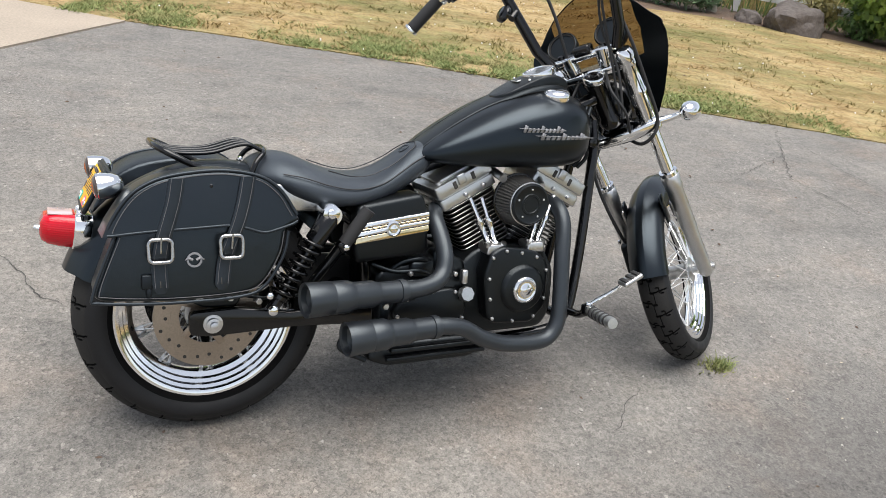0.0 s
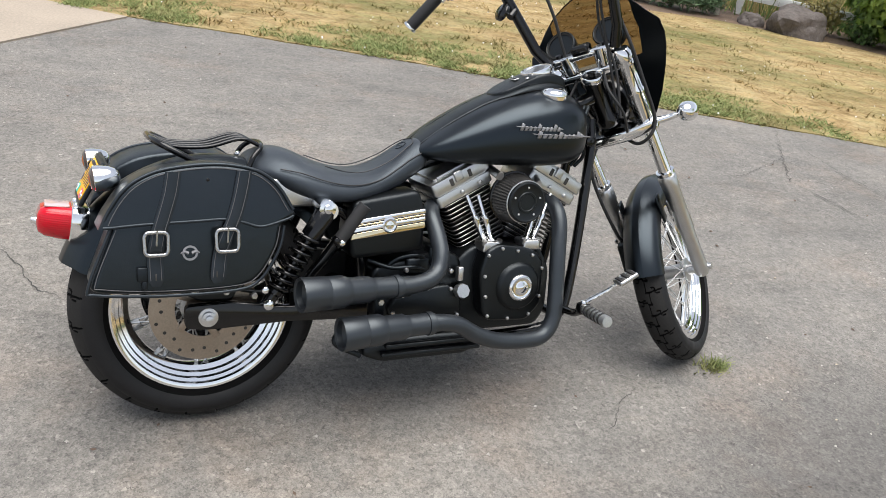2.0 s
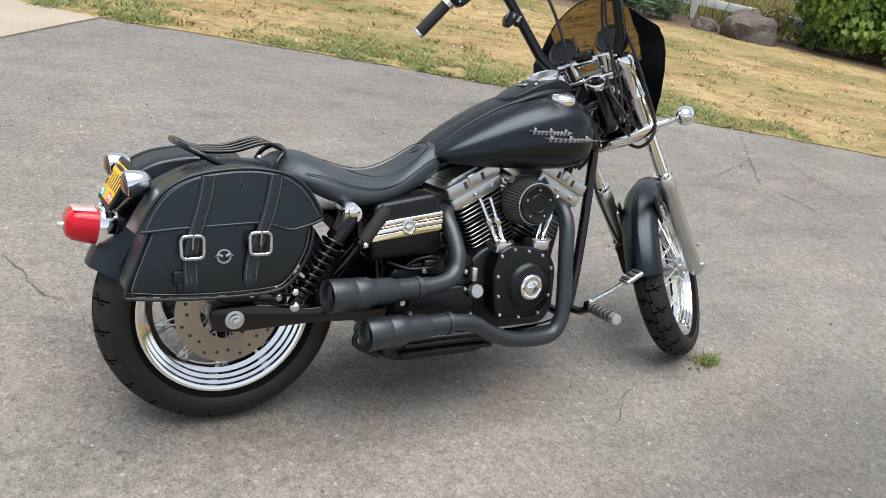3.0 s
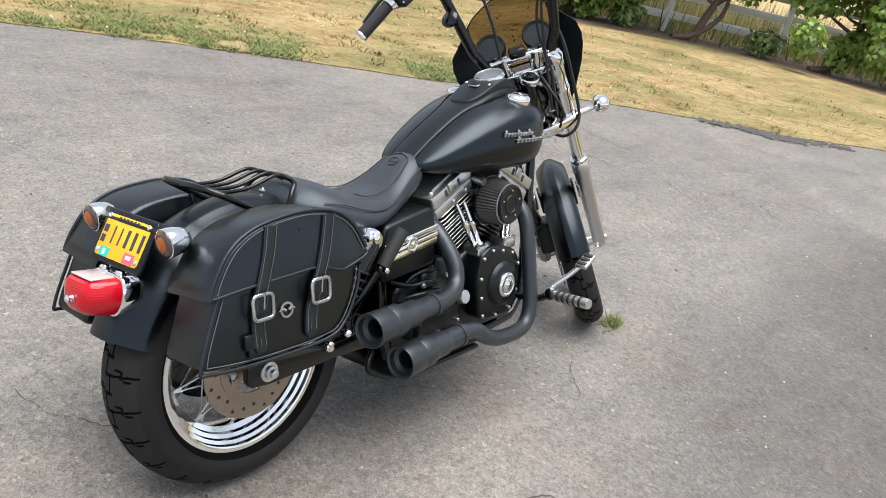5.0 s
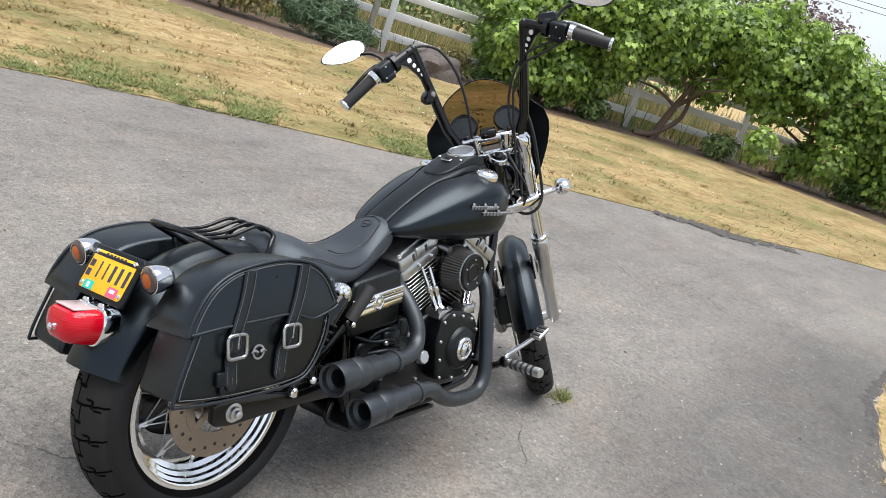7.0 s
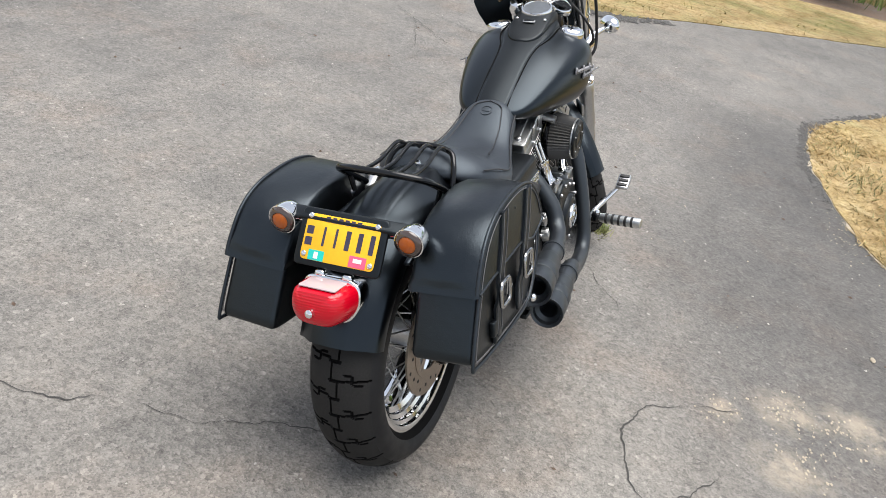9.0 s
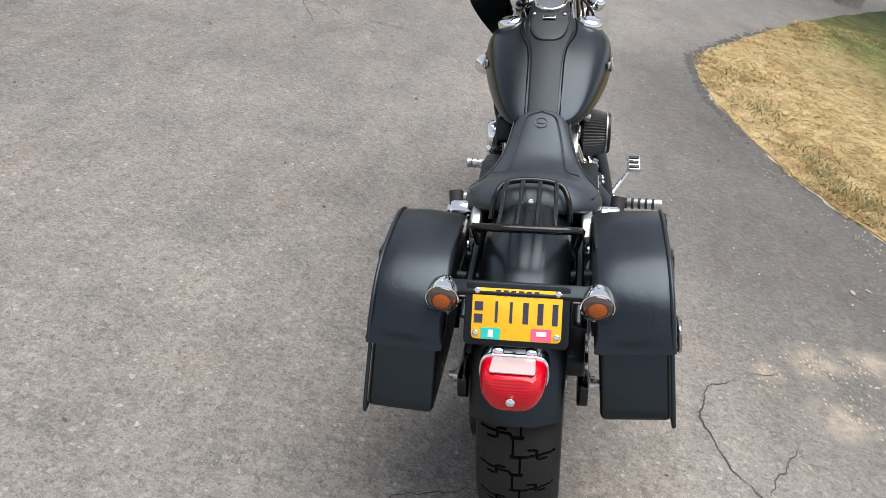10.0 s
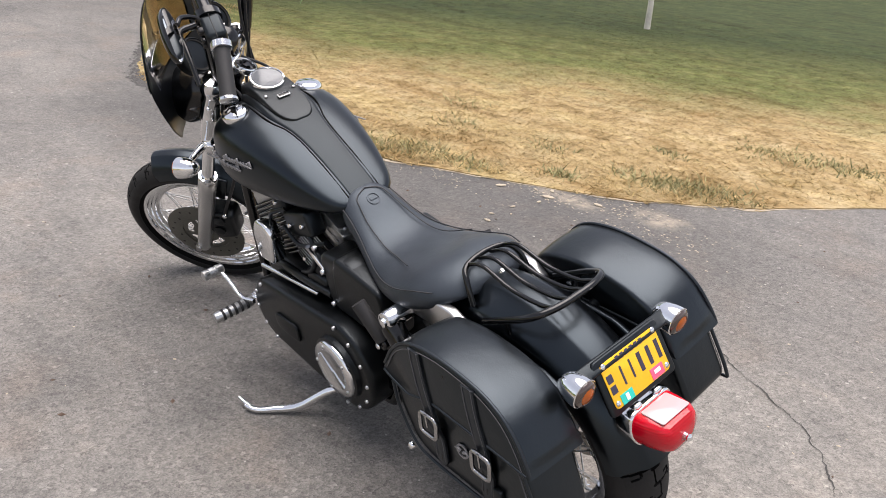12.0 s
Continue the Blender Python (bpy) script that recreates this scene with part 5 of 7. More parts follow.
        part("strap_hole", side(box((0.003, 0.001, 0.015), pose(line[-1][0] - 0.001, 0.2907, 0.445), 0.0006, 1)), CRACK, strap)
    part("rivet", side(lathe([(0.0045, 0), (0.0045, 0.0015), (0.001, 0.003)], 12, along((-0.02, 0.225, 0.6815), (0, 0, 1)))), GLOSS, lid)
    em = along((-0.070, 0.2832, 0.495), (0, 1, 0))
    parts = [ring_lathe([(0.017, 0), (0.017, 0.002), (0.0125, 0.002), (0.0125, 0)], 28, em)]
    for k in (-1, 1):
        parts.append(tube([em @ Vector((k * 0.004, 0, 0.0025)), em @ Vector((k * 0.012, 0.004, 0.003)), em @ Vector((k * 0.021, 0.0, 0.0025))], [0.0035, 0.003, 0.0012], 6, 4))
    part("emblem", side(merged(*parts)), EMBLEM, bag, "small silver winged emblem")
    part("clip", side(merged(box((0.022, 0.012, 0.032), pose(-0.172, 0.286, 0.452), 0.003), box((0.012, 0.01, 0.02), pose(-0.168, 0.286, 0.428), 0.003))), PLASTIC, bag, "black plastic quick-release clip")
    part("mount_bolt", side(lathe([(0.009, 0), (0.009, 0.005), (0.005, 0.009)], 12, along((0.098, 0.283, 0.40), (0, 1, 0)))), CHROME, bag)
    bracket = merged(prism(rounded([(-0.2, 0.60), (0.12, 0.60), (0.12, 0.56), (-0.2, 0.55)], 0.01), 0.140, 0.156, bev=0.003), tube([(-0.05, 0.1, 0.6), (-0.05, 0.15, 0.6)], 0.012, 12, 2, smooth=False), tube([(0.08, 0.1, 0.58), (0.08, 0.15, 0.58)], 0.012, 12, 2, smooth=False))
    part("bag_bracket", side(bracket), PLASTIC, bag, "black steel bag bracket")
    top = Matrix.Translation((0, 0.2 * s, 0.68))
    sag = Matrix.Translation((0.008, -0.011, -0.019) if s > 0 else (0.005, 0.018, 0))  # the left one hangs a little lower
    bag.matrix_basis = sag @ top @ Matrix.Rotation(radians(4 if s > 0 else -5), 4, "X") @ top.inverted()  # foot outwards
    return bag


for s in (-1, 1):
    saddlebag(s)


# -- rear shocks, folded passenger pegs --
for s in (-1, 1):
    low, top = Vector((0.135, 0.178 * s, 0.335)), Vector((0.283, 0.182 * s, 0.571))
    way = (top - low).normalized()
    m = along(low, way)
    n = (top - low).length
    shock = part("rear_shock", lathe([(0.016, 0.0), (0.016, 0.03), (0.024, 0.035), (0.024, 0.045), (0.012, 0.05), (0.012, n * 0.7), (0.025, n * 0.72), (0.027, n * 0.95), (0.02, n)], 24, m), GLOSS, bike, "gloss black coil-over rear shock")
    coil = [m @ Vector((0.0265 * math.cos(a), 0.0265 * math.sin(a), 0.045 + (n * 0.74 - 0.045) * a / (2 * math.pi * 8))) for a in np.linspace(0, 2 * math.pi * 8, 130)]
    part("spring", tube(coil, 0.0052, 8, smooth=False), GLOSS, shock, "black coil spring")
    eye = ring_lathe([(0.024, -0.014), (0.024, 0.014), (0.012, 0.014), (0.012, -0.014)], 24, along(top, (0, s, 0)))
    part("shock_eye", eye, CHROME, shock)
    part("acorn_nut", lathe([(0.022, -0.058), (0.024, -0.055), (0.024, 0.002), (0.021, 0.008), (0.012, 0.010), (0.011, 0.016), (0.001, 0.019)], 24, along(top + Vector((-0.004, 0.008 * s, 0.006)), (0, s, 0))), CHROME, shock, "chrome acorn nut")
    bolt(low + Vector((0, 0.018 * s, 0.005)), (0, s, 0), 0.013, 0.012, CHROME, shock, dome=True)
    peg = tube([(0.318, 0.188 * s, 0.498), (0.376, 0.200 * s, 0.585)], 0.0175, 14, 2, smooth=False)
    pp = part("passenger_peg", bevelled(peg, 0.003), GRIP, bike, "black rubber passenger peg folded up")
    part("peg_arm", merged(tube([(0.318, 0.180 * s, 0.498), (0.29, 0.165 * s, 0.45), (0.245, 0.15 * s, 0.38), (0.25, 0.145 * s, 0.33)], 0.014, 10, 6), box((0.03, 0.03, 0.03), pose(0.316, 0.182 * s, 0.492, 0, -30), 0.006)), GLOSS, pp, "gloss black peg bracket")
    bolt((0.318, 0.2 * s, 0.49), (0, s, 0), 0.008, 0.008, CHROME, pp, dome=True)

# -- battery cover --
for s in (-1, 1):
    cover = prism(rounded([(0.365, 0.583), (0.548, 0.612), (0.566, 0.56), (0.570, 0.448), (0.365, 0.430), (0.352, 0.50)], 0.018), 0.06 * s, 0.152 * s, bev=0.012, segs=3)
    bc = part("side_cover", cover, CRINKLE, bike, "black side cover with a bright trim band")
    if s < 0:
        for z0, z1, mat in ((0.0, 0.017, BRASS), (0.019, 0.031, CHROME), (0.033, 0.038, BRASS), (0.040, 0.052, CHROME)):
            band = prism(rounded([(0.357, 0.484 + z0), (0.566, 0.511 + z0), (0.565, 0.511 + z1), (0.361, 0.484 + z1)], 0.003), -0.157 - 0.001 * (z0 == 0.019), -0.150, bev=0.0015)
            part("trim_band", band, mat, bc, "ribbed bright metal trim")
        part("trim_badge", lathe([(0.021, 0), (0.021, 0.004), (0.017, 0.006), (0.015, 0.0045), (0.009, 0.005), (0.001, 0.007)], 28, along((0.463, -0.155, 0.522), (0, -1, 0))), CHROME, bc, "round chrome badge")

# -- engine --
case = merged(
    prism(rounded([(0.66, 0.22), (0.70, 0.19), (0.97, 0.19), (1.0, 0.24), (1.0, 0.37), (0.95, 0.45), (0.74, 0.45), (0.68, 0.40)], 0.03), -0.125, 0.12, bev=0.012),
    prism(rounded([(0.43, 0.20), (0.70, 0.19), (0.70, 0.42), (0.62, 0.44), (0.43, 0.40)], 0.03), -0.13, 0.12, bev=0.012))
engine = part("crankcase", case, CRINKLE, bike, "black crinkle-painted crankcase and gearbox")
cam_line = rounded([(0.752, 0.440), (0.735, 0.38), (0.752, 0.255), (0.775, 0.235), (0.90, 0.228), (0.945, 0.275), (0.945, 0.40), (0.915, 0.435), (0.86, 0.452), (0.79, 0.462)], 0.015)
cam_cover = part("cam_cover", merged(prism(cam_line, -0.120, -0.178, bev=0.010, segs=3), lathe([(0.072, 0), (0.066, 0.012), (0.058, 0.016)], 36, along((0.860, -0.176, 0.335), (0, -1, 0)))), CRINKLE, bike, "black crinkle cam cover with bright bolts")
part("points_cover", lathe([(0.044, 0), (0.045, 0.004), (0.042, 0.009), (0.036, 0.0105), (0.034, 0.009), (0.016, 0.0095), (0.014, 0.012), (0.001, 0.0125)], 40, along((0.860, -0.192, 0.335), (0, -1, 0)) @ Matrix.Scale(0.88, 4)), CHROME, cam_cover, "round chrome points cover")
for x, z in ((0.758, 0.43), (0.75, 0.37), (0.757, 0.31), (0.768, 0.252), (0.835, 0.24), (0.905, 0.248), (0.936, 0.30), (0.936, 0.385), (0.90, 0.425), (0.85, 0.44), (0.80, 0.448)):
    bolt((x, -0.177, z), (0, -1, 0), 0.0055, 0.007, STEEL, cam_cover, dome=True)
trans = part("gearbox_cover", prism(rounded([(0.50, 0.235), (0.69, 0.235), (0.70, 0.30), (0.66, 0.345), (0.50, 0.33), (0.47, 0.28)], 0.02), -0.125, -0.150, bev=0.008), CRINKLE, bike, "black gearbox side cover")
for x, z in ((0.488, 0.275), (0.515, 0.322), (0.66, 0.332), (0.685, 0.255), (0.52, 0.245), (0.59, 0.338), (0.60, 0.24)):
    bolt((x, -0.149, z), (0, -1, 0), 0.006, 0.007, STEEL, trans, dome=True)
part("oil_filler_plug", lathe([(0.022, 0), (0.022, 0.018), (0.020, 0.022), (0.001, 0.023)], 8, along((0.690, -0.150, 0.324), (0, -1, 0.25))), ALLOY, engine, "pale alloy filler plug")
part("sensor", merged(box((0.018, 0.02, 0.04), pose(0.685, -0.15, 0.375), 0.004)), STEEL, engine)
clutter = merged(tube([(0.60, -0.12, 0.40), (0.56, -0.14, 0.43), (0.50, -0.13, 0.42), (0.46, -0.12, 0.38)], 0.007, 8), tube([(0.62, -0.12, 0.37), (0.55, -0.15, 0.40), (0.48, -0.14, 0.40), (0.42, -0.12, 0.42)], 0.006, 8), tube([(0.45, -0.1, 0.35), (0.52, -0.15, 0.37), (0.60, -0.14, 0.36)], 0.009, 8), box((0.07, 0.05, 0.05), pose(0.56, -0.12, 0.40), 0.01), box((0.05, 0.05, 0.06), pose(0.62, -0.11, 0.42), 0.012))
part("hoses_and_wiring", clutter, PLASTIC, bike, "black hoses and wiring loom above the gearbox")
for x, z in ((0.52, 0.395), (0.62, 0.405), (0.655, 0.385), (0.545, 0.36)):
    bolt((x, -0.15, z), (0, -1, 0), 0.0075, 0.01, STEEL, engine, dome=True)
sump = merged(prism(rounded([(0.42, 0.205), (0.40, 0.16), (0.46, 0.135), (0.72, 0.135), (0.76, 0.16), (0.74, 0.205)], 0.02), -0.16, 0.06, bev=0.015), box((0.30, 0.02, 0.012), pose(0.60, -0.175, 0.165), 0.003), box((0.28, 0.02, 0.012), pose(0.60, -0.178, 0.19), 0.003), tube([(0.36, -0.12, 0.24), (0.33, -0.14, 0.20), (0.40, -0.15, 0.16)], 0.008, 8))
part("oil_pan", sump, CRINKLE, bike, "black finned oil pan under the engine")
CRANK = Vector((0.856, 0, 0.318))
SPLAY = radians(27)


def fin_outline(a, b, r):
    return rounded([(-a, -b), (a, -b), (a, b), (-a, b)], r, 4)


for sign, cname in ((-1, "rear"), (1, "front")):
    way = Vector((sign * math.sin(SPLAY), 0, math.cos(SPLAY)))
    m = along(CRANK, way, (0, 1, 0))  # local y runs across the motorcycle
    core = prism(fin_outline(0.055, 0.058, 0.03), 0.10, 0.31, "z", 0)
    cyl = part("cylinder", core, FIN, bike, "black finned engine cylinder with machined fin edges", m=m)
    fin = None
    for k in range(13):
        h = 0.136 + k * 0.0132
        grow = 1.0 if k < 9 else 1.05
        f = prism(fin_outline(0.078 * grow, 0.088 * grow, 0.022), 0.0, 0.0045, "z", 0) if fin is None or k == 9 else None
        if f is not None:
            fin = part("cooling_fin", f, FIN, cyl, m=pose(0, 0, h))
            edge = ring = None
        else:
            sibling(fin, "cooling_fin", pose(0, 0, h))
        hem = tube([(x * grow, y * grow, 0.0046) for x, y in fin_outline(0.078, 0.088, 0.022)], 0.0012, 5, 1, loop=True, smooth=False)
        part("fin_edge", hem, FINEDGE, cyl, m=pose(0, 0, h))
    short = [(0.0, -0.094, 0.090), (0.0, -0.090, 0.086), (0.0, -0.098, 0.093), (0.0, -0.076, 0.070)]
    head = merged(*[prism(rounded([(-a, b), (a, b), (a, 0.075), (-a, 0.075)], 0.011, 4), lo, hi, "z", bev) for (q, b, a), lo, hi, bev in zip(short, (0.302, 0.334, 0.340, 0.376), (0.334, 0.340, 0.376, 0.384), (0.003, 0, 0.004, 0.003))])
    rocker = part("rocker_cover", head, ALLOY, bike, "grey alloy rocker cover", smooth=30, m=m)
    for k in (-0.03, 0.03):
        part("cover_slot", box((0.012, 0.004, 0.022), pose(k, -0.0975, 0.358), 0.0015, 1), CRACK, rocker, smooth=0)
        part("side_bolt", lathe([(0.0065, 0), (0.0065, 0.006), (0.004, 0.008)], 10, along((k + 0.019, -0.094, 0.318), (0, -1, 0))), STEEL, rocker)
    for sx in (-1, 1):
        for sy in (-1, 1):
            part("cover_bolt", lathe([(0.009, 0.0), (0.009, 0.016), (0.006, 0.018)], 12, pose(sx * 0.066, -0.072 if sy < 0 else 0.052, 0.366)), STEEL, rocker)
    for k in (0.0,):
        part("cover_lug", box((0.026, 0.012, 0.03), pose(k - 0.006, -0.097, 0.366), 0.003), ALLOY, rocker)
    foot = Vector((0.775 if sign < 0 else 0.905, -0.140, 0.455))
    block = merged(prism(rounded([(foot.x - 0.03, 0.435), (foot.x + 0.03, 0.435), (foot.x + 0.026, 0.465), (foot.x - 0.026, 0.465)], 0.008), -0.165, -0.105, bev=0.004), *[lathe([(0.0085, 0), (0.0085, 0.012)], 10, along((foot.x + dx, -0.155, 0.458), (0, -0.4, 1))) for dx in (-0.024, 0.024)])
    lifter = part("tappet_block", block, STEEL, bike, "bright alloy tappet block")
    for d in (-0.011, 0.012):
        top = CRANK + way * 0.30 + Vector((d * 1.6 - sign * 0.015, -0.095, 0))
        start = foot + Vector((d, 0.0, 0.0))
        run = (top - start)
        part("pushrod_tube", lathe([(0.013, 0), (0.013, 0.012), (0.0085, 0.016), (0.0085, run.length * 0.45), (0.0115, run.length * 0.47), (0.0115, run.length * 0.57), (0.007, run.length * 0.59), (0.007, run.length)], 16, along(start, run)), CHROME, lifter, "chrome pushrod tube")

# air cleaner
ac = Vector((0.859, -0.106, 0.581))
am = along(ac, (0, -1, 0)) @ Matrix.Scale(0.89, 4)
back = part("air_cleaner", lathe([(0.060, -0.02), (0.083, -0.004), (0.085, 0.0), (0.085, 0.008), (0.078, 0.010)], 48, am), GLOSS, bike, "round pleated air cleaner with a black cover")
pleats, n = bmesh.new(), 96
rings = []
for h, r in ((0.008, 0.082), (0.03, 0.079), (0.06, 0.073), (0.084, 0.066)):
    rings.append([am @ Vector(((r - (0.005 if k % 2 else 0)) * math.cos(2 * math.pi * k / n), (r - (0.005 if k % 2 else 0)) * math.sin(2 * math.pi * k / n), h)) for k in range(n)])
skin(pleats, rings)
part("filter_pleats", pleats, surface("grey_filter_gauze", (0.075, 0.073, 0.07), 0.5, metal=0.5, vary=0.3, grain=900, relief=0.3, depth=0.0004), back, "grey gauze filter pleats", smooth=0)
plate_c = part("filter_cover", lathe([(0.066, 0.083), (0.067, 0.088), (0.0655, 0.094), (0.060, 0.0965), (0.057, 0.0945), (0.034, 0.0945), (0.032, 0.097), (0.027, 0.097), (0.025, 0.0945), (0.001, 0.0945)], 56, am), CRINKLE, back, "black round cover plate")
part("chrome_ring", ring_lathe([(0.066, 0.080), (0.069, 0.082), (0.069, 0.086), (0.066, 0.087)], 56, am), STEEL, back)
for k in range(5):
    a = 2 * math.pi * k / 5 + 0.3
    part("cover_screw", lathe([(0.0035, 0), (0.0035, 0.002), (0.002, 0.003)], 10, am @ pose(0.047 * math.cos(a), 0.047 * math.sin(a), 0.0945)), STEEL, plate_c)
part("intake", merged(tube([(0.85, -0.11, 0.585), (0.85, -0.02, 0.56)], 0.035, 20, 2, smooth=False), tube([(0.80, -0.05, 0.66), (0.80, -0.13, 0.645)], 0.012, 12, 2, smooth=False), tube([(0.95, -0.05, 0.655), (0.935, -0.12, 0.62)], 0.010, 12, 2, smooth=False)), STEEL, bike, "alloy intake and breather stubs")

# exhaust: two staggered pipes
for pipe, end, front in (
        ([(0.645, -0.03, 0.545), (0.617, -0.08, 0.545), (0.601, -0.125, 0.528), (0.602, -0.165, 0.487), (0.600, -0.195, 0.445), (0.587, -0.212, 0.408), (0.556, -0.227, 0.387), (0.50, -0.238, 0.378), (0.44, -0.245, 0.378)], Vector((0.193, -0.268, 0.382)), Vector((0.45, -0.243, 0.378))),
        ([(0.985, -0.06, 0.57), (1.0, -0.11, 0.555), (1.0, -0.15, 0.51), (0.986, -0.18, 0.42), (0.976, -0.205, 0.30), (0.966, -0.215, 0.235), (0.935, -0.22, 0.195), (0.88, -0.226, 0.186), (0.78, -0.235, 0.197), (0.70, -0.245, 0.226), (0.64, -0.255, 0.262), (0.59, -0.262, 0.276), (0.53, -0.266, 0.279)], Vector((0.296, -0.278, 0.275)), Vector((0.54, -0.266, 0.279)))):
    ex = part("exhaust_pipe", tube(pipe, 0.0232, 20, 7), CERAMIC, bike, "matte black exhaust pipe")
    back = end - front
    n = back.length
    can = [(0.0265, -0.02), (0.0285, 0.0), (0.0285, n * 0.22), (0.030, n * 0.26), (0.0345, n * 0.30), (0.0345, n * 0.50), (0.036, n * 0.52), (0.041, n * 0.57), (0.0415, n * 0.72), (0.0405, n * 0.73), (0.0415, n * 0.74), (0.0435, n * 0.985), (0.0425, n), (0.036, n * 0.985), (0.034, n * 0.93), (0.024, n * 0.90), (0.0235, n * 0.6), (0.001, n * 0.6)]
    part("muffler", lathe(can, 40, along(front, back)), CERAMIC, ex, "matte black stepped muffler can", smooth=40)
    part("clamp", ring_lathe([(0.0275, -0.012), (0.0315, -0.011), (0.0315, 0.003), (0.0275, 0.004)], 28, along(front, back)), CERAMIC, ex)
part("exhaust_bracket", merged(box((0.03, 0.05, 0.09), pose(0.42, -0.2, 0.325), 0.006), box((0.12, 0.012, 0.03), pose(0.47, -0.17, 0.34), 0.004)), PLASTIC, bike)
bolt((0.42, -0.226, 0.335), (0, -1, 0), 0.009, 0.008, STEEL, bike)

# primary drive on the left
primary_line = [(0.545 + 0.140 * math.cos(a), 0.300 + 0.140 * math.sin(a)) for a in np.linspace(radians(100), radians(275), 20)] + [(0.885 + 0.105 * math.cos(a), 0.305 + 0.105 * math.sin(a)) for a in np.linspace(radians(-85), radians(85), 16)]
primary = part("primary_cover", merged(prism(primary_line, 0.11, 0.195, bev=0.016, segs=4), lathe([(0.094, 0), (0.090, 0.016), (0.080, 0.020)], 40, along((0.545, 0.192, 0.297), (0, 1, 0)))), CRINKLE, bike, "black primary drive cover")
derby = part("derby_cover", lathe([(0.083, 0), (0.084, 0.006), (0.079, 0.012), (0.06, 0.0145), (0.057, 0.0130), (0.001, 0.0138)], 48, along((0.545, 0.208, 0.297), (0, 1, 0))), CHROME, primary, "round chrome derby cover")
for k in range(5):
    a = 2 * math.pi * k / 5
    bolt((0.545 + 0.071 * math.cos(a), 0.2205, 0.297 + 0.071 * math.sin(a)), (0, 1, 0), 0.005, 0.004, STEEL, derby, dome=True)
part("inspection_cover", prism(rounded([(0.74, 0.27), (0.86, 0.275), (0.86, 0.325), (0.74, 0.33)], 0.02), 0.193, 0.203, bev=0.003), CRINKLE, primary)
for k in range(12):
    p = primary_line[int(k * len(primary_line) / 12)]
    c = Vector((0.70, 0.30))
    q = c + (Vector(p) - c) * 0.93
    bolt((q.x, 0.193, q.y), (0, 1, 0), 0.006, 0.008, STEEL, primary, dome=True)
part("left_engine_cover", merged(prism(rounded([(0.43, 0.43), (0.60, 0.44), (0.62, 0.60), (0.50, 0.61), (0.40, 0.57)], 0.03), 0.05, 0.15, bev=0.014), tube([(0.95, 0.12, 0.43), (0.75, 0.14, 0.46), (0.60, 0.14, 0.47)], 0.012, 10), box((0.10, 0.06, 0.06), pose(0.68, 0.11, 0.47), 0.012)), CRINKLE, bike, "black starter housing and covers")
coil = merged(box((0.13, 0.05, 0.07), pose(0.735, 0.105, 0.625, 0, 18), 0.010, 3), box((0.06, 0.05, 0.06), pose(0.83, 0.10, 0.655, 0, 5), 0.010), tube([(0.70, 0.12, 0.62), (0.66, 0.135, 0.56), (0.70, 0.135, 0.50), (0.76, 0.13, 0.47)], 0.007, 8, 6), tube([(0.80, 0.12, 0.65), (0.86, 0.135, 0.62), (0.90, 0.12, 0.56)], 0.006, 8, 6), tube([(0.62, 0.12, 0.61), (0.72, 0.14, 0.575), (0.80, 0.135, 0.60)], 0.006, 8, 6), box((0.05, 0.03, 0.08), pose(0.665, 0.12, 0.535, 0, -20), 0.008))
part("ignition_coil", coil, PLASTIC, bike, "black coil box and leads beside the cylinders")
for x, y, z in ((0.70, 0.131, 0.635), (0.765, 0.131, 0.615), (0.83, 0.126, 0.66), (0.735, 0.125, 0.52)):
    bolt((x, y, z), (0, 1, 0.3), 0.007, 0.009, CHROME, bike, dome=True)
part("chrome_linkage", merged(tube([(0.96, 0.155, 0.42), (0.66, 0.15, 0.45)], 0.0065, 10, 2, smooth=False), tube([(0.62, 0.13, 0.52), (0.66, 0.14, 0.57), (0.66, 0.15, 0.6)], 0.007, 8)), CHROME, bike)
for x, y, z in ((0.60, 0.152, 0.55), (0.64, 0.14, 0.60), (0.58, 0.151, 0.46), (0.47, 0.151, 0.50)):
    bolt((x, y, z), (0, 1, 0), 0.008, 0.01, CHROME, bike, dome=True)
horn = merged(prism(rounded([(0.850, 0.60), (0.905, 0.60), (0.93, 0.56), (0.93, 0.47), (0.85, 0.47), (0.83, 0.56)], 0.018), 0.125, 0.172, bev=0.010, segs=3))
part("horn_cover", horn, CHROME, bike, "chrome horn cover between the cylinders")

# controls and stand
for s, tip, root in ((-1, Vector((1.032, -0.385, 0.281)), Vector((1.058, -0.232, 0.270))), (1, Vector((1.03, 0.315, 0.281)), Vector((1.02, 0.175, 0.285)))):
    way = tip - root
    n = way.length
    m = along(root, way)
    peg = part("foot_peg", lathe([(0.012, -0.02), (0.014, 0.0), (0.014, 0.02), (0.0160, 0.024), (0.0165, n * 0.97), (0.015, n), (0.001, n * 1.002)], 20, m), ALLOY, bike, "chrome forward foot peg with rubber bands")
    for k in range(5):
        h = 0.034 + k * (n - 0.045) / 5
        part("rubber_band", ring_lathe([(0.0160, h), (0.0180, h + 0.001), (0.0180, h + 0.008), (0.0160, h + 0.009)], 18, m), GRIP, peg)
    part("peg_mount", merged(tube([(1.075, 0.09 * s, 0.225), (1.075, 0.17 * s, 0.235), root], 0.012, 10), box((0.035, 0.03, 0.035), Matrix.Translation(root), 0.008)), GLOSS if s < 0 else CHROME, peg)
    bolt(root + Vector((0, 0, 0.012)), (0, 0, 1), 0.01, 0.012, CHROME, peg, dome=True)
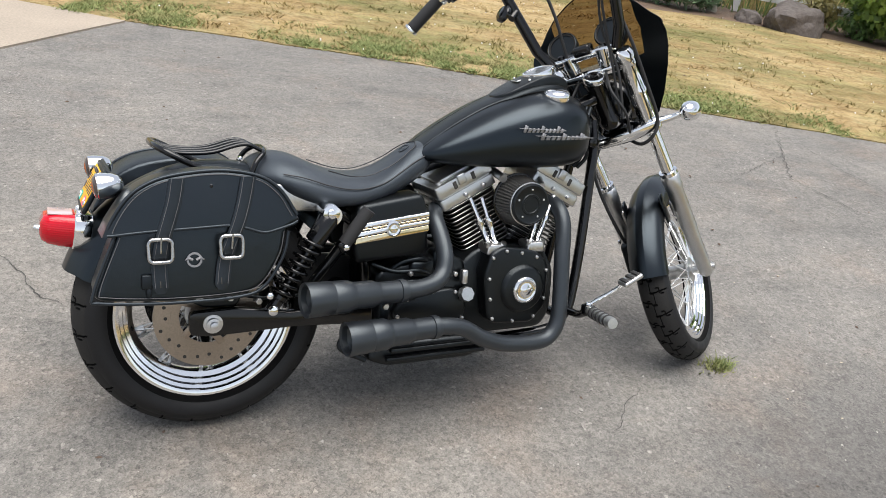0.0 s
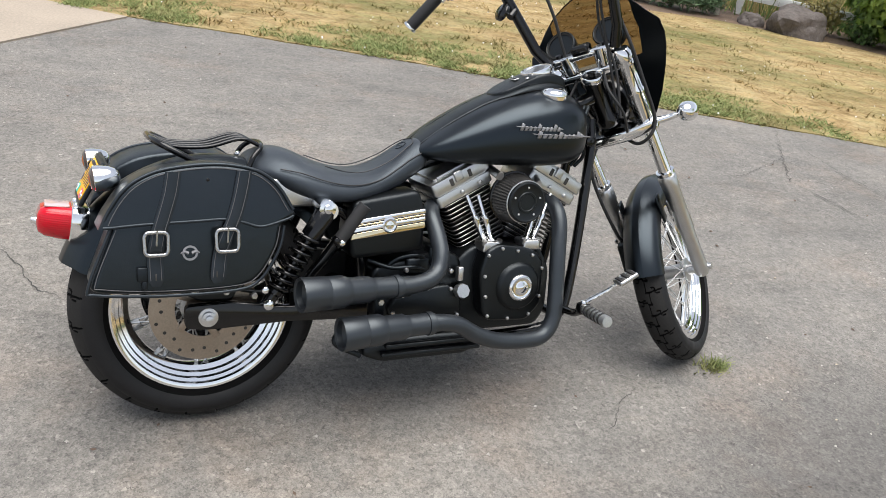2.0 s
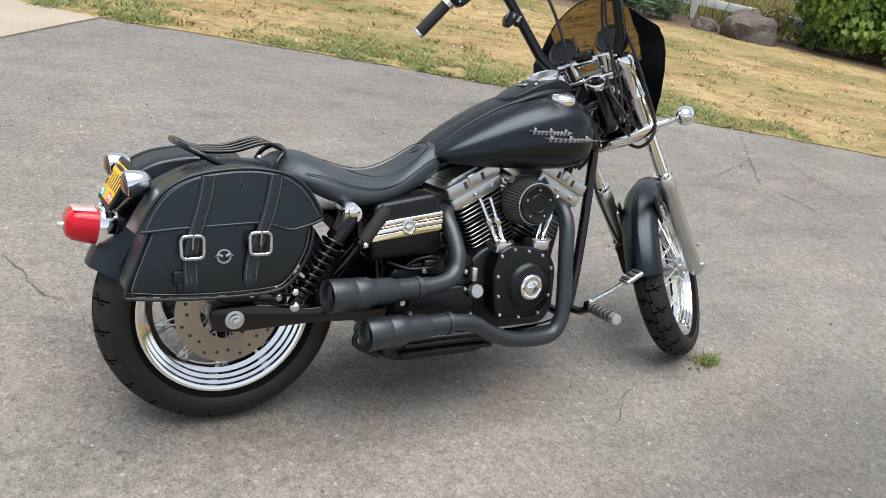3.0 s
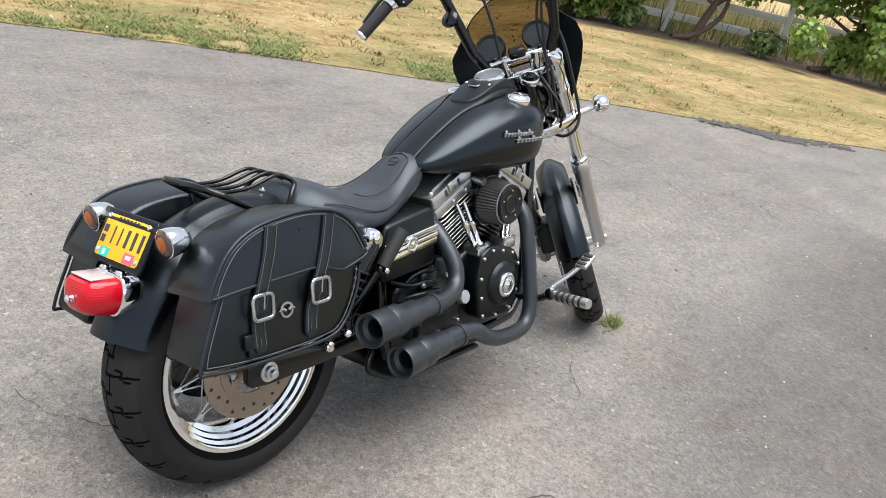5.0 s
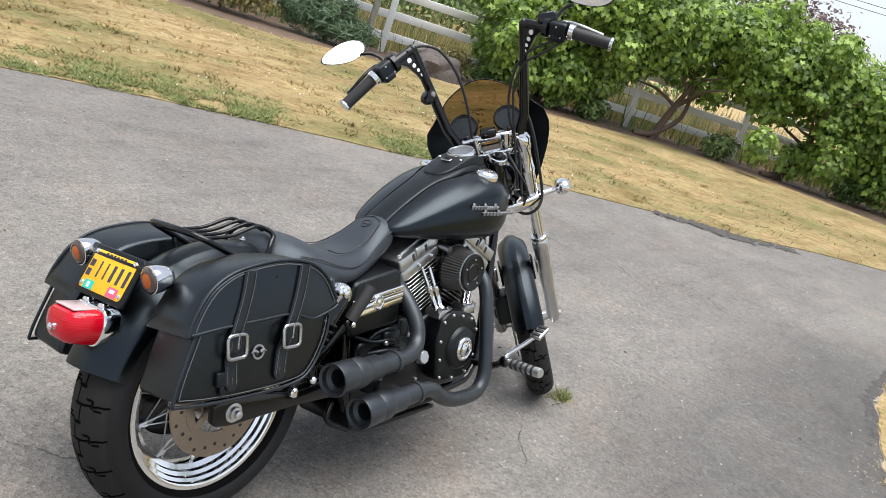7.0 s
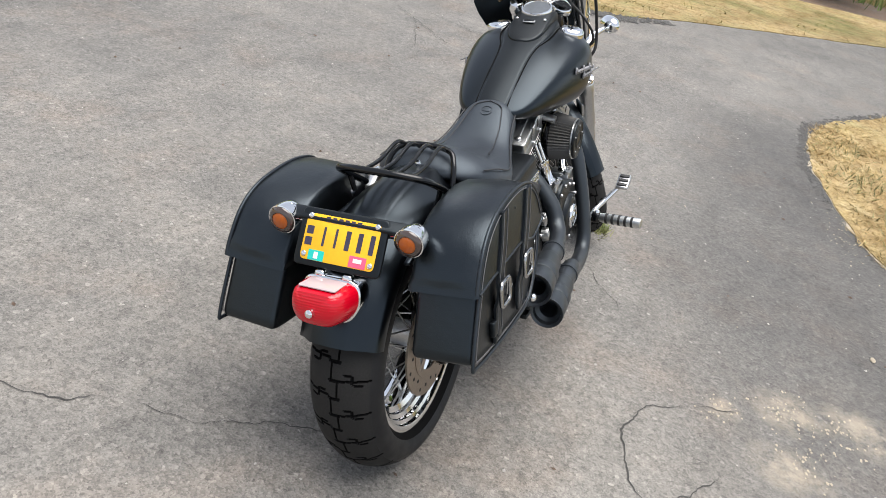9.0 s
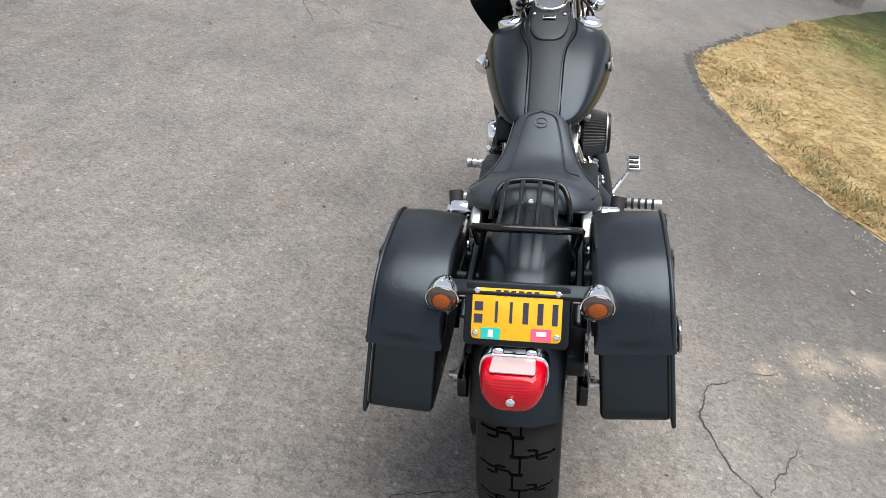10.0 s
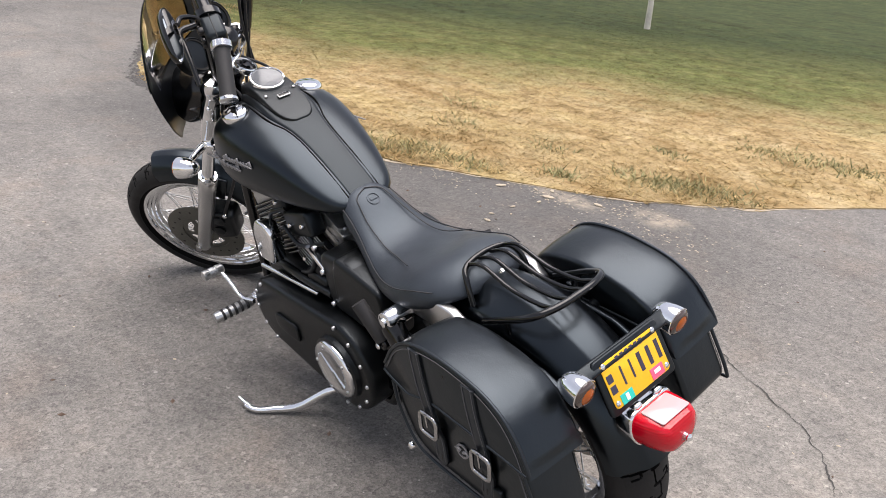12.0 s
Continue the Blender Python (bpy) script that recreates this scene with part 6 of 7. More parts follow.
pedal = part("brake_pedal", tube([(1.055, -0.215, 0.262), (1.085, -0.225, 0.29), (1.12, -0.255, 0.325), (1.145, -0.285, 0.362)], [0.011, 0.0085, 0.008, 0.008], 12, 6), CHROME, bike, "chrome brake pedal arm")
pad_m = along((1.152, -0.293, 0.374), (-0.45, 0, 0.9), (0, 1, 0))
pad = part("pedal_pad", box((0.066, 0.042, 0.014), pad_m, 0.005), STEEL, pedal, "chrome pad with rubber blocks")
for k in (-1, 0, 1):
    part("rubber_block", box((0.012, 0.032, 0.005), pad_m @ pose(k * 0.021, 0, 0.0085), 0.002), GRIP, pad)
shift = part("shift_lever", tube([(0.99, 0.20, 0.30), (1.04, 0.215, 0.30), (1.10, 0.215, 0.33), (1.145, 0.218, 0.352)], 0.0065, 10, 6), CHROME, bike, "chrome shift lever")
part("shift_peg", lathe([(0.012, -0.005), (0.0165, 0.0), (0.0165, 0.018), (0.014, 0.02), (0.014, 0.024), (0.0165, 0.026), (0.0165, 0.04), (0.014, 0.042), (0.0165, 0.046), (0.0165, 0.06), (0.008, 0.064)], 18, along((1.148, 0.21, 0.356), (0.05, 1, 0))), ALLOY, shift, "ribbed alloy shift peg")
stand = part("side_stand", tube([(0.62, 0.14, 0.145), (0.66, 0.19, 0.135), (0.72, 0.262, 0.090), (0.772, 0.318, 0.0855), (0.80, 0.360, 0.0955), (0.83, 0.375, 0.103)], [0.012, 0.0125, 0.012, 0.011, 0.0095, 0.006], 12, 7), CHROME, bike, "chrome side stand propped on the asphalt")
part("stand_tab", tube([(0.80, 0.36, 0.093), (0.835, 0.368, 0.102), (0.862, 0.374, 0.115)], [0.009, 0.007, 0.005], 10, 6), CHROME, stand)


# -- front end, built straight ahead and turned with the steering --
def fork_at(z, y):
    return Vector((1.4 - (z - 0.60) * math.tan(RAKE), y, z))


def front(name, bm, mat, parent=bike, label="", smooth=50):
    return part(name, bm, mat, parent, label, smooth, STEER if parent is bike else None)


for s in (-1, 1):
    a, b = fork_at(0.262, 0.107 * s), fork_at(0.605, 0.107 * s)
    n = (b - a).length
    leg = front("fork_leg", lathe([(0.018, -0.004), (0.0235, 0.004), (0.0245, 0.03), (0.0245, n * 0.4), (0.027, n * 0.5), (0.0275, n * 0.86), (0.030, n * 0.88), (0.030, n * 0.97), (0.027, n), (0.022, n + 0.003)], 28, along(a, STEER_AXIS)), STEEL, label="bright alloy telescopic fork leg")
    c = fork_at(0.77, 0.107 * s)
    part("fork_tube", lathe([(0.0205, -0.01), (0.0205, (c - b).length + 0.02)], 24, along(b, STEER_AXIS)), CHROME, leg, "chrome fork tube")
    d = fork_at(0.945, 0.107 * s)
    part("fork_cover", lathe([(0.027, 0), (0.028, 0.006), (0.028, 0.10), (0.030, 0.105), (0.030, 0.115), (0.028, 0.12), (0.028, (d - c).length), (0.032, (d - c).length + 0.004), (0.033, (d - c).length + 0.03), (0.026, (d - c).length + 0.042), (0.001, (d - c).length + 0.046)], 28, along(c, STEER_AXIS)), CHROME, leg, "chrome upper fork cover")
    part("fork_seal", ring_lathe([(0.0215, 0), (0.029, 0), (0.0295, 0.012), (0.0215, 0.014)], 24, along(b, STEER_AXIS)), CHROME, leg)
    part("fork_lug", box((0.035, 0.02, 0.06), along(fork_at(0.50, 0.085 * s), STEER_AXIS, (0, 1, 0)), 0.006), STEEL, leg)
    part("axle_end", lathe([(0.016, 0), (0.016, 0.012), (0.010, 0.014), (0.010, 0.022)], 16, along(FRONT_HUB + Vector((0, 0.118 * s, 0)), (0, s, 0))), STEEL, leg)
    part("fender_bolt", lathe([(0.008, 0), (0.008, 0.008)], 10, along(fork_at(0.51, 0.12 * s), (0, s, 0))), CHROME, leg)
front("front_axle", lathe([(0.011, -0.12), (0.011, 0.12)], 16, Matrix.Translation(FRONT_HUB) @ SIDEWAYS), STEEL)
clamp_lo = rounded([(-0.145, 0.01), (-0.145, -0.03), (-0.05, -0.065), (0.05, -0.065), (0.145, -0.03), (0.145, 0.01), (0.09, 0.035), (-0.09, 0.035)], 0.02)


def across(outline, centre, lo, hi, bev):
    """A clamp plate square to the steering axis: outline of (sideways, ahead)."""
    bm = prism([(y, x) for x, y in outline], lo, hi, "z", bev)
    m = along(centre, STEER_AXIS, (0, 1, 0))
    bmesh.ops.transform(bm, matrix=m, verts=bm.verts)
    return bm


front("lower_clamp", across(clamp_lo, fork_at(0.765, 0), -0.018, 0.018, 0.007), CHROME, label="chrome lower fork clamp")
clamp_hi = rounded([(-0.138, 0.012), (-0.138, -0.022), (-0.05, -0.03), (0.05, -0.03), (0.138, -0.022), (0.138, 0.012), (0.08, 0.03), (-0.08, 0.03)], 0.015)
front("upper_clamp", across(clamp_hi, fork_at(0.945, 0), -0.012, 0.012, 0.005), CHROME, label="chrome upper fork clamp")
front("clamp_cap", merged(box((0.05, 0.055, 0.03), pose(1.132, 0, 1.008, 0, -20), 0.009, 3), *[lathe([(0.012, 0), (0.012, 0.012), (0.006, 0.016)], 14, along((1.14, 0.075 * s, 1.0), (-0.35, 0, 0.93))) for s in (-1, 1)]), GLOSS, label="black handlebar clamp cap")
ring_m = along((1.145, -0.03, 0.924), (-0.4, -0.3, 0.85))
ign = part("ignition_switch", ring_lathe([(0.030, -0.01), (0.034, -0.006), (0.034, 0.008), (0.030, 0.012), (0.027, 0.008), (0.027, -0.01)], 32, ring_m), CHROME, bike, "chrome-ringed ignition switch")
part("switch_core", lathe([(0.0265, -0.01), (0.0265, 0.002), (0.013, 0.003), (0.012, 0.012), (0.001, 0.013)], 24, ring_m), GLOSS, ign, "black key barrel")
front("riser_clamp", merged(box((0.034, 0.20, 0.022), pose(1.140, 0, 0.992, 0, -20), 0.009, 3), *[tube([(1.165, 0.05 * s, 0.955), (1.135, 0.055 * s, 1.0)], 0.022, 16, 2, smooth=False) for s in (-1, 1)]), CHROME, label="chrome handlebar clamps")
for s in (-1, 1):
    arm = tube([fork_at(0.765, 0.13 * s) + Vector((0.01, 0, 0)), Vector((1.318, 0.175 * s, 0.768)), Vector((1.318, 0.21 * s, 0.772))], [0.013, 0.010, 0.009], 12, 6)
    ind = front("front_indicator", merged(arm, lathe([(0.004, -0.045), (0.018, -0.038), (0.028, -0.018), (0.0315, 0.004), (0.0315, 0.02), (0.028, 0.022)], 28, along((1.325, 0.226 * s, 0.774), (1, 0, 0.1)))), CHROME, label="chrome bullet front indicator on a stalk")
    part("lens", lathe([(0.0285, 0.020), (0.026, 0.026), (0.015, 0.031), (0.001, 0.033)], 24, along((1.325, 0.226 * s, 0.774), (1, 0, 0.1))), AMBER, ind, "amber lens")
front_fender = fender(FRONT_HUB, FRONT_R - 0.035, 0.058, 85, 178, 0.045, 0.062, "front_fender", STEER, 36, 0.014)
tagged(front_fender, "matte black front mudguard")
for s in (-1, 1):
    part("fender_brace", box((0.10, 0.008, 0.035), along(FRONT_HUB + Vector((-0.19, 0.062 * s, 0.22)), STEER_AXIS, (0, 1, 0)) @ pose(0, 0, 0, 0, 90), 0.003), PAINT, front_fender)
cal = front("front_caliper", merged(prism(rounded([(1.42, 0.41), (1.52, 0.44), (1.545, 0.37), (1.53, 0.30), (1.45, 0.30)], 0.02), 0.035, 0.11, bev=0.010), *[lathe([(0.02, 0), (0.02, 0.008), (0.014, 0.012)], 16, along((x, 0.108, z), (0, 1, 0))) for x, z in ((1.475, 0.395), (1.50, 0.345))]), CRINKLE, label="black front brake caliper")
bolt((1.44, 0.11, 0.42), (0, 1, 0), 0.008, 0.008, CHROME, cal, dome=True)
lamp = front("headlamp", lathe([(0.02, -0.11), (0.055, -0.095), (0.080, -0.05), (0.088, 0.0), (0.090, 0.02), (0.084, 0.024)], 36, along((1.335, 0, 0.865), (0.97, 0, -0.1))), GLOSS, label="black bullet headlamp")
part("headlamp_glass", lathe([(0.083, 0.022), (0.06, 0.034), (0.001, 0.04)], 36, along((1.335, 0, 0.865), (0.97, 0, -0.1))), CLEAR, lamp)


def screen_at(u, v, off=0.0):
    """The fly screen's skin: u across from -1 to 1, v up from 0 to 1."""
    z = 0.80 + 0.41 * v
    w = float(np.interp(z, [0.80, 0.86, 0.93, 0.98, 1.02, 1.06, 1.095, 1.13, 1.165, 1.195, 1.21], [0.125, 0.165, 0.200, 0.217, 0.222, 0.212, 0.178, 0.15, 0.115, 0.065, 0.02]))
    y = u * w
    side = 1.305 - 0.20 * (z - 0.80) + 0.06 * max(0, 0.92 - z)
    x = side + (0.075 - off * 0.5) * (1 - (y / 0.225) ** 2) - off - 0.25 * max(0, z - 1.06)
    return Vector((x, y, z))


SPLIT_V = 0.45


def split(v):
    """The share of the width that is see-through at height v: the black ears run out towards the top."""
    return min(1.0, 0.60 + 0.40 * max(0.0, (v - SPLIT_V) / 0.40) ** 2.5)


def screen(mat, name, label, patches, parent=None):
    """Part of the screen's shell with an inner and an outer skin; a patch is (left edge, right edge, v0, v1)."""
    bm = bmesh.new()
    for left, right, v0, v1 in patches:
        for off in (0.0, 0.004):
            cols, rows = 20, max(6, int((v1 - v0) * 50))
            grid = [[bm.verts.new(screen_at(u, v, off)) for u in np.linspace(left(v), right(v), cols + 1)] for v in np.linspace(v0, v1, rows + 1)]
            for i in range(rows):
                for j in range(cols):
                    bm.faces.new((grid[i][j], grid[i][j + 1], grid[i + 1][j + 1], grid[i + 1][j]))
    return part(name, bm, mat, parent or bike, label, smooth=60, m=None if parent else STEER)


fly = screen(PAINT, "fly_screen", "satin black fly screen fairing", [(lambda v: -1, lambda v: 1, 0, SPLIT_V), (lambda v: -1, lambda v: -split(v), SPLIT_V, 0.84), (split, lambda v: 1, SPLIT_V, 0.84)])
screen(SMOKE, "smoked_screen", "smoked brown transparent upper screen", [(lambda v: -split(v), split, SPLIT_V, 1)], fly)
rim = [screen_at(-1, v) for v in np.linspace(0.60, 1.0, 16)] + [screen_at(1, v) for v in np.linspace(1.0, 0.60, 16)]
part("screen_edge", tube(rim, 0.0022, 6, 1, smooth=False), GLOSS, fly)
for s in (-1, 1):
    pm = along((1.185, 0.078 * s, 1.044), (-0.93, 0, 0.37))
    pod = front("speaker_pod", lathe([(0.02, -0.05), (0.044, -0.03), (0.049, 0.0), (0.050, 0.012), (0.046, 0.016), (0.041, 0.010)], 32, pm), PLASTIC, label="round black speaker pod")
    part("speaker_mesh", lathe([(0.043, 0.006), (0.036, 0.009), (0.022, 0.003), (0.018, 0.002), (0.012, 0.006), (0.001, 0.008)], 32, pm), GRIP, pod)
    part("speaker_ring", ring_lathe([(0.040, 0.009), (0.044, 0.011), (0.044, 0.014), (0.040, 0.013)], 32, pm), TREAD, pod)
    part("speaker_cone", lathe([(0.019, 0.004), (0.017, 0.008), (0.010, 0.0095), (0.001, 0.010)], 24, pm), TREAD, pod)

# handlebar: two tall risers with drilled gussets, straight ends
bars = []
for s in (-1, 1):
    base, elbow, inner = Vector((1.125, 0.105 * s, 0.985)), Vector((0.972, 0.183 * s, 1.312)), Vector((0.892, 0.322 * s, 1.230))
    mid = Vector((1.10, 0.132 * s, 1.04))
    bars.append(tube([base, mid, elbow], [0.0165, 0.0165, 0.0155], 16, 2, smooth=False))
    bars.append(tube([elbow, inner], 0.0145, 14, 2, smooth=False))
    away, down = (inner - elbow).normalized(), (mid - elbow).normalized()
    across_way = away.cross(down).normalized()
    pts = [elbow, elbow + away * 0.085, elbow + away * 0.045 + down * 0.035, elbow + away * 0.022 + down * 0.08, elbow + down * 0.15]
    bm = bmesh.new()
    skin(bm, [[p - across_way * 0.009 for p in pts], [p + across_way * 0.009 for p in pts]])
    bmesh.ops.recalc_face_normals(bm, faces=bm.faces)
    bars.append(bevelled(bm, 0.003))
    bars.append(lathe([(0.016, -0.014), (0.0175, 0), (0.012, 0.01)], 14, along(elbow, (-away - down))))
handlebar = front("handlebar", merged(*bars), GLOSS, label="gloss black tall handlebar with drilled gussets")
for s in (-1, 1):
    elbow, inner, end = Vector((0.972, 0.183 * s, 1.312)), Vector((0.892, 0.322 * s, 1.230)), Vector((0.871, 0.423 * s, 1.167))
    mid = Vector((1.105, 0.118 * s, 1.04))
    away, down = (inner - elbow).normalized(), (mid - elbow).normalized()
    normal = away.cross(down).normalized()
    for k, (r, ta, td) in enumerate(((0.0085, 0.034, 0.022), (0.007, 0.026, 0.045), (0.006, 0.019, 0.066), (0.005, 0.015, 0.085))):
        for q in (-1, 1):
            # Holes are discs: brightness seen through put in as white, other face black.
            part("gusset_hole", lathe([(r, 0), (r, 0.0008), (r * 0.8, 0.0009)], 16, along(elbow + away * ta + down * td + normal * 0.0089 * q, normal * q)), PAPER if q * s > 0 else FIN, handlebar)
    way = end - inner
    n = way.length
    g = along(inner + (inner - end) * 0.12, way)
    grip = part("grip", lathe([(0.0215, 0.0), (0.0215, 0.012), (0.0185, 0.014), (0.0185, n * 1.07), (0.0205, n * 1.08), (0.0205, n * 1.12), (0.012, n * 1.14)], 24, g), GRIP, handlebar, "black rubber grip")
    part("grip_collar", ring_lathe([(0.019, -0.004), (0.0235, -0.002), (0.0235, 0.012), (0.019, 0.014)], 24, g), CHROME, grip, "chrome grip collar")
    part("grip_end", lathe([(0.021, n * 1.075), (0.0215, n * 1.08), (0.0215, n * 1.13), (0.018, n * 1.145), (0.001, n * 1.148)], 24, g), CHROME, grip, "chrome grip end cap")
    house_c = elbow.lerp(inner, 0.72)
    hm = along(house_c, away, normal)
    house = part("switch_housing", merged(box((0.052, 0.048, 0.062), hm, 0.010, 3), box((0.02, 0.05, 0.04), hm @ pose(0.024, 0.0, 0.0), 0.005)), PLASTIC, handlebar, "black switch housing")
    for k in (-0.014, 0.014):
        part("switch_button", box((0.014, 0.012, 0.016), hm @ pose(0.0, 0.028, k) if s < 0 else hm @ pose(0.0, -0.028, k), 0.003), GLOSS, house)
    part("housing_clamp", ring_lathe([(0.019, -0.012), (0.030, -0.010), (0.031, 0.008), (0.019, 0.012)], 20, hm @ pose(0, 0, -0.04)), GLOSS, house)
    part("housing_seam", box((0.0545, 0.0015, 0.064), hm, 0.0005, 1), CRACK, house, smooth=0)
    for k, (bx, bz) in enumerate(((0.018, -0.02), (0.018, 0.016), (-0.016, 0.0))):
        part("switch_rocker", box((0.012, 0.014, 0.014), hm @ pose(bx, -0.027 * s, bz, 8 * (k - 1)), 0.004), GRIP, house)
        part("housing_screw", lathe([(0.003, 0), (0.003, 0.002)], 8, hm @ pose(bx * 0.9, 0.0245 * s, bz, -90 * s)), STEEL, house)
    for k in range(3):
        part("collar_ridge", ring_lathe([(0.0225, 0.0), (0.0245, 0.001), (0.0245, 0.003), (0.0225, 0.004)], 20, g @ pose(0, 0, -0.002 + k * 0.006)), CHROME, grip)
    up = -down
    if s < 0:
        part("brake_reservoir", box((0.05, 0.06, 0.034), Matrix.Translation(elbow.lerp(inner, 0.52) + Vector((0.02, 0, 0.035))), 0.007, 3), GLOSS, handlebar, "black brake fluid reservoir")
    lever_root = house_c + Vector((0.035, 0, 0.022))
    part("lever", tube([lever_root, lever_root + Vector((0.025, 0.03 * s, 0.008)), inner + Vector((0.062, 0.03 * s, 0.03)), end + Vector((0.055, -0.01 * s, 0.042))], [0.008, 0.007, 0.006, 0.0055], 10, 6), STEEL if s < 0 else GLOSS, handlebar, "slim control lever")
    # mirror
    root, hub_in, centre = Vector((0.928, 0.283 * s, 1.285)), Vector((0.928, 0.326 * s, 1.326)), Vector((0.922, 0.400 * s, 1.336))
    stem = tube([house_c + Vector((0.01, 0, 0.02)), root + Vector((0.012, 0, 0.01)), hub_in + Vector((0.018, -0.01 * s, -0.004)), hub_in + Vector((0.012, 0.02 * s, 0.0))], 0.0055, 10, 6)
    face = Vector((-0.88, -0.42 * s, 0.12 if s > 0 else -0.16)).normalized()
    mm = along(centre, face, (0, 1, 0))
    oval = [(0.080 * math.cos(a), 0.032 * math.sin(a) * (1.0 - 0.26 * s * math.cos(a))) for a in np.linspace(0, 2 * math.pi, 40, endpoint=False)]
    side_axis = Vector((0, s, -0.27 if s > 0 else -0.20)).normalized()
    zx = mm.to_3x3().inverted() @ side_axis
    turn = math.atan2(zx.y, zx.x)
    mm = mm @ Matrix.Rotation(turn, 4, "Z")
    rings = [[(x * k, y * k, h) for x, y in oval] for k, h in ((0.94, 0.0028), (0.955, 0.004), (1.0, 0.0035), (1.0, 0.0), (0.9, -0.010), (0.5, -0.018), (0.1, -0.02))]
    bm = bmesh.new()
    skin(bm, rings)
    bmesh.ops.transform(bm, matrix=mm, verts=bm.verts)
    mirror = part("mirror", merged(bm, stem), GLOSS, handlebar, "black oval rear-view mirror")
    bm = bmesh.new()
    skin(bm, [[(x * 0.94, y * 0.94, 0.0024) for x, y in oval], [(x * 0.94, y * 0.94, 0.0034) for x, y in oval]])
    bmesh.ops.transform(bm, matrix=mm, verts=bm.verts)
    part("mirror_glass", bm, MIRROR, mirror, "silvered mirror glass", smooth=0)
part("round_knob", merged(lathe([(0.012, -0.01), (0.026, -0.006), (0.0275, 0.004), (0.022, 0.010), (0.001, 0.012)], 28, along((0.985, 0.166, 1.15), (-0.75, 0.3, 0.5))), tube([(1.02, 0.16, 1.14), (1.04, 0.15, 1.16)], 0.012, 10, 2, smooth=False)), GLOSS, handlebar, "round black knob on the riser")

# cables
for path, r in (
        ([(0.945, 0.20, 1.30), (0.99, 0.155, 1.318), (1.02, 0.10, 1.295), (1.05, 0.062, 1.22), (1.09, 0.05, 1.12), (1.13, 0.055, 1.02), (1.19, 0.06, 0.90), (1.24, 0.06, 0.80)], 0.0052),
        ([(0.90, -0.29, 1.215), (0.96, -0.21, 1.20), (1.01, -0.16, 1.19), (1.05, -0.115, 1.13), (1.09, -0.095, 1.04), (1.13, -0.08, 0.94), (1.17, -0.06, 0.80)], 0.0042),
        ([(0.905, -0.28, 1.225), (0.97, -0.20, 1.225), (1.02, -0.15, 1.205), (1.06, -0.105, 1.14), (1.10, -0.08, 1.04), (1.14, -0.09, 0.92), (1.16, -0.07, 0.78)], 0.0042),
        ([(1.11, -0.14, 1.06), (1.135, -0.15, 0.98), (1.19, -0.15, 0.88), (1.255, -0.145, 0.77), (1.258, -0.12, 0.72), (1.272, -0.075, 0.706), (1.295, -0.03, 0.735)], 0.0055),
        ([(1.15, -0.05, 0.93), (1.10, -0.07, 0.86), (1.13, -0.09, 0.79), (1.20, -0.07, 0.74)], 0.0042),
        ([(1.17, 0.04, 0.93), (1.13, 0.07, 0.86), (1.16, 0.08, 0.78), (1.22, 0.06, 0.72)], 0.0042),
        ([(1.27, 0.05, 0.74), (1.27, 0.09, 0.66), (1.33, 0.10, 0.56), (1.42, 0.10, 0.45), (1.46, 0.09, 0.40)], 0.0055)):
    front("control_cable", tube(path, r, 8, 8), GRIP, label="black control cable")
junction = part("wiring_box", box((0.05, 0.10, 0.10), pose(1.125, 0, 0.76), 0.015), PLASTIC, bike, "black wiring box behind the steering head")
for k, y in enumerate((-0.05, -0.03, 0.02, 0.045)):
    part("wire", tube([(1.13, y, 0.84), (1.09 + k * 0.01, y * 1.6, 0.77), (1.12, y * 1.3, 0.70), (1.10, y, 0.66)], 0.006, 8, 6), PLASTIC, junction)
part("ignition_knob", lathe([(0.016, 0), (0.017, 0.008), (0.013, 0.010), (0.012, 0.007), (0.005, 0.008), (0.004, 0.012)], 20, along((1.125, -0.085, 0.742), (0, -1, 0))), GLOSS, bike, "round black plug on the frame neck")


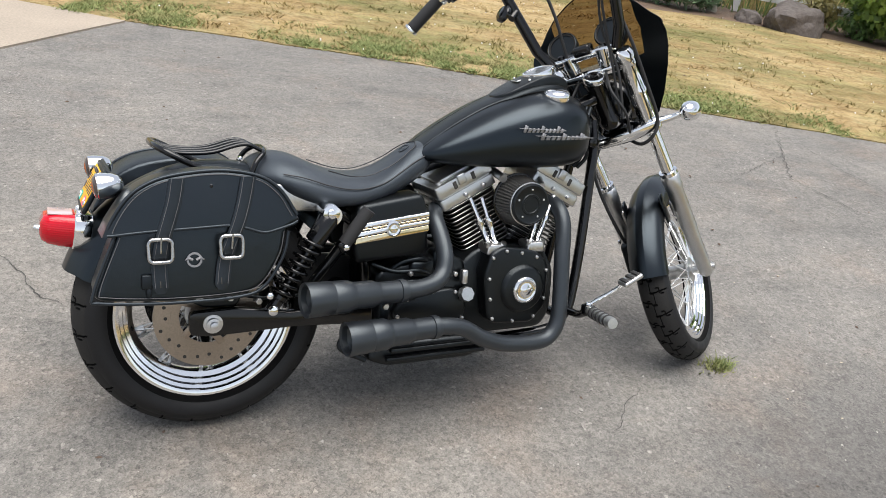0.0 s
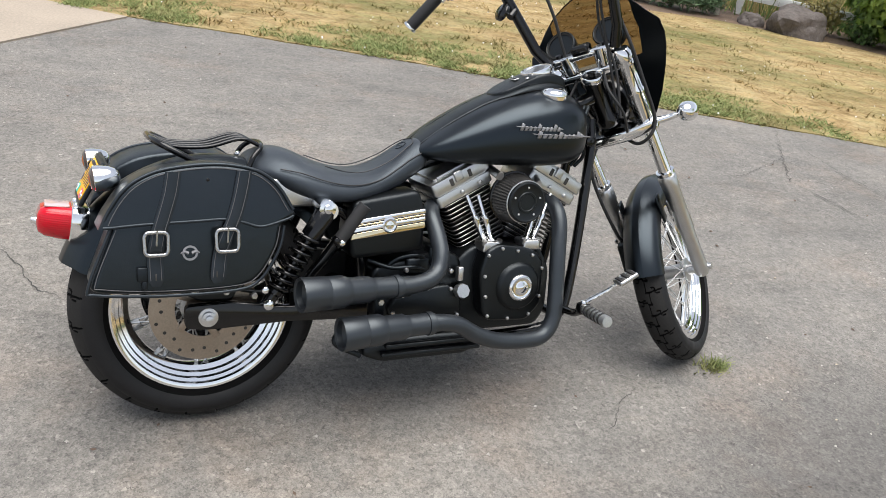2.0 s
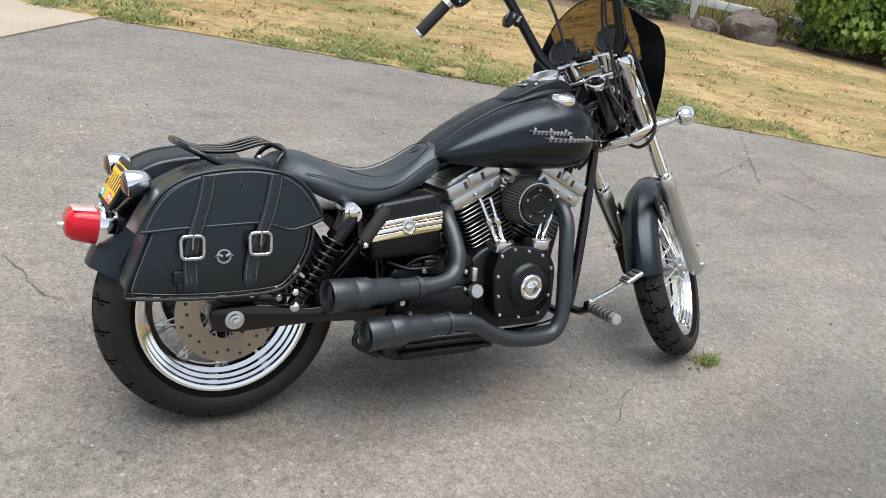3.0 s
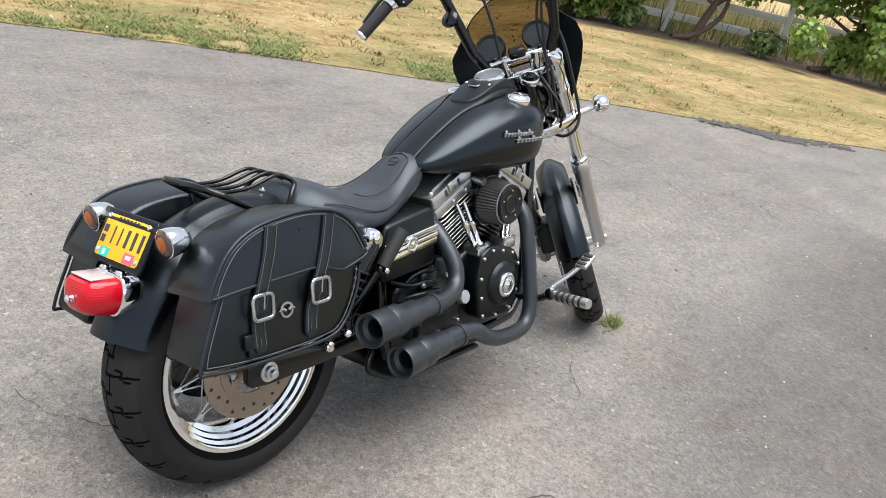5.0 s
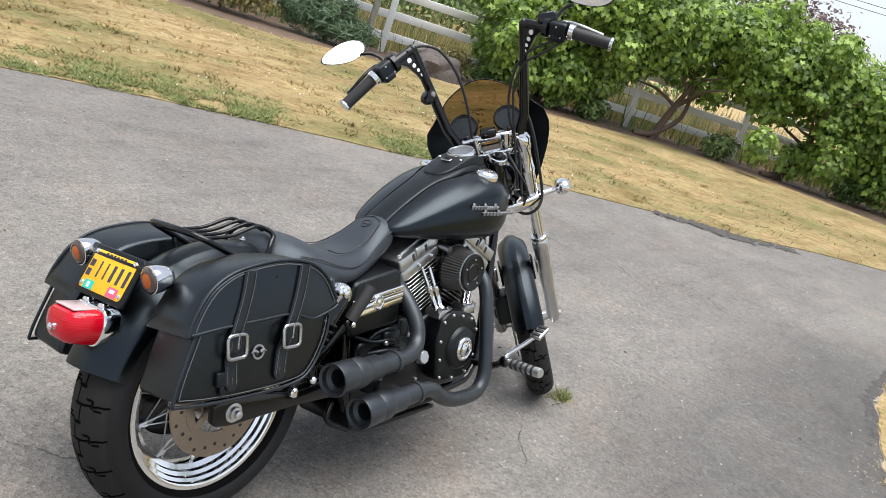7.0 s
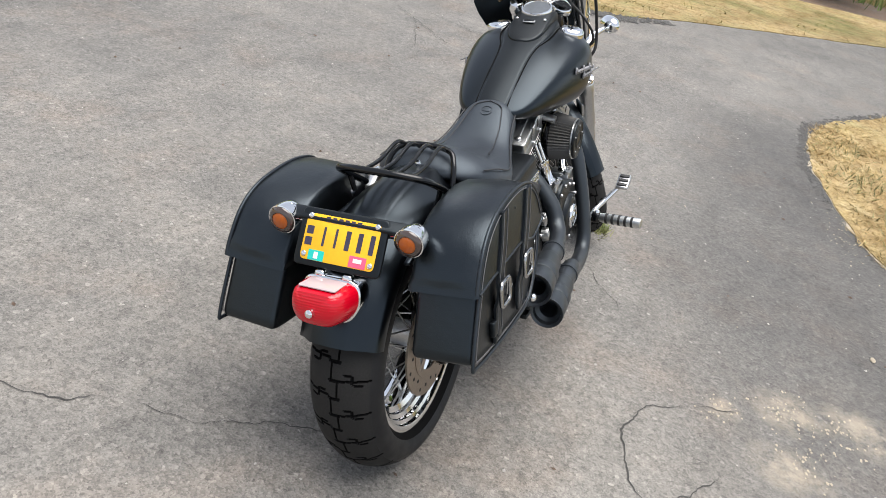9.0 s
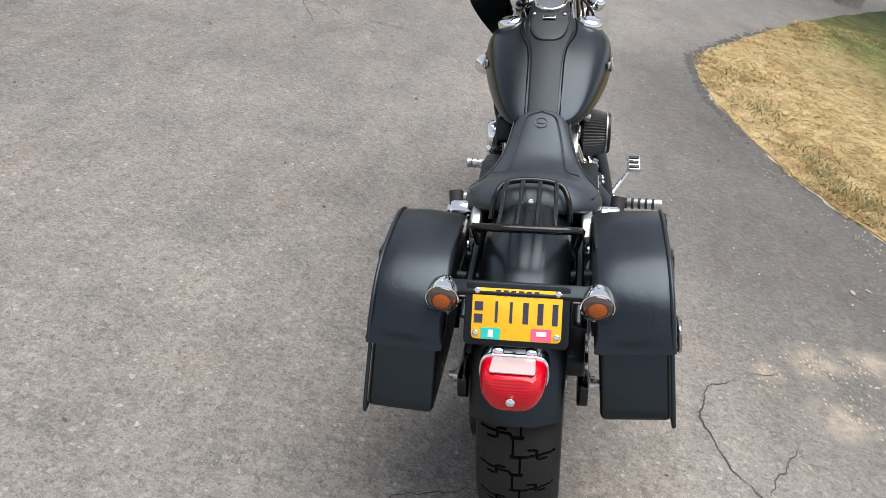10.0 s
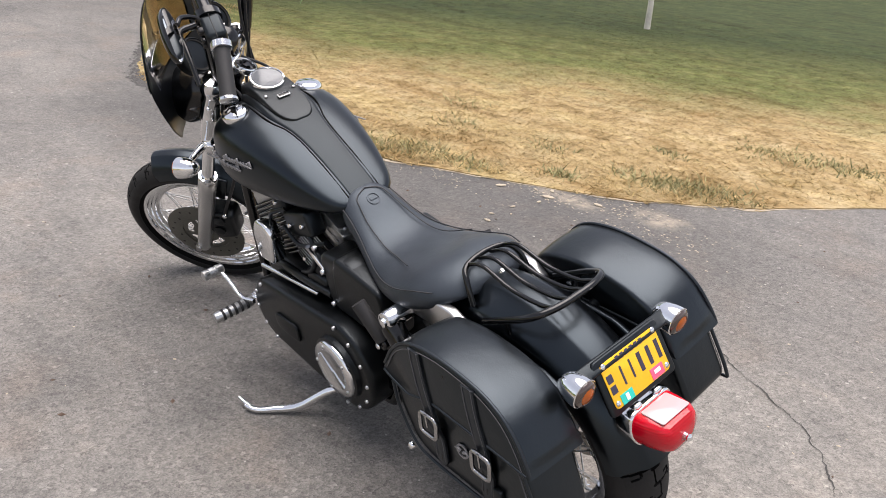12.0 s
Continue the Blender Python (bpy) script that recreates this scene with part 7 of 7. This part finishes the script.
# ---- plants, fence and stones beyond the drive ----
def leaf_cloud(lumps, count, size, seed, shape="oval", droop=0.4, shell=0.55):
    """Leaves over a set of ellipsoid lumps (x, y, z, rx, ry, rz): many small folded blades, uneven, with gaps."""
    r = np.random.RandomState(seed)
    lumps = np.array(lumps, float)
    area = lumps[:, 3] * lumps[:, 5]
    pick = r.choice(len(lumps), count, p=area / area.sum())
    way = r.normal(size=(count, 3))
    way /= np.linalg.norm(way, axis=1)[:, None]
    radius = shell + (1 - shell) * r.rand(count) ** 0.7
    radius *= 1 + 0.16 * np.sin(way[:, 0] * 5 + pick) * np.cos(way[:, 2] * 6 + pick * 2)
    at = lumps[pick, :3] + way * lumps[pick, 3:] * radius[:, None]
    up = np.stack([way[:, 0], way[:, 1], way[:, 2] * 0.6 + 0.5], 1) + r.normal(scale=0.45, size=(count, 3))
    up /= np.linalg.norm(up, axis=1)[:, None]
    down = np.stack([r.normal(scale=0.6, size=count), r.normal(scale=0.6, size=count), -droop - r.rand(count)], 1)
    long = down - up * (down * up).sum(1)[:, None]
    long /= np.linalg.norm(long, axis=1)[:, None]
    side = np.cross(up, long)
    if shape == "vine":
        outline = np.array([(0.0, 0.0), (0.45, -0.12), (0.36, 0.25), (0.52, 0.5), (0.22, 0.62), (0.0, 1.0), (-0.22, 0.62), (-0.52, 0.5), (-0.36, 0.25), (-0.45, -0.12)])
    elif shape == "needle":
        outline = np.array([(-0.07, 0.0), (0.07, 0.0), (0.0, 1.0)])
    else:
        outline = np.array([(0.0, 0.0), (0.24, 0.3), (0.2, 0.65), (0.0, 1.0), (-0.2, 0.65), (-0.24, 0.3)])
    s = size * r.uniform(0.6, 1.25, count)
    fold = 0.22 * np.abs(outline[:, 0])
    verts = at[:, None, :] + (side[:, None, :] * outline[None, :, :1] + long[:, None, :] * outline[None, :, 1:] + up[:, None, :] * fold[None, :, None]) * s[:, None, None]
    k = len(outline)
    faces = [tuple(range(i * k, i * k + k)) for i in range(count)]
    return verts.reshape(-1, 3), faces


def crown(name, lumps, count, size, seed, mat, parent, shape="oval", label="", droop=0.4, shell=0.55):
    lumps = [(x, y, z + 0.55 * terrain(x, y), *r) for x, y, z, *r in lumps]  # the bed falls away with the ground
    v, f = leaf_cloud(lumps, count, size, seed, shape, droop, shell)
    ob = stuff_mesh(name, v, f, mat, label, "", parent)
    ob["kind"] = "stuff"
    return ob


def limbs(owner, mat, base, height, spread, count, radius, seed, lean=(0, 0), label=""):
    """A tapered, slightly crooked trunk with rising limbs, each a part."""
    r = random.Random(seed)
    b = Vector(base)
    trunk = [b + Vector((lean[0] * t + r.uniform(-0.05, 0.05) * t, lean[1] * t + r.uniform(-0.05, 0.05) * t, height * t)) for t in (0, 0.2, 0.45, 0.7, 1.0)]
    part("trunk", tube([trunk[0] - Vector((0, 0, 0.1))] + trunk, [radius * 1.5, radius * 1.25, radius, radius * 0.85, radius * 0.6, radius * 0.3], 10, 4), mat, owner, label)
    for k in range(count):
        t = r.uniform(0.45, 1.0)
        s = b + Vector((lean[0] * t, lean[1] * t, height * t))
        a = r.uniform(0, 6.283)
        e = s + Vector((math.cos(a) * spread * r.uniform(0.5, 1), math.sin(a) * spread * r.uniform(0.5, 1), r.uniform(0.1, 0.7) * spread))
        part("limb", tube([s, s.lerp(e, 0.5) + Vector((0, 0, r.uniform(-0.05, 0.1))), e], [radius * 0.5, radius * 0.35, radius * 0.12], 7, 4), mat, owner)


BED = Matrix.Translation((0.212, -0.093, 0)) @ Matrix.Rotation(radians(1.35), 4, "Z") @ Matrix.Scale(1.03, 4)  # lays out the planting bed


def plant(name, at, label, category, group="", ground=BED):
    ob = new(name)
    ob.matrix_basis = ground
    return tagged(ob, label, category, group)


# white three-rail fence
FENCE = [(3.17, 19.05), (5.36, 15.76), (7.41, 12.96), (9.1, 11.18), (10.88, 9.56), (12.95, 7.84), (14.98, 6.14), (16.92, 4.42), (17.65, 1.95), (18.38, -0.55), (19.05, -2.98), (20.3, -5.24)]
fence = tagged(new("rail_fence"), "white vinyl three-rail fence along the planting bed", "fence")
post_mesh = None
for k, (x, y) in enumerate(FENCE):
    spot = pose(x, y, terrain(x, y) - 0.1, 0, 0, 40)
    if post_mesh is None:
        post_mesh = part("post", merged(box((0.125, 0.125, 1.32), pose(0, 0, 0.66), 0.008), lathe([(0.105, 1.30), (0.105, 1.325), (0.0, 1.385)], 4, pose(0, 0, 0, 0, 0, 45))), VINYL, fence, m=spot)
    else:
        sibling(post_mesh, "post", spot)
for (x0, y0), (x1, y1) in zip(FENCE, FENCE[1:]):
    a, b = Vector((x0, y0, terrain(x0, y0))), Vector((x1, y1, terrain(x1, y1)))
    for h in (0.36, 0.76, 1.15):
        mid = (a + b) / 2 + Vector((0, 0, h))
        part("rail", box(((b - a).length - 0.12, 0.045, 0.145), Matrix.Translation(mid) @ Matrix.Rotation(math.atan2((b - a).y, (b - a).x), 4, "Z"), 0.006), VINYL, fence)

# grapevines trained along the fence
for k, (tx, ty, lumps, n) in enumerate((
        (12.5, 6.75, [(11.7, 7.2, 1.2, 0.8, 0.7, 1.0), (12.2, 6.8, 1.75, 1.0, 0.9, 0.95), (12.9, 6.2, 2.1, 1.0, 0.9, 0.9), (12.6, 6.5, 0.6, 0.9, 0.7, 0.6), (11.8, 7.0, 0.5, 0.7, 0.6, 0.5), (13.2, 6.1, 1.3, 0.6, 0.6, 0.7)], 5200),
        (14.15, 4.95, [(13.6, 5.5, 2.1, 0.9, 0.9, 0.8), (14.3, 4.9, 2.2, 0.9, 0.9, 0.75), (14.9, 4.1, 2.15, 0.9, 0.9, 0.75), (14.0, 5.2, 1.6, 0.7, 0.7, 0.5), (14.9, 4.0, 1.55, 0.6, 0.7, 0.5), (13.5, 5.75, 1.3, 0.5, 0.6, 0.6), (14.7, 4.5, 1.2, 0.45, 0.6, 0.45), (13.2, 6.0, 0.75, 0.45, 0.5, 0.5)], 5200),
        (15.5, 2.75, [(15.2, 3.4, 2.0, 0.8, 0.9, 0.75), (15.6, 2.6, 1.95, 0.8, 0.9, 0.75), (15.9, 1.7, 1.85, 0.8, 0.9, 0.75), (15.4, 2.6, 0.35, 0.32, 0.32, 0.32), (15.6, 2.3, 1.35, 0.5, 0.8, 0.45), (15.2, 3.3, 1.2, 0.45, 0.6, 0.45), (15.9, 1.6, 1.1, 0.5, 0.7, 0.6), (16.0, 1.3, 0.6, 0.4, 0.5, 0.45)], 4200),
        (16.2, 0.5, [(16.2, 0.9, 1.75, 0.8, 0.9, 0.75), (16.5, 0.0, 1.6, 0.8, 0.9, 0.8), (16.8, -0.9, 1.55, 0.8, 0.9, 0.8), (16.2, 0.2, 0.5, 0.45, 0.5, 0.45), (17.0, -1.8, 1.5, 0.8, 0.9, 0.9)], 4600))):
    v = plant("grapevine", (tx, ty), "leafy green grapevine sprawling over the white fence", "grapevine", "vines along the fence")
    z = terrain(tx, ty)
    limbs(v, BARK, (tx, ty, z), 1.5, 1.1, 7, 0.075, 40 + k, (0.25, -0.35), label="twisted brown vine trunk")
    part("trunk_stem", tube([(tx - 0.35, ty + 0.25, z + 0.02), (tx - 0.05, ty - 0.02, z + 0.12), (tx + 0.28, ty - 0.3, z + 0.55), (tx + 0.2, ty - 0.35, z + 1.2)], [0.06, 0.055, 0.045, 0.03], 9, 6), BARK, v)
    rv = random.Random(80 + k)
    lumps = lumps + [(lx + rv.gauss(0, 0.6), ly + rv.gauss(0, 0.5), max(0.5, lz + rv.uniform(-0.7 if k < 1 else -0.25, 0.75)), rv.uniform(0.2, 0.4), rv.uniform(0.2, 0.4), rv.uniform(0.2, 0.5)) for lx, ly, lz, *_ in lumps for _ in range(3)]
    crown("foliage", lumps, int(n * 2.9), 0.112, 60 + k, VINE, v, "vine", "dense lobed green vine leaves", 0.9, 0.55)

# a small tree and shrubs in the bed
t = plant("young_tree", (9.75, 8.75), "young tree with a grey trunk in the planting bed", "tree")
limbs(t, GREYBARK, (9.75, 8.8, terrain(9.75, 8.8)), 2.3, 0.9, 10, 0.065, 3, (0.1, 0.15), label="grey speckled trunk")
crown("foliage", [(9.8, 8.9, 1.75, 0.75, 0.75, 0.45), (9.4, 9.2, 2.3, 0.8, 0.8, 0.6), (10.2, 8.7, 2.4, 0.8, 0.8, 0.6)], 3600, 0.085, 5, TREE, t)
t = plant("juniper", (9.0, 9.0), "low spreading blue-green juniper on the mulch", "shrub")
limbs(t, BARK, (9.05, 9.1, terrain(9, 9)), 0.4, 0.7, 10, 0.03, 8)
crown("needles", [(8.62, 9.45, 0.30, 0.34, 0.34, 0.40), (8.95, 9.1, 0.24, 0.40, 0.40, 0.40), (8.78, 9.32, 0.55, 0.16, 0.16, 0.28), (9.15, 8.85, 0.40, 0.18, 0.18, 0.28), (8.42, 9.66, 0.46, 0.16, 0.16, 0.30), (9.42, 8.72, 0.14, 0.34, 0.34, 0.24), (9.0, 8.72, 0.12, 0.3, 0.3, 0.2)], 7500, 0.15, 9, FIR, t, "needle", droop=-0.7, shell=0.3)
t = plant("heather_shrub", (7.8, 10.4), "olive-brown bushy shrub going to seed", "shrub")
limbs(t, BARK, (7.8, 10.4, terrain(7.8, 10.4)), 0.7, 0.6, 14, 0.02, 12)
crown("leaves", [(7.7, 10.4, 0.5, 0.65, 0.65, 0.6), (8.1, 10.0, 0.45, 0.55, 0.55, 0.55), (7.5, 10.8, 0.6, 0.5, 0.5, 0.55)], 7000, 0.075, 13, OLIVE, t, droop=-0.7, shell=0.3)
t = plant("strap_leaf_plant", (6.6, 10.9), "strap-leaved plant with arching yellow-green blades", "plant")
v, f = [], []
r2 = random.Random(15)
for k in range(90):
    a, L = r2.uniform(0, 6.283), r2.uniform(0.5, 0.95)
    px, py = 6.6 + r2.gauss(0, 0.08), 10.9 + r2.gauss(0, 0.08)
    sx, sy = -math.sin(a) * 0.018, math.cos(a) * 0.018
    i0 = len(v)
    for t_, w_ in ((0, 1), (0.35, 1.1), (0.7, 0.8), (1.0, 0.08)):
        d, z = L * t_ * 0.75, terrain(px, py) + L * (1.1 * t_ - 0.75 * t_ * t_)
        v += [(px + math.cos(a) * d - sx * w_, py + math.sin(a) * d - sy * w_, z), (px + math.cos(a) * d + sx * w_, py + math.sin(a) * d + sy * w_, z)]
    f += [(i0 + 2 * j, i0 + 2 * j + 1, i0 + 2 * j + 3, i0 + 2 * j + 2) for j in range(3)]
stuff_mesh("foliage", v, f, MEADOW, "", "", t)["kind"] = "stuff"
for k, (x, y, s, mat) in enumerate(((6.0, 12.2, 0.5, MEADOW), (5.6, 13.4, 0.7, TREE), (11.1, 8.0, 0.35, OLIVE), (13.1, 5.9, 0.3, MEADOW), (14.9, 3.9, 0.35, MEADOW), (16.0, 1.6, 0.35, TREE), (11.6, 7.4, 0.35, TREE), (7.2, 11.6, 0.5, TREE), (16.3, -0.3, 0.4, TREE))):
    t = plant("low_shrub", (x, y), "low leafy shrub in the mulch bed", "shrub", "low shrubs in the bed")
    limbs(t, BARK, (x, y, terrain(x, y)), s * 0.8, s, 8, 0.018, 20 + k)
    crown("leaves", [(x, y, s * 0.75 + 0.45 * terrain(x, y), s, s, s * 0.8), (x + s * 0.5, y - s * 0.3, s * 0.6, s * 0.7, s * 0.7, s * 0.6)], 900, 0.09, 30 + k, mat, t, droop=0.1, shell=0.35)

# plum tree behind the vines, far wood, tall grass behind the fence
t = plant("plum_tree", (19.2, 4.4), "thin purple-leaved plum tree behind the vines", "tree")
limbs(t, BARK, (19.2, 4.4, terrain(19, 4)), 3.0, 1.5, 16, 0.08, 77, label="dark trunk with rising limbs")
crown("foliage", [(18.9, 5.0, 3.1, 0.9, 0.9, 0.9), (19.4, 4.2, 3.0, 0.9, 0.9, 0.8), (19.5, 3.5, 2.7, 0.7, 0.7, 0.6), (19.0, 5.6, 3.0, 0.7, 0.7, 0.7)], 3200, 0.12, 78, PLUM, t, droop=0.2, shell=0.3)
for k, (x, y, h) in enumerate(((13.5, 13.0, 2.2), (15.5, 10.5, 2.4), (11.0, 16.5, 2.6), (17.5, 8.2, 2.2), (8.5, 20.0, 3.0), (21.0, 12.0, 3.4), (17.0, 17.0, 3.8))):
    t = plant("field_bush", (x, y), "tall green wild bush beyond the fence", "bush", "bushes beyond the fence")
    limbs(t, BARK, (x, y, terrain(x, y)), h * 0.6, h * 0.4, 10, 0.04, 90 + k)
    crown("foliage", [(x, y, h * 0.45, 1.3, 1.3, h * 0.5), (x + 1.1, y - 0.8, h * 0.35, 1.1, 1.1, h * 0.4), (x - 1.0, y + 0.9, h * 0.35, 1.1, 1.1, h * 0.42)], 2600, 0.16, 100 + k, MEADOW if k % 2 else TREE, t, droop=0.2, shell=0.4)
wood = []
r3 = random.Random(6)
for k in range(46):
    a = radians(r3.uniform(34, 105))
    d = r3.uniform(34, 60)
    wood.append((d * math.cos(a), d * math.sin(a), r3.uniform(0.5, 3.0), r3.uniform(2, 4), r3.uniform(2, 4), r3.uniform(2, 3.6)))
vv, ff = leaf_cloud(wood, 16000, 0.6, 41, "oval", 0.2, 0.5)
stuff_mesh("far_woods", vv, ff, TREE, "far line of green trees and hedges", "woods")
spots = []
while len(spots) < 16000:
    i = rng.randrange(1, len(FENCE))
    (ax, ay), (bx, by) = FENCE[i - 1], FENCE[i]
    u, d = rng.random(), abs(rng.gauss(0, 3.0)) + 0.25
    x, y = ax + (bx - ax) * u + d * 0.72, ay + (by - ay) * u + d * 0.69
    spots.append((x, y, terrain(x, y) - 0.05, rng.uniform(0.6, 1.4)))
blades("field_grass", spots, 0.75, 0.011, 0.22, REED, "tall dry grass in the field beyond the fence", "grass", rng)
blades("field_weeds", [(x + rng.gauss(0, 0.6), y + rng.gauss(0, 0.6), z, s) for x, y, z, s in spots[:14000]], 0.55, 0.016, 0.2, MEADOW, "green weeds among the tall grass", "weeds", rng)


# boulder
def boulder(x, y, rx, ry, rz, seed, label):
    bm = bmesh.new()
    bmesh.ops.create_icosphere(bm, subdivisions=4, radius=1)
    for v in bm.verts:
        d = v.co.normalized()
        w = 1 + 0.28 * noise.noise(d * 1.3 + Vector((seed, 0, 0))) + 0.10 * noise.noise(d * 4 + Vector((0, seed, 0)))
        v.co = Vector((d.x * rx, d.y * ry, max(-0.35, min(0.75, d.z)) * rz)) * w
    bmesh.ops.transform(bm, matrix=pose(x, y, terrain(x, y) + rz * 0.22, 0, 0, 35), verts=bm.verts)
    return tagged(part("boulder", bm, ROCK, smooth=35), label, "boulder")


boulder(10.65, 7.95, 0.62, 0.45, 0.42, 3.0, "large brown-grey boulder on the mulch")
boulder(10.17, 8.5, 0.22, 0.2, 0.18, 8.0, "small brown stone beside the boulder")

# sapling in the near lawn and a drooping branch
t = plant("sapling", (5.14, -7.4), "staked young tree with a pale thin trunk in the lawn", "tree", ground=Matrix())
limbs(t, WHITEBARK, (5.14, -7.4, 0), 2.4, 0.7, 9, 0.032, 51, label="pale thin trunk")
crown("foliage", [(5.14, -7.4, 2.3, 0.8, 0.8, 0.7), (5.0, -7.55, 2.8, 0.6, 0.6, 0.5)], 900, 0.09, 52, TREE, t)

# pebbles, twigs and the weed by the front tyre
grit_v, grit_f = [], []
r4 = random.Random(9)
for k in range(700):
    x, y, s = r4.uniform(-1.2, 6), r4.uniform(-3.0, 4.2), r4.choice((0.002, 0.0025, 0.003, 0.004, 0.006))
    i0 = len(grit_v)
    grit_v += [(x + s * r4.uniform(0.6, 1.3) * dx, y + s * r4.uniform(0.6, 1.3) * dy, s * dz + 0.001) for dx, dy, dz in ((1, 0, 0), (0, 1, 0), (-1, 0, 0), (0, -1, 0), (0, 0, 0.9))]
    grit_f += [(i0, i0 + 1, i0 + 4), (i0 + 1, i0 + 2, i0 + 4), (i0 + 2, i0 + 3, i0 + 4), (i0 + 3, i0, i0 + 4)]
stuff_mesh("loose_grit", grit_v, grit_f, surface("pale_stone_chips", (0.36, 0.34, 0.31), 0.85, vary=0.4, grain=40, relief=0), "pale loose stone chips on the asphalt", "grit")
dark_v, dark_f = [], []
for k in range(90):
    x, y, s, a = r4.uniform(-0.8, 5), r4.uniform(-2.4, 3.8), r4.uniform(0.006, 0.014), r4.uniform(0, 6.28)
    i0 = len(dark_v)
    dark_v += [(x + s * (math.cos(a) * dx - math.sin(a) * dy * 0.5), y + s * (math.sin(a) * dx + math.cos(a) * dy * 0.5), s * dz * 0.6 + 0.001) for dx, dy, dz in ((1, 0, 0), (0, 1, 0), (-1, 0, 0), (0, -1, 0), (0, 0, 0.9))]
    dark_f += [(i0, i0 + 1, i0 + 4), (i0 + 1, i0 + 2, i0 + 4), (i0 + 2, i0 + 3, i0 + 4), (i0 + 3, i0, i0 + 4)]
stuff_mesh("leaf_bits", dark_v, dark_f, BARK, "dark crumbs of bark and leaf on the asphalt", "debris")
weed = [(1.728 + rng.gauss(0, 0.035), -0.135 + rng.gauss(0, 0.02), 0.0, rng.uniform(0.5, 1.2)) for k in range(260)]
blades("weed_tuft", weed, 0.028, 0.003, 0.03, VERGE_BLADE, "small green weed growing from the asphalt by the front tyre", "weed", rng)
for k, (x, y, size) in enumerate(((1.543, -1.262, 1.5), (1.595, -1.341, 1.1), (1.608, -1.499, 1.2), (1.539, -1.416, 0.8), (1.727, -1.788, 1.2), (1.609, -1.756, 2.6), (1.869, -1.674, 2.3), (1.585, -1.662, 1.3), (1.661, -1.844, 1.6), (1.39, -1.89, 2.0))):
    chip = part("pebble", lathe([(0.004, 0), (0.008, 0.0015), (0.0075, 0.0035), (0.003, 0.005)], 7, pose(x, y, 0.0, 0, 0, k * 40) @ Matrix.Diagonal((1.7 * size, 0.9 * size, 1 + 0.3 * size, 1))), SAND, smooth=0)
    tagged(chip, "flat pale clod of dry soil on the asphalt", "pebble", "pebbles by the lawn")

# a spreading tree whose low branch hangs over the lawn
t = plant("walnut_tree", (10.6, -3.7), "broad tree with a low leafy branch drooping over the lawn", "tree", ground=Matrix.Translation((0.0, 0.1, 0)))
limbs(t, GREYBARK, (10.6, -3.9, 0), 4.2, 2.0, 9, 0.16, 71, label="grey trunk")
part("low_limb", tube([(10.55, -3.9, 2.6), (9.0, -3.7, 2.9), (7.2, -3.3, 2.3), (6.1, -3.05, 1.3), (5.65, -2.98, 0.62)], [0.08, 0.06, 0.035, 0.015, 0.006], 8, 6), GREYBARK, t, "drooping branch")
# The last two lumps are unseen, added to shade the far lawn.
crown("foliage", [(10.6, -3.9, 5.0, 2.2, 2.2, 1.6), (11.5, -4.6, 4.6, 1.8, 1.8, 1.4), (9.4, -3.9, 4.9, 1.5, 1.5, 1.2), (11.0, -6.5, 5.2, 2.2, 2.2, 1.6), (9.6, -8.2, 5.4, 2.2, 2.2, 1.5)], 5200, 0.16, 72, TREE, t, droop=0.8)
crown("hanging_leaves", [(5.66, -2.97, 0.66, 0.16, 0.22, 0.13), (5.54, -3.1, 0.66, 0.12, 0.14, 0.10), (5.8, -2.8, 0.70, 0.12, 0.16, 0.10)], 46, 0.13, 73, TREE, t, droop=1.2, shell=0.2)

# overhead wires between two poles
line = tagged(new("power_line"), "thin dark overhead power lines between wooden poles", "power line")
for k, (x, y) in enumerate(((39, -40), (36, 60))):
    part("pole", tube([(x, y, -0.5), (x, y, 9.6)], [0.16, 0.11], 10, 2, smooth=False), BARK, line)
for k, (za, zb) in enumerate(((6.1, 5.6), (6.35, 5.85), (8.6, 7.6))):
    part("wire", tube([(39, -40, za + 1.2), (38.6, -2, zb + 0.2), (37.4, 8, zb - 0.1), (36, 60, za + 1.0)], 0.012, 5, 10), PLASTIC, line)
